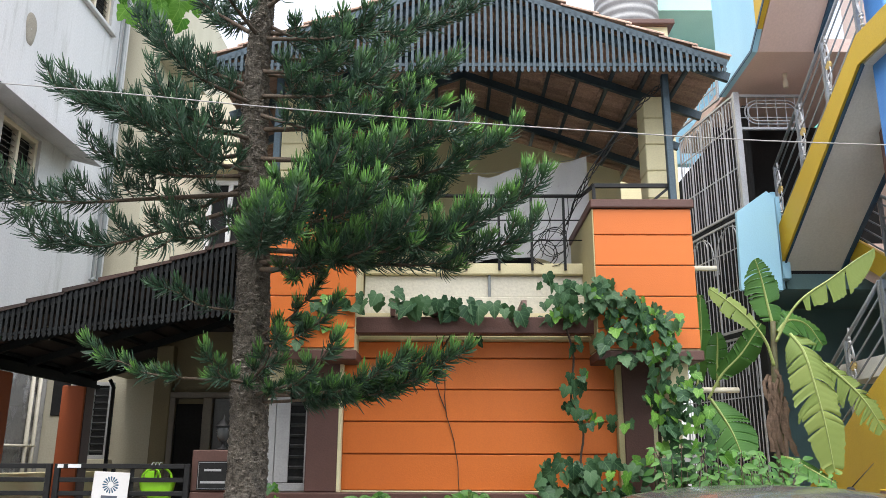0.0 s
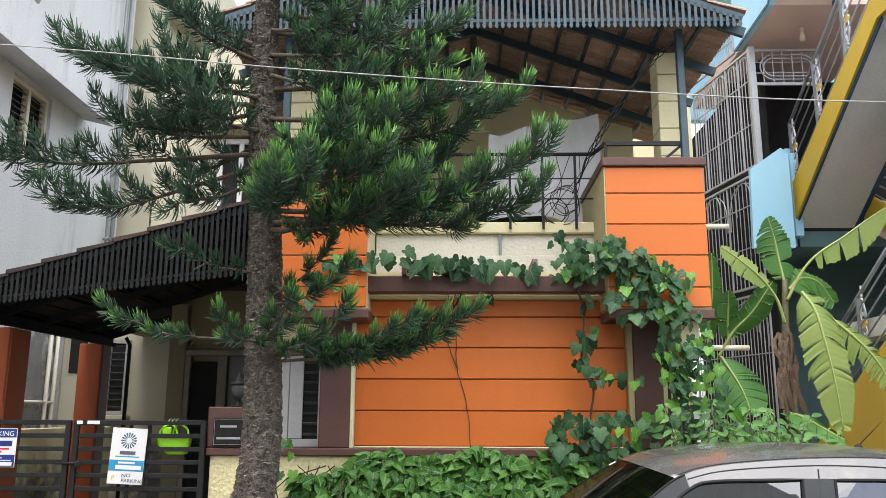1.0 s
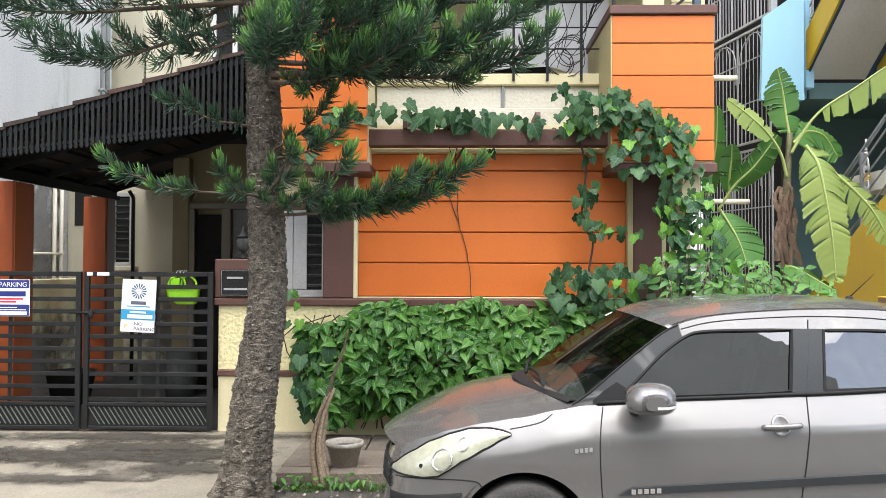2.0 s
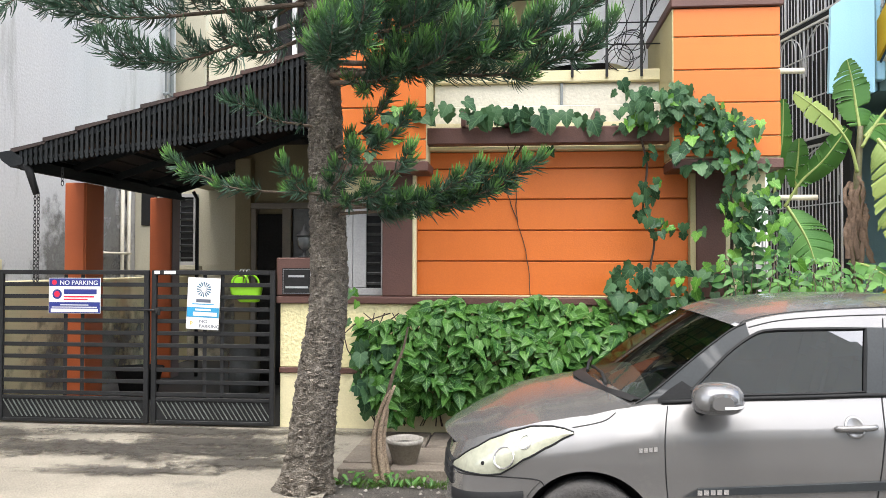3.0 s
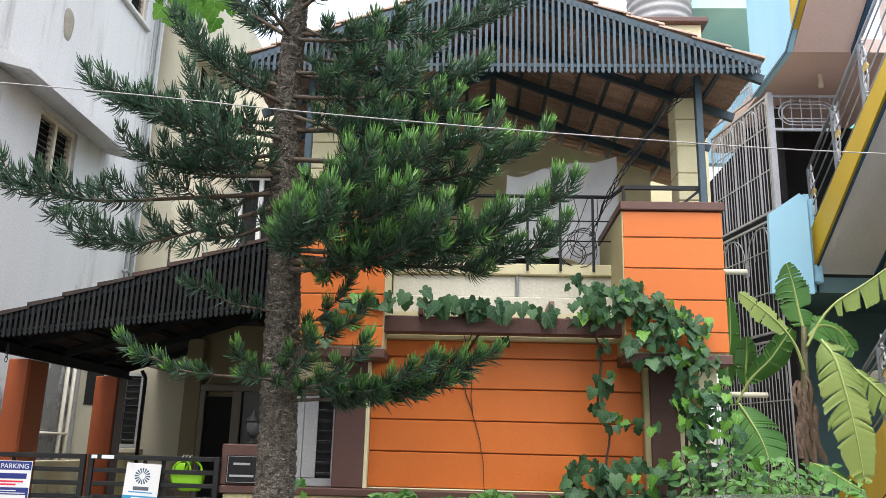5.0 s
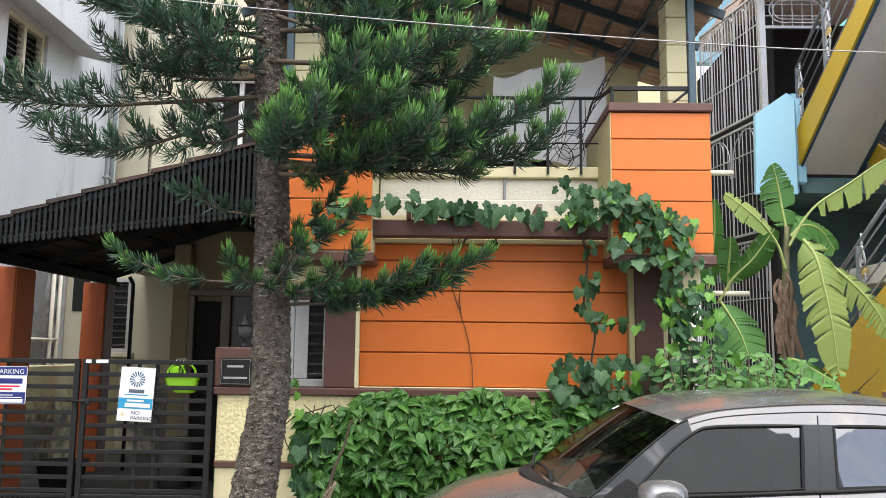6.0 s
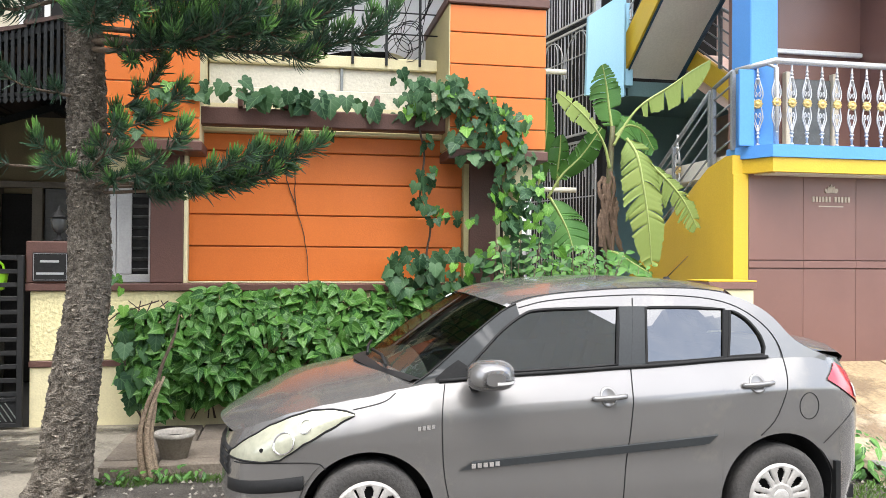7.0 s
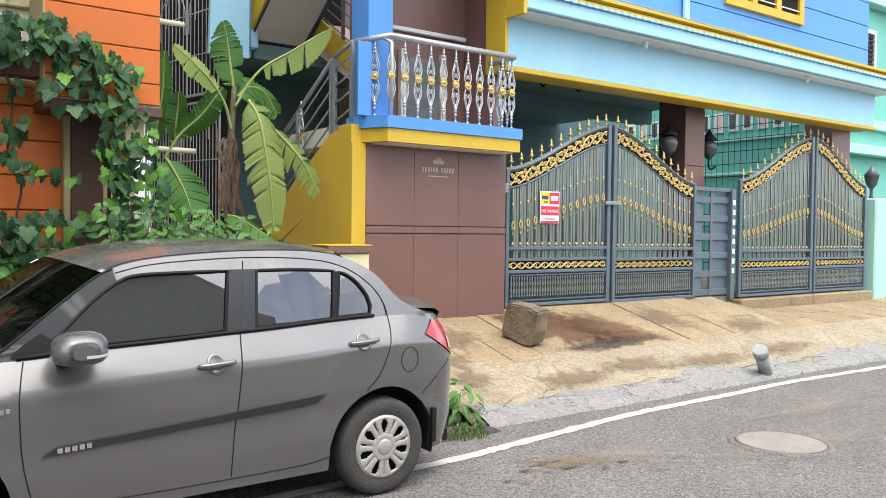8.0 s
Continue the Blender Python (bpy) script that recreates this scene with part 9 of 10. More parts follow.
def leafage(parent, spots, kinds, name="leaf", most=300, stuff_name="foliage"):
    """Leaves at spots of (place, face, hang, size); the first ones single, the rest joined."""
    shared = [leaf_mesh(k, m, fo, cu, name) for k, m, fo, cu in kinds]
    arrays = [leaf_arrays(k, fo, cu) for k, m, fo, cu in kinds]
    joined = {}
    for i, (p, face, hang, size, which) in enumerate(spots):
        turn = leaf_turn(face, hang, rt.uniform(-0.7, 0.7))
        if i < most:
            ob = piece(name, shared[which], parent, p, turn.to_euler(), (size, size, size))
        else:
            v, uv, f = arrays[which]
            g = joined.setdefault(kinds[which][1].name, [[], [], [], 0, kinds[which][1]])
            w = v @ (np.array(turn).T * size) + np.array(tuple(Vector(p) - origin(parent)))
            g[0].append(w)
            g[1] += uv
            g[2] += [tuple(q + g[3] for q in face_) for face_ in f]
            g[3] += len(v)
    for vs, uv, f, c, m in joined.values():
        ob = new(stuff_name, raw_mesh(stuff_name, np.concatenate(vs).tolist(), f, m, True, uv))
        ob.parent = parent
        tagged(ob, kind="stuff")


# arrowhead creeper along the compound wall
hedge = thing("creeper_hedge", (0.2, 7.7, 0.1), "dense arrowhead creeper with pale-veined leaves over the compound wall", "creeper")
rh = random.Random(21)
spots = []
def hedge_top(x):
    return 1.10 + 0.22 * min(1, max(0, (x + 1.5) / 0.8)) + 0.07 * noise.noise((x * 2.2, 0, 0)) - 0.05 * max(0, x - 1.4)


for k in range(2500):
    x = rh.uniform(-1.52, 2.3)
    top = hedge_top(x)
    bottom = 0.20 + 0.16 * noise.noise((x * 2, 5, 0)) + (0.30 * max(0, -1.25 - x) / 0.3)
    v = rh.random() ** 0.9
    z = bottom + (top - bottom) * v
    bulge = 0.38 * math.sin(math.pi * min(1, 0.12 + 0.80 * v)) ** 0.7 + 0.17 * noise.noise((x * 3.0, z * 3.0, 3))
    bulge *= min(1, (x + 1.60) / 0.35) if x < -1.25 else 1
    depth = rh.random() ** 2.2
    y = 7.88 - bulge * (1 - 0.75 * depth) * rh.uniform(0.86, 1.06)
    face = Vector((rh.gauss(0, 0.85), -1.0, rh.uniform(-0.3, 1.7) + 0.3 * v))
    hang = Vector((rh.gauss(0, 1.1), -0.7, rh.uniform(-1.1, 0.3)))
    spots.append((depth, ((x, y, z), face, hang, rh.uniform(0.09, 0.165), rh.randrange(3))))
spots.sort(key=lambda s: s[0])
leafage(hedge, [s for d, s in spots], [("arrow", HEDGE_LEAF, 0.25, 0.25), ("arrow", HEDGE_LEAF, 0.12, 0.4), ("arrow", HEDGE_LEAF, 0.40, 0.15)])
bm = bmesh.new()
for k in range(60):
    x = rh.uniform(-1.4, 2.1)
    tube(bm, smooth_line([(x, 7.86, 0.1), (x + rh.uniform(-0.2, 0.2), 7.72, 0.5), (x + rh.uniform(-0.3, 0.3), 7.7, 1.0), (x + rh.uniform(-0.3, 0.3), 7.8, 1.2)], 10), 0.006, 4, False)
tagged(part("stemwork", bm, VINE_STEM, hedge), kind="stuff")

# lobed vine over the pergola and down the right column
vine = thing("lobed_vine", (1.6, 7.75, 0.2), "lobed-leaf vine draped over the pergola and hanging down its column", "vine")
spots = []


def scatter(n, x0, x1, z0, z1, y0, y1, s0, s1, young=0.15):
    for k in range(int(n * 0.95)):
        p = (rh.uniform(x0, x1), rh.uniform(y0, y1), rh.uniform(z0, z1))
        face = Vector((rh.gauss(0, 0.7), -1.0, rh.uniform(-0.3, 1.1)))
        hang = Vector((rh.uniform(-0.7, 0.7), 0, -1))
        spots.append((p, face, hang, rh.uniform(s0, s1) * 0.76, (2 if rh.random() < young * 0.7 else rh.randrange(2))))


def strand(n, pts, width, s0, s1, young=0.15):
    line = smooth_line(pts, 40)
    for k in range(int(n * 0.95)):
        q = line[rh.randrange(40)]
        p = q + Vector((rh.gauss(0, width), rh.uniform(-0.10, 0.04), rh.gauss(0, width * 0.5)))
        face = Vector((rh.gauss(0, 0.7), -1.0, rh.uniform(-0.3, 1.1)))
        spots.append((tuple(p), face, Vector((rh.uniform(-0.7, 0.7), 0, -1)), rh.uniform(s0, s1) * 0.76, (2 if rh.random() < young * 0.7 else rh.randrange(2))))


strand(44, [(-1.05, 7.72, 3.15), (-0.5, 7.70, 3.14), (0.1, 7.70, 3.10), (0.7, 7.70, 3.05)], 0.075, 0.13, 0.26, 0.03)
scatter(44, 1.42, 1.90, 2.56, 3.02, 7.42, 7.57, 0.11, 0.18, 0.2)
strand(48, [(-1.45, 7.60, 2.75), (-1.3, 7.62, 2.95), (-1.1, 7.65, 3.15), (-0.95, 7.68, 3.18)], 0.08, 0.10, 0.17, 0.15)
scatter(115, 0.92, 1.72, 2.98, 3.36, 7.45, 7.80, 0.10, 0.17, 0.18)
strand(135, [(1.4, 7.5, 3.2), (1.75, 7.5, 3.05), (1.92, 7.5, 2.7), (1.97, 7.52, 2.2), (2.02, 7.5, 1.8), (2.08, 7.5, 1.4)], 0.085, 0.10, 0.18, 0.32)
strand(80, [(1.85, 7.5, 3.1), (2.05, 7.5, 2.85), (2.10, 7.5, 2.5), (2.2, 7.5, 2.0)], 0.07, 0.09, 0.15, 0.45)
strand(64, [(2.10, 7.45, 2.35), (2.28, 7.42, 1.95), (2.48, 7.40, 1.60), (2.66, 7.38, 1.35)], 0.11, 0.09, 0.16, 0.55)
strand(26, [(1.12, 7.70, 2.85), (1.22, 7.72, 2.5), (1.18, 7.72, 2.2), (1.28, 7.72, 1.95)], 0.05, 0.09, 0.15, 0.15)
strand(14, [(1.25, 7.72, 2.08), (1.45, 7.7, 2.02), (1.65, 7.65, 2.0)], 0.05, 0.09, 0.14, 0.5)
scatter(70, 0.85, 1.62, 1.30, 1.72, 7.50, 7.85, 0.11, 0.19, 0.1)
scatter(110, 1.6, 2.3, 0.7, 1.7, 7.35, 7.75, 0.10, 0.17, 0.15)
scatter(6, -1.62, -1.45, 0.95, 1.55, 7.55, 7.75, 0.10, 0.16, 0.3)
scatter(26, -1.55, -1.20, 0.25, 0.95, 7.50, 7.70, 0.13, 0.21, 0.05)
scatter(3, 0.20, 0.34, 2.72, 2.80, 7.74, 7.80, 0.12, 0.15, 0.0)
rh.shuffle(spots)
leafage(vine, spots, [("lobed", VINE_LEAF, 0.15, 0.2), ("lobed", VINE_LEAF, 0.3, 0.3), ("lobed", VINE_YOUNG, 0.15, 0.2)])
for pts, r in (([(1.12, 7.72, 3.0), (1.21, 7.74, 2.6), (1.18, 7.75, 2.2), (1.28, 7.75, 1.95), (1.24, 7.76, 1.6), (1.26, 7.8, 1.36)], 0.011), ([(1.95, 7.6, 0.2), (1.92, 7.62, 1.2), (1.95, 7.6, 2.0), (1.88, 7.62, 2.8), (1.6, 7.65, 3.1)], 0.016), ([(-0.10, 7.85, 2.85), (-0.02, 8.03, 2.5), (0.0, 8.035, 2.1), (0.10, 8.035, 1.7), (0.12, 8.0, 1.36)], 0.0045), ([(-0.02, 7.85, 2.86), (-0.06, 8.02, 2.66), (-0.10, 8.03, 2.4), (0.0, 8.035, 2.1)], 0.005), ([(0.05, 7.85, 2.84), (-0.02, 7.95, 2.74), (-0.06, 8.02, 2.66)], 0.012)):
    bm = bmesh.new()
    line = smooth_line(pts, 26)
    for i, p in enumerate(line):
        p += Vector((0.012, 0, 0)) * noise.noise((i * 0.6, pts[0][0] * 5, 0))
    tube(bm, line, r, 6)
    part("stem", bm, VINE_STEM, vine)

# small-leaved shrub between the vine and the banana plant
shrub = thing("leafy_shrub", (2.6, 7.55, 0.0), "small-leaved green shrub tangled with the vine beside the passage", "shrub")
spots = []
stems = bmesh.new()
for k in range(150):
    b = Vector((rh.uniform(2.0, 3.0), rh.uniform(7.2, 7.8), rh.uniform(0.1, 0.8)))
    t = Vector((b.x + rh.uniform(-0.25, 0.4), b.y - rh.uniform(0, 0.35), rh.uniform(0.9, 1.75) + 0.25 * max(0, 2.5 - b.x)))
    line = smooth_line([b, (b + t) / 2 + Vector((rh.uniform(-0.1, 0.1), -0.1, 0.1)), t], 12)
    tube(stems, line, [0.007 - 0.0004 * i for i in range(12)], 4, False)
    for i in range(2, 12):
        for s in (-1, 1):
            d = Vector((s * rh.uniform(0.4, 1), rh.uniform(-0.8, 0.1), rh.uniform(-0.5, 0.4)))
            spots.append((tuple(line[i] + d * 0.02), Vector((rh.uniform(-0.5, 0.5), -0.8, rh.uniform(0.2, 1.2))), d, rh.uniform(0.035, 0.115), rh.randrange(2)))
rh.shuffle(spots)
leafage(shrub, spots, [("plain", SMALL_LEAF, 0.2, 0.2), ("plain", SMALL_LEAF, 0.1, 0.4)])
tagged(part("stemwork", stems, TWIG, shrub), kind="stuff")

# ---- banana plant ----
banana = thing("banana_plant", (3.22, 8.0, 0.2), "banana plant with torn, drooping and partly yellowed leaves", "banana plant")
bm = bmesh.new()
tube(bm, smooth_line([(3.18, 8.02, 0.1), (3.2, 8.0, 1.4), (3.21, 8.0, 2.3), (3.25, 8.0, 3.0)], 16), [0.070 - 0.0030 * i for i in range(16)], 10)
part("pseudostem", bm, BANANA_STEM, banana, "sheathed green and brown stem")


def banana_leaf(pts, width, material, face=(0, -1, 0.3), torn=0.35, seed=0, petiole=0.12, hang=False):
    """A blade along a midrib, torn into strips between the side veins."""
    rb = random.Random(seed)
    n = 46
    line = smooth_line(pts, n)
    bm = bmesh.new()
    uvl = bm.loops.layers.uv.new("UVMap")
    face = Vector(face).normalized()
    first = int(n * petiole)
    step = (line[-1] - line[0]).length / n
    for s in ((1,) if hang else (-1, 1)):
        # strips between tears, each with a droop and a length of its own
        cuts_at = [first]
        while cuts_at[-1] < n - 1:
            cuts_at.append(min(n - 1, cuts_at[-1] + (rb.randrange(2, 6) if rb.random() < torn else rb.randrange(6, 14))))
        for a0, a1 in zip(cuts_at, cuts_at[1:]):
            droop = 0.15 + torn * rb.uniform(-0.1, 0.7)
            short = 1 - 0.3 * torn * rb.random()
            pinch = rb.uniform(0.05, 0.40) * min(1, torn * 1.5)
            mid_i = (a0 + a1) / 2
            rows, vals = [], []
            for i in range(a0, a1 + 1):
                t = i / (n - 1)
                tt = (t - petiole) / (1 - petiole)
                w = width * (math.sin(math.pi * min(1, 0.10 + 0.86 * tt)) ** 0.55) * short
                d = (line[min(n - 1, i + 1)] - line[max(0, i - 1)]).normalized()
                out = (Vector((0.12, -0.1, -1)) if hang else d.cross(face) * s + d * 0.30).normalized()
                pleat = 0.010 * (1 if i % 2 else -1)
                ragged = 1 - 0.22 * torn * rb.random()
                row = []
                for k in range(5):
                    f = k / 4
                    q = line[i] + out * w * f * ragged + Vector((0, 0, -1)) * (droop * w * f * f) - face * (0.12 * w * f) + face * (pleat * min(1, 2 * f))
                    q += d * ((mid_i - i) * step * pinch * f)
                    row.append(q)
                rows.append(row if s > 0 else row[::-1])
                vals.append([(s * f / 4, t) for f in (range(5) if s > 0 else range(4, -1, -1))])
            vs = grid(bm, rows)
            for i in range(len(vs) - 1):
                for k in range(4):
                    quad = bm.faces.get((vs[i][k], vs[i][k + 1], vs[i + 1][k + 1], vs[i + 1][k]))
                    if quad:
                        pick = {vs[i][k]: vals[i][k], vs[i][k + 1]: vals[i][k + 1], vs[i + 1][k + 1]: vals[i + 1][k + 1], vs[i + 1][k]: vals[i + 1][k]}
                        for lp in quad.loops:
                            lp[uvl].uv = pick[lp.vert]
    bmesh.ops.recalc_face_normals(bm, faces=list(bm.faces))
    lf = part("leaf", bm, material, banana, "torn banana leaf")
    bm = bmesh.new()
    tube(bm, line, [0.015 * (1 - 0.8 * i / (n - 1)) + 0.002 for i in range(n)], 6)
    part("midrib", bm, BANANA_RIB, lf)
    return lf


banana_leaf([(3.30, 7.75, 2.84), (3.37, 7.66, 2.66), (3.42, 7.62, 2.36), (3.48, 7.62, 1.98), (3.53, 7.65, 1.56)], 0.25, BANANA_OLD, (-0.1, -1, 0.1), 0.55, 1, 0.03)
banana_leaf([(3.57, 7.78, 2.59), (3.76, 7.74, 2.40), (3.92, 7.72, 2.20), (4.06, 7.72, 1.94)], 0.16, BANANA_OLD, (-0.2, -1, 0.2), 0.8, 2, 0.05)
banana_leaf([(3.24, 7.95, 2.79), (3.37, 7.90, 3.04), (3.52, 7.85, 3.22), (3.79, 7.80, 3.40), (4.01, 7.76, 3.56), (4.22, 7.75, 3.69)], 0.21, BANANA_OLD, (0, -1, 0.1), 0.6, 3, 0.38, hang=True)
banana_leaf([(3.25, 8.00, 2.93), (3.21, 8.00, 3.19), (3.17, 7.98, 3.42), (3.10, 7.92, 3.62)], 0.21, BANANA_LEAF, (0.05, -1, 0.1), 0.5, 4, 0.10)
banana_leaf([(3.21, 7.98, 2.56), (3.14, 7.95, 2.79), (2.99, 7.90, 2.99), (2.79, 7.86, 3.16), (2.59, 7.84, 3.30)], 0.12, BANANA_OLD, (-0.1, -1, 0.3), 0.55, 5, 0.42)
banana_leaf([(2.56, 8.40, 2.24), (2.60, 8.42, 2.57), (2.66, 8.42, 2.95), (2.67, 8.40, 3.35)], 0.15, BANANA_LEAF, (0.35, -0.9, 0.0), 0.12, 6, 0.2)
banana_leaf([(2.61, 8.20, 2.25), (2.75, 8.15, 2.49), (2.95, 8.10, 2.70), (3.15, 8.05, 2.99)], 0.15, BANANA_LEAF, (-0.4, -0.5, -0.7), 0.15, 7, 0.3)
banana_leaf([(2.52, 7.85, 2.23), (2.62, 7.82, 2.05), (2.69, 7.80, 1.90), (2.75, 7.78, 1.70)], 0.28, BANANA_LEAF, (0.0, -0.9, 0.3), 0.15, 8, 0.06)
banana_leaf([(3.29, 8.02, 2.90), (3.45, 8.10, 3.03), (3.66, 8.18, 3.00), (3.81, 8.20, 2.79)], 0.22, BANANA_LEAF, (0.1, -0.9, 0.5), 0.3, 9, 0.05)
banana_leaf([(3.14, 8.00, 1.71), (3.22, 7.80, 1.67), (3.34, 7.70, 1.58), (3.53, 7.65, 1.46)], 0.15, BANANA_LEAF, (0, -0.6, 0.9), 0.15, 10, 0.1)
banana_leaf([(2.75, 8.30, 2.35), (2.75, 8.28, 2.58), (2.76, 8.25, 2.77), (2.75, 8.20, 2.92)], 0.13, BANANA_LEAF, (0.2, -1, 0.1), 0.15, 12, 0.15)
for k in range(16):
    bm = bmesh.new()
    x, z = 3.18 + rh.uniform(-0.09, 0.08), rh.uniform(2.05, 2.55)
    line = smooth_line([(x, 7.90, z), (x + rh.uniform(-0.06, 0.05), 7.86, z - 0.15), (x + rh.uniform(-0.09, 0.09), 7.87, z - rh.uniform(0.25, 0.6))], 12)
    wid = rh.uniform(0.012, 0.035)
    rows = [[p + Vector((-wid * rh.uniform(0.5, 1.2), 0.02 * rh.random(), 0)), p + Vector((0, -0.025 * rh.random(), 0)), p + Vector((wid * rh.uniform(0.5, 1.2), 0.02 * rh.random(), 0))] for p in line]
    grid(bm, rows)
    part("dry_sheath", bm, DRY, banana, "dry brown leaf sheath")

# ---- dead stem, pot and weeds ----
stick = thing("dead_shrub", (-1.07, 6.35, -0.06), "dry peeling shrub stem with one bare branch by the pavement", "shrub")
bm = bmesh.new()
for k in range(5):
    a = k * 1.3
    o = Vector((0.035 * math.cos(a), 0.03 * math.sin(a), 0))
    tube(bm, smooth_line([Vector((-1.05, 6.35, -0.1)) + o * 1.5, Vector((-1.10, 6.33, 0.25)) + o * 1.2, Vector((-1.06, 6.33, 0.5)) + o * 0.9, Vector((-1.05 + 0.02 * k, 6.33, 0.60 + 0.03 * k)) + o * 0.4], 12), [0.031 - 0.0018 * i for i in range(12)], 6)
part("stump", bm, mat("dry_peeling_wood", (0.36, 0.28, 0.20), (0.15, 0.105, 0.07), rough=0.95, scale=9, fine=70, fine_amount=0.35, bump=0.9, streak=True), stick)
bm = bmesh.new()
tube(bm, smooth_line([(-1.05, 6.33, 0.5), (-0.98, 6.32, 0.8), (-0.90, 6.32, 1.0), (-0.86, 6.32, 1.18)], 14), [0.018 - 0.0008 * i for i in range(14)], 6)
part("branch", bm, TWIG, stick)

pot = thing("plant_pot", (-0.93, 6.66, 0.03), "small weathered clay pot on the pavement", "pot")
bm = bmesh.new()
lathe(bm, [(0.10, 0.035), (0.145, 0.20), (0.155, 0.20), (0.158, 0.235), (0.145, 0.238), (0.13, 0.20), (0.09, 0.06)], (-0.93, 6.66, 0), 28)
part("pot_body", bm, POT, pot)
bm = bmesh.new()
lathe(bm, [(0.128, 0.19), (0.06, 0.205), (0.01, 0.20)], (-0.93, 6.66, 0), 16)
part("soil", bm, GRAVEL, pot)

GRASS = leaf_mat("roadside_grass", (0.06, 0.13, 0.028), (0.11, 0.19, 0.04), None, rough=0.6)


def grass(name, spots_, label):
    """Tufts of blades, joined."""
    v, f = [], []
    for x, y, z, r, n, h in spots_:
        for k in range(n):
            a, d = rh.uniform(0, 6.28), r * math.sqrt(rh.random())
            p = Vector((x + d * math.cos(a), y + d * 0.7 * math.sin(a), z))
            t = Vector((rh.gauss(0, 0.5), rh.gauss(0, 0.5), 1)).normalized()
            s = t.cross(Vector((rh.random(), rh.random(), 0.2))).normalized() * 0.004
            hh = h * rh.uniform(0.5, 1.2)
            b = len(v)
            v += [p - s, p + s, p + t * hh * 0.6 + s * 0.7, p + t * hh * 0.6 - s * 0.7, p + t * hh + Vector((t.x, t.y, -0.3)) * hh * 0.3]
            f += [(b, b + 1, b + 2, b + 3), (b + 3, b + 2, b + 4)]
    ob = new(name, raw_mesh(name, v, f, GRASS))
    return tagged(ob, label, "grass", kind="stuff")


grass("grass", [(4.05, 5.15, -0.06, 0.22, 170, 0.05), (4.2, 5.28, -0.05, 0.15, 90, 0.06), (-1.15, 6.25, -0.05, 0.16, 200, 0.07), (-0.85, 6.3, -0.05, 0.14, 160, 0.08), (-0.6, 6.25, -0.05, 0.12, 110, 0.06), (-1.45, 6.25, -0.05, 0.1, 90, 0.06)], "short roadside grass and weeds on the soil")
weed = thing("roadside_weed", (4.25, 5.45, -0.05), "broad-leaved green weed at the kerb corner", "weed")
spots = []
for k in range(70):
    a, r = rh.uniform(0, 6.28), rh.uniform(0.02, 0.2)
    p = (4.28 + r * math.cos(a), 5.50 + r * 0.6 * math.sin(a), rh.uniform(0.0, 0.30) - 0.6 * max(0, r - 0.1))
    d = Vector((math.cos(a), math.sin(a), rh.uniform(-0.3, 0.5)))
    spots.append((p, Vector((math.cos(a) * 0.4, -0.5, 1)), d, rh.uniform(0.07, 0.12), rh.randrange(2)))
leafage(weed, spots, [("plain", SMALL_LEAF, 0.2, 0.3), ("plain", HEDGE_LEAF, 0.2, 0.4)])
weed2 = thing("roadside_weed", (-1.05, 6.3, -0.05), "low weeds round the dead stem", "weed")
spots = []
for k in range(60):
    x = rh.uniform(-1.45, -0.65)
    a = rh.uniform(0, 6.28)
    spots.append(((x, rh.uniform(6.15, 6.35), rh.uniform(-0.04, 0.05)), Vector((0.3 * math.cos(a), -0.5, 1)), Vector((math.cos(a), math.sin(a), 0.3)), rh.uniform(0.04, 0.075), rh.randrange(2)))
leafage(weed2, spots, [("plain", SMALL_LEAF, 0.2, 0.3), ("plain", HEDGE_LEAF, 0.2, 0.4)])
# leaves of another tree that hang into the view
over = thing("overhanging_branch", (-3.0, 7.0, 6.0), "thin branch with bright lobed leaves hanging above the porch", "branch")
spots = []
for k in range(26):
    spots.append(((rh.uniform(-3.2, -2.45), rh.uniform(6.9, 7.2), rh.uniform(5.80, 6.2)), Vector((rh.uniform(-0.5, 0.5), -1, -0.3)), Vector((rh.uniform(-0.5, 0.5), 0, -1)), rh.uniform(0.12, 0.2), 0))
leafage(over, spots, [("lobed", VINE_YOUNG, 0.15, 0.2)])
bm = bmesh.new()
tube(bm, smooth_line([(-3.2, 7.1, 6.5), (-2.5, 7.05, 6.35), (-1.6, 6.3, 6.5)], 14), 0.01, 5)
part("twig", bm, TWIG, over)

# ---- paving pieces, stains and joints ----
rp = random.Random(31)
pave = solo("pavement_bed", box_bm(-1.44, 2.32, 6.46, 7.90, -0.15, 0.0), GRAVEL, "earth bed of the stone pavement", "pavement", kind="structure", at=(0, 0, 0))
for row in range(3):
    y0, y1 = (6.44, 6.62) if row == 0 else ((6.64, 7.22) if row == 1 else (7.24, 7.88))
    x = -1.46
    while x < 2.3:
        w = rp.uniform(0.42, 0.75)
        bm = bmesh.new()
        top = 0.045 + rp.uniform(-0.012, 0.012)
        soft_box(bm, x + 0.008, min(2.33, x + w) - 0.008, y0 + rp.uniform(0, 0.02), y1 - 0.008, -0.07 if row == 0 else -0.02, top, 0.012)
        part("paving_stone", bm, STONE, pave)
        x += w
# sandy slabs of the ramp
ramp_slabs = thing("ramp_paving", (9.0, 6.8, 0.3), "sandy stone slabs laid down the ramp before the gates", "paving", kind="structure")
x = 4.36
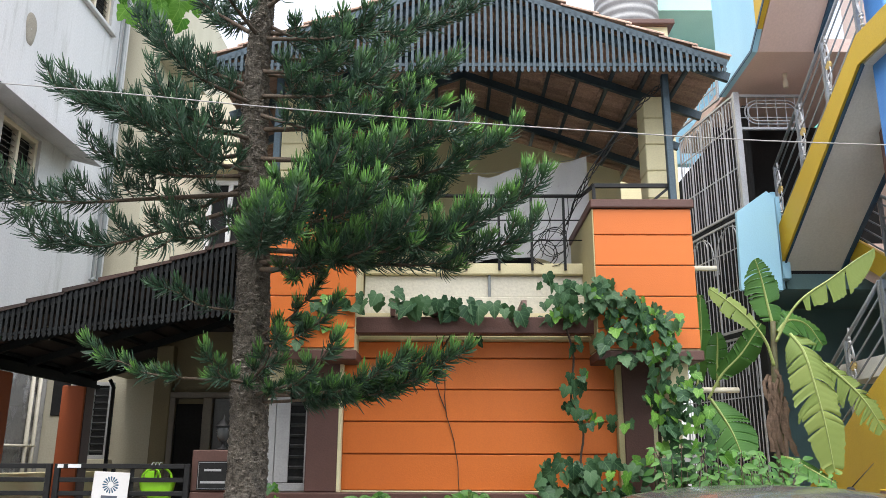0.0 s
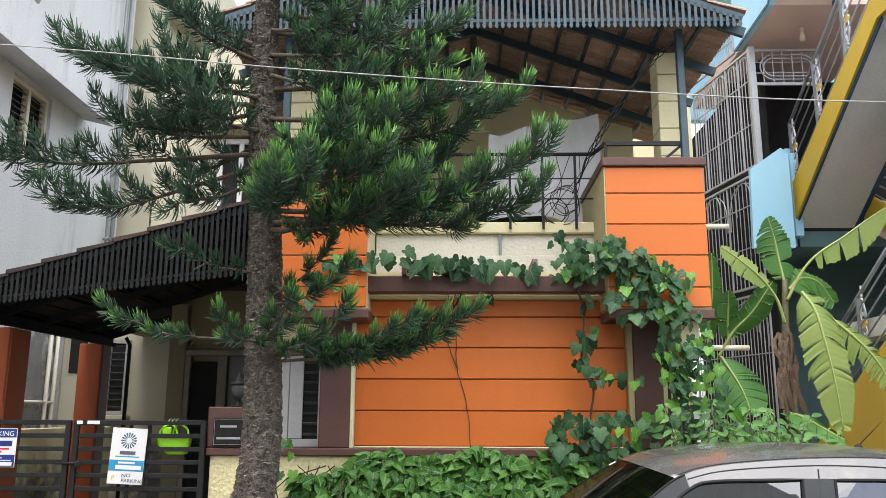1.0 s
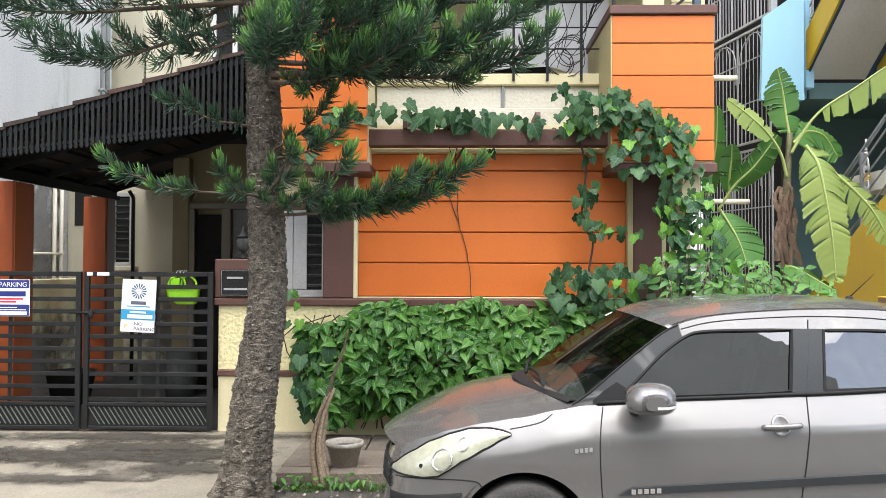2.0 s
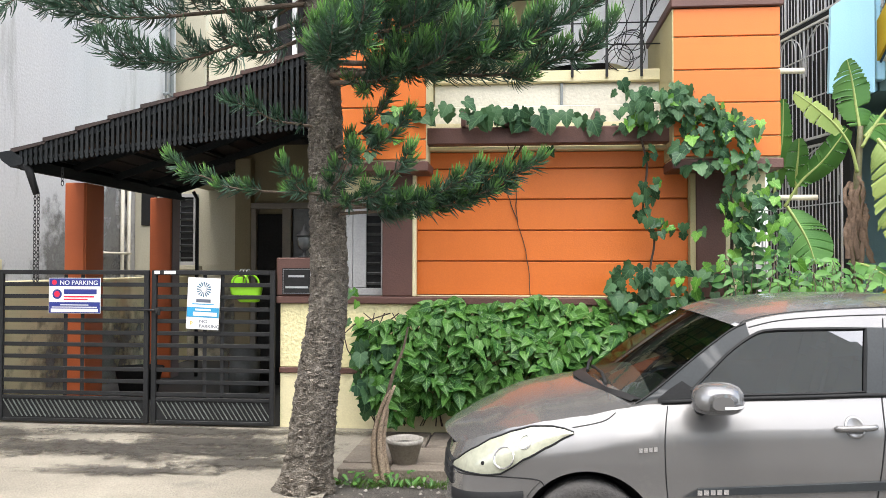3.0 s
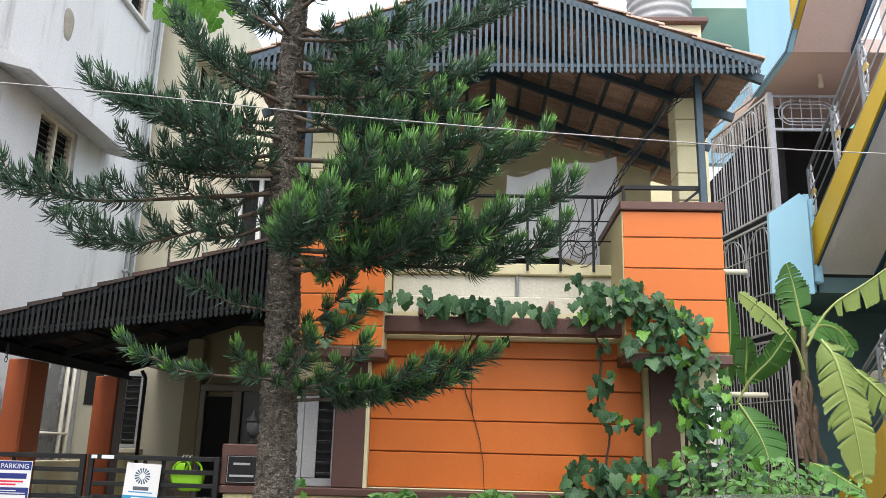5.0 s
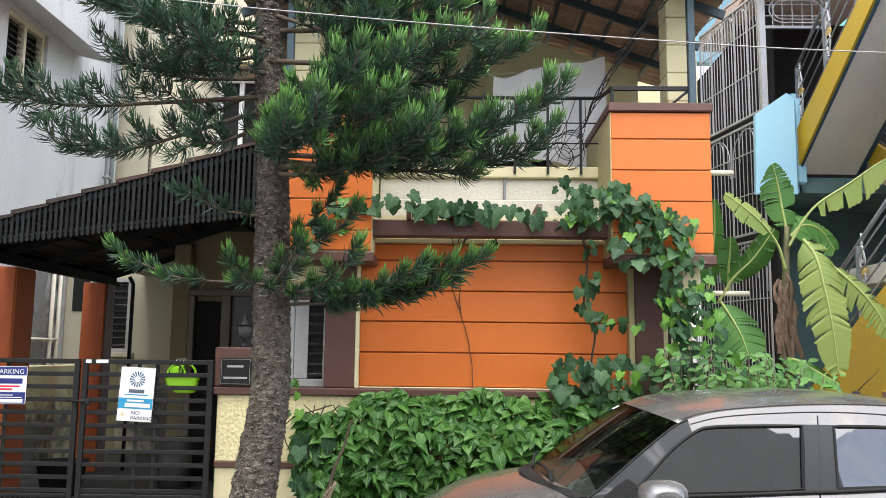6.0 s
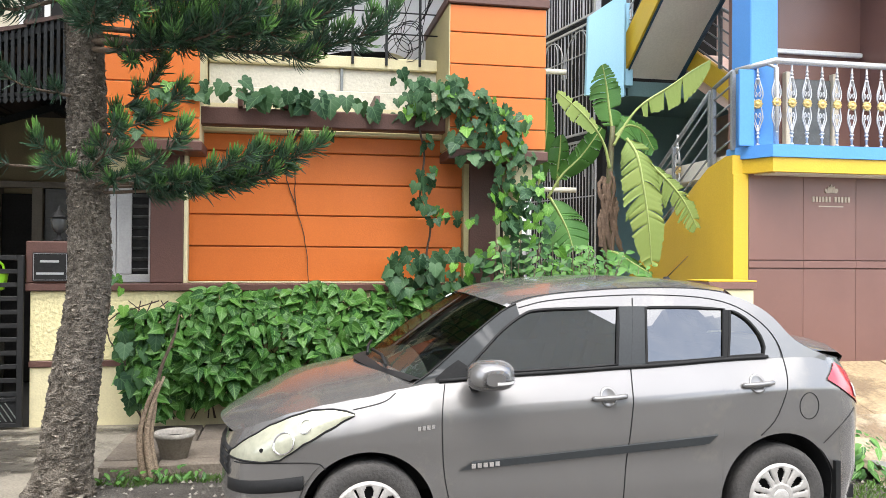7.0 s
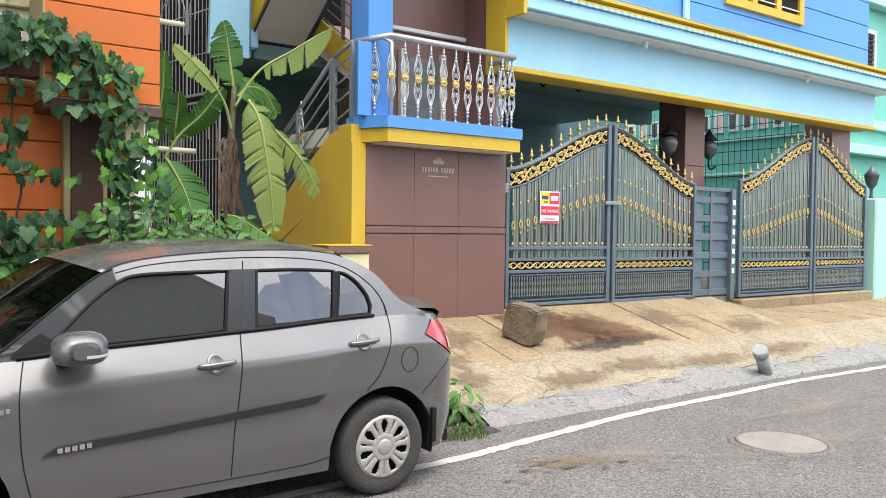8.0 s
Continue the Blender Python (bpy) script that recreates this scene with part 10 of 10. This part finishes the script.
while x < 16.6:
    w = rp.uniform(0.46, 0.66)
    cuts = [6.16, rp.uniform(6.7, 7.0), 7.62]
    for a, b in zip(cuts, cuts[1:]):
        bm = bmesh.new()
        dz = rp.uniform(0.004, 0.016)
        tilt = rp.uniform(-0.006, 0.006)
        x0, x1 = x + 0.006, x + w - 0.006
        fall = 0.17 * min(1.0, max(0.0, (x - 9.6) / 1.6))
        lo, hi = ramp_z(a) + dz - fall * (a - 6.16), ramp_z(b - 0.012) + dz - fall * (b - 6.16)
        v = [bm.verts.new(q) for q in ((x0, a, lo - 0.05), (x1, a, lo - 0.05 + tilt), (x1, b - 0.012, hi - 0.05 + tilt), (x0, b - 0.012, hi - 0.05), (x0, a, lo), (x1, a, lo + tilt), (x1, b - 0.012, hi + tilt), (x0, b - 0.012, hi))]
        for f in ((3, 2, 1, 0), (4, 5, 6, 7), (0, 1, 5, 4), (1, 2, 6, 5), (2, 3, 7, 6), (3, 0, 4, 7)):
            bm.faces.new([v[i] for i in f])
        bmesh.ops.bevel(bm, geom=list(bm.edges), offset=0.006, segments=1, affect="EDGES")
        part("paving_slab", bm, SANDSTONE, ramp_slabs)
    x += w

WET = stain_mat("wet_brown_stain", (0.165, 0.088, 0.048), (0.11, 0.058, 0.032), 0.92, 0.5)
WET_GREY = stain_mat("damp_dark_stain", (0.085, 0.078, 0.066), (0.055, 0.05, 0.043), 0.95, 0.45)
EARTH = stain_mat("dried_mud_stain", (0.22, 0.16, 0.10), (0.16, 0.115, 0.07), 0.7, 0.9)
SAND = stain_mat("spilt_sand", (0.27, 0.24, 0.20), (0.22, 0.195, 0.165), 0.6, 0.95, 5.0)


def spill(name, cx, cy, rx, ry, turn, height, material, label, seed, rough_edge=0.45):
    """A thin irregular stain that follows the ground."""
    bm = bmesh.new()
    n = 72
    mid = bm.verts.new((cx, cy, height(cy) + 0.004))
    ring = []
    for k in range(n):
        a = 2 * math.pi * k / n
        d = 1 + rough_edge * noise.noise((2.2 * math.cos(a), 2.2 * math.sin(a), seed)) + 0.5 * rough_edge * noise.noise((7 * math.cos(a), 7 * math.sin(a), seed))
        u, v = rx * d * math.cos(a), ry * d * math.sin(a)
        px, py = cx + u * math.cos(turn) - v * math.sin(turn), cy + u * math.sin(turn) + v * math.cos(turn)
        ring.append(bm.verts.new((px, py, height(py) + 0.004)))
    uvl = bm.loops.layers.uv.new("UVMap")
    for k in range(n):
        f = bm.faces.new((mid, ring[k], ring[(k + 1) % n]))
        for lp in f.loops:
            lp[uvl].uv = (0.0, 0.0) if lp.vert is mid else (1.0, 0.0)
    return solo(name, bm, material, label, "stain", kind="structure")


def on_slabs(y):
    return ramp_z(y) + 0.02


for i, (x, y, rx, ry, turn, m_) in enumerate(((6.75, 6.85, 0.70, 0.80, 0.5, WET), (7.35, 6.75, 0.62, 1.0, 0.85, WET), (7.35, 6.42, 0.9, 0.22, 0.0, WET), (7.0, 6.32, 0.95, 0.16, 0.0, WET_GREY), (6.3, 7.2, 0.35, 0.4, 0.2, WET), (5.2, 6.8, 0.45, 0.40, 0.3, EARTH), (4.75, 6.35, 0.40, 0.22, 0.0, EARTH), (8.6, 6.9, 0.5, 0.5, 0.6, EARTH), (9.9, 6.5, 0.8, 0.3, 0.2, EARTH))):
    spill("ramp_stain", x, y, rx, ry, turn, on_slabs, m_, "brown damp stain on the ramp slabs", i + 1)


def on_kerb(y):
    return ramp_z(y) + 0.028


for i, (x, y, rx, ry, turn) in enumerate(((5.9, 5.75, 0.8, 0.2, 0.05), (6.9, 5.85, 0.7, 0.22, -0.05), (8.1, 5.75, 0.9, 0.2, 0.0), (9.6, 5.8, 0.9, 0.2, 0.0), (4.75, 5.95, 0.35, 0.25, 0.0))):
    spill("kerb_stain", x, y, rx, ry, turn, on_kerb, EARTH, "dried mud on the cement slope", i + 20)


def on_road(y):
    return -0.069


spill("road_patch", 4.75, 4.12, 0.75, 0.30, -0.25, on_road, SAND, "spilt sand on the asphalt", 4, 0.7)
spill("road_patch", 4.25, 4.18, 0.55, 0.20, -0.3, lambda y: -0.066, EARTH, "brown wet patch on the asphalt", 5, 0.9)
for i in range(16):
    spill("road_spot", 4.15 + rp.gauss(0, 0.28), 4.12 + rp.gauss(0, 0.13), rp.uniform(0.02, 0.07), rp.uniform(0.012, 0.035), rp.uniform(-0.6, 0.3), lambda y: -0.064, WET_GREY, "small dark oily spot on the asphalt", i + 40, 0.6)
spill("road_patch", 6.2, 3.55, 1.5, 0.35, -0.1, on_road, SAND, "faint dusty patch on the asphalt", 8, 0.8)
spill("road_patch", 7.6, 4.2, 1.4, 0.3, 0.02, on_road, SAND, "faint dusty patch on the asphalt", 6, 0.8)


def on_apron(y):
    return -0.06 + 0.115 * max(0, (y - 5.3) / 2.754) ** 0.8 + 0.012


for i, (x, y, rx, ry, turn) in enumerate(((-3.4, 6.95, 1.7, 0.42, 0.03), (-2.3, 7.0, 0.8, 0.45, 0.2), (-2.75, 7.25, 1.3, 0.34, 0.06), (-4.1, 6.95, 1.3, 0.36, -0.05), (-3.1, 7.62, 2.2, 0.22, 0.02), (-5.2, 7.4, 1.2, 0.3, 0.0), (-2.2, 6.6, 0.9, 0.25, 0.1), (-3.2, 6.3, 1.0, 0.2, 0.0))):
    spill("apron_stain", x, y, rx, ry, turn, on_apron, WET_GREY, "dark wet patch on the driveway apron", i + 7, 0.8)

# cracks in the cement edge
bm = bmesh.new()
for k in range(46):
    x = rp.uniform(4.5, 11)
    y = rp.uniform(5.3, 5.55)
    pts = [Vector((x, y, ramp_z(y) + 0.03))]
    d = rp.uniform(-0.9, 0.9)
    for i in range(rp.randrange(4, 9)):
        d += rp.uniform(-0.6, 0.6)
        q = pts[-1] + Vector((0.09 * math.cos(d), 0.05 * math.sin(d), 0))
        q.y = min(max(q.y, 5.28), 5.62)
        q.z = ramp_z(q.y) + 0.03
        pts.append(q)
    tube(bm, pts, 0.0022, 3, False)
solo("kerb_cracks", bm, GRAVEL, "fine dark cracks in the cement kerb", "crack", kind="stuff")
# pebbles on the soil strip
v, f = [], []
for k in range(900):
    x, y = rp.uniform(-1.7, 4.3), rp.uniform(5.2, 6.45)
    r = rp.uniform(0.005, 0.02)
    b = len(v)
    z = -0.045
    v += [(x - r, y, z), (x, y - r * 0.8, z), (x + r, y, z), (x, y + r * 0.8, z), (x + r * 0.2, y, z + r * 0.9)]
    f += [(b, b + 1, b + 4), (b + 1, b + 2, b + 4), (b + 2, b + 3, b + 4), (b + 3, b, b + 4)]
tagged(new("pebbles", raw_mesh("pebbles", v, f, mat("grey_pebbles", (0.28, 0.26, 0.23), (0.16, 0.15, 0.13), rough=0.9, island=0.4))), "loose grey pebbles on the roadside soil", "gravel", kind="stuff")
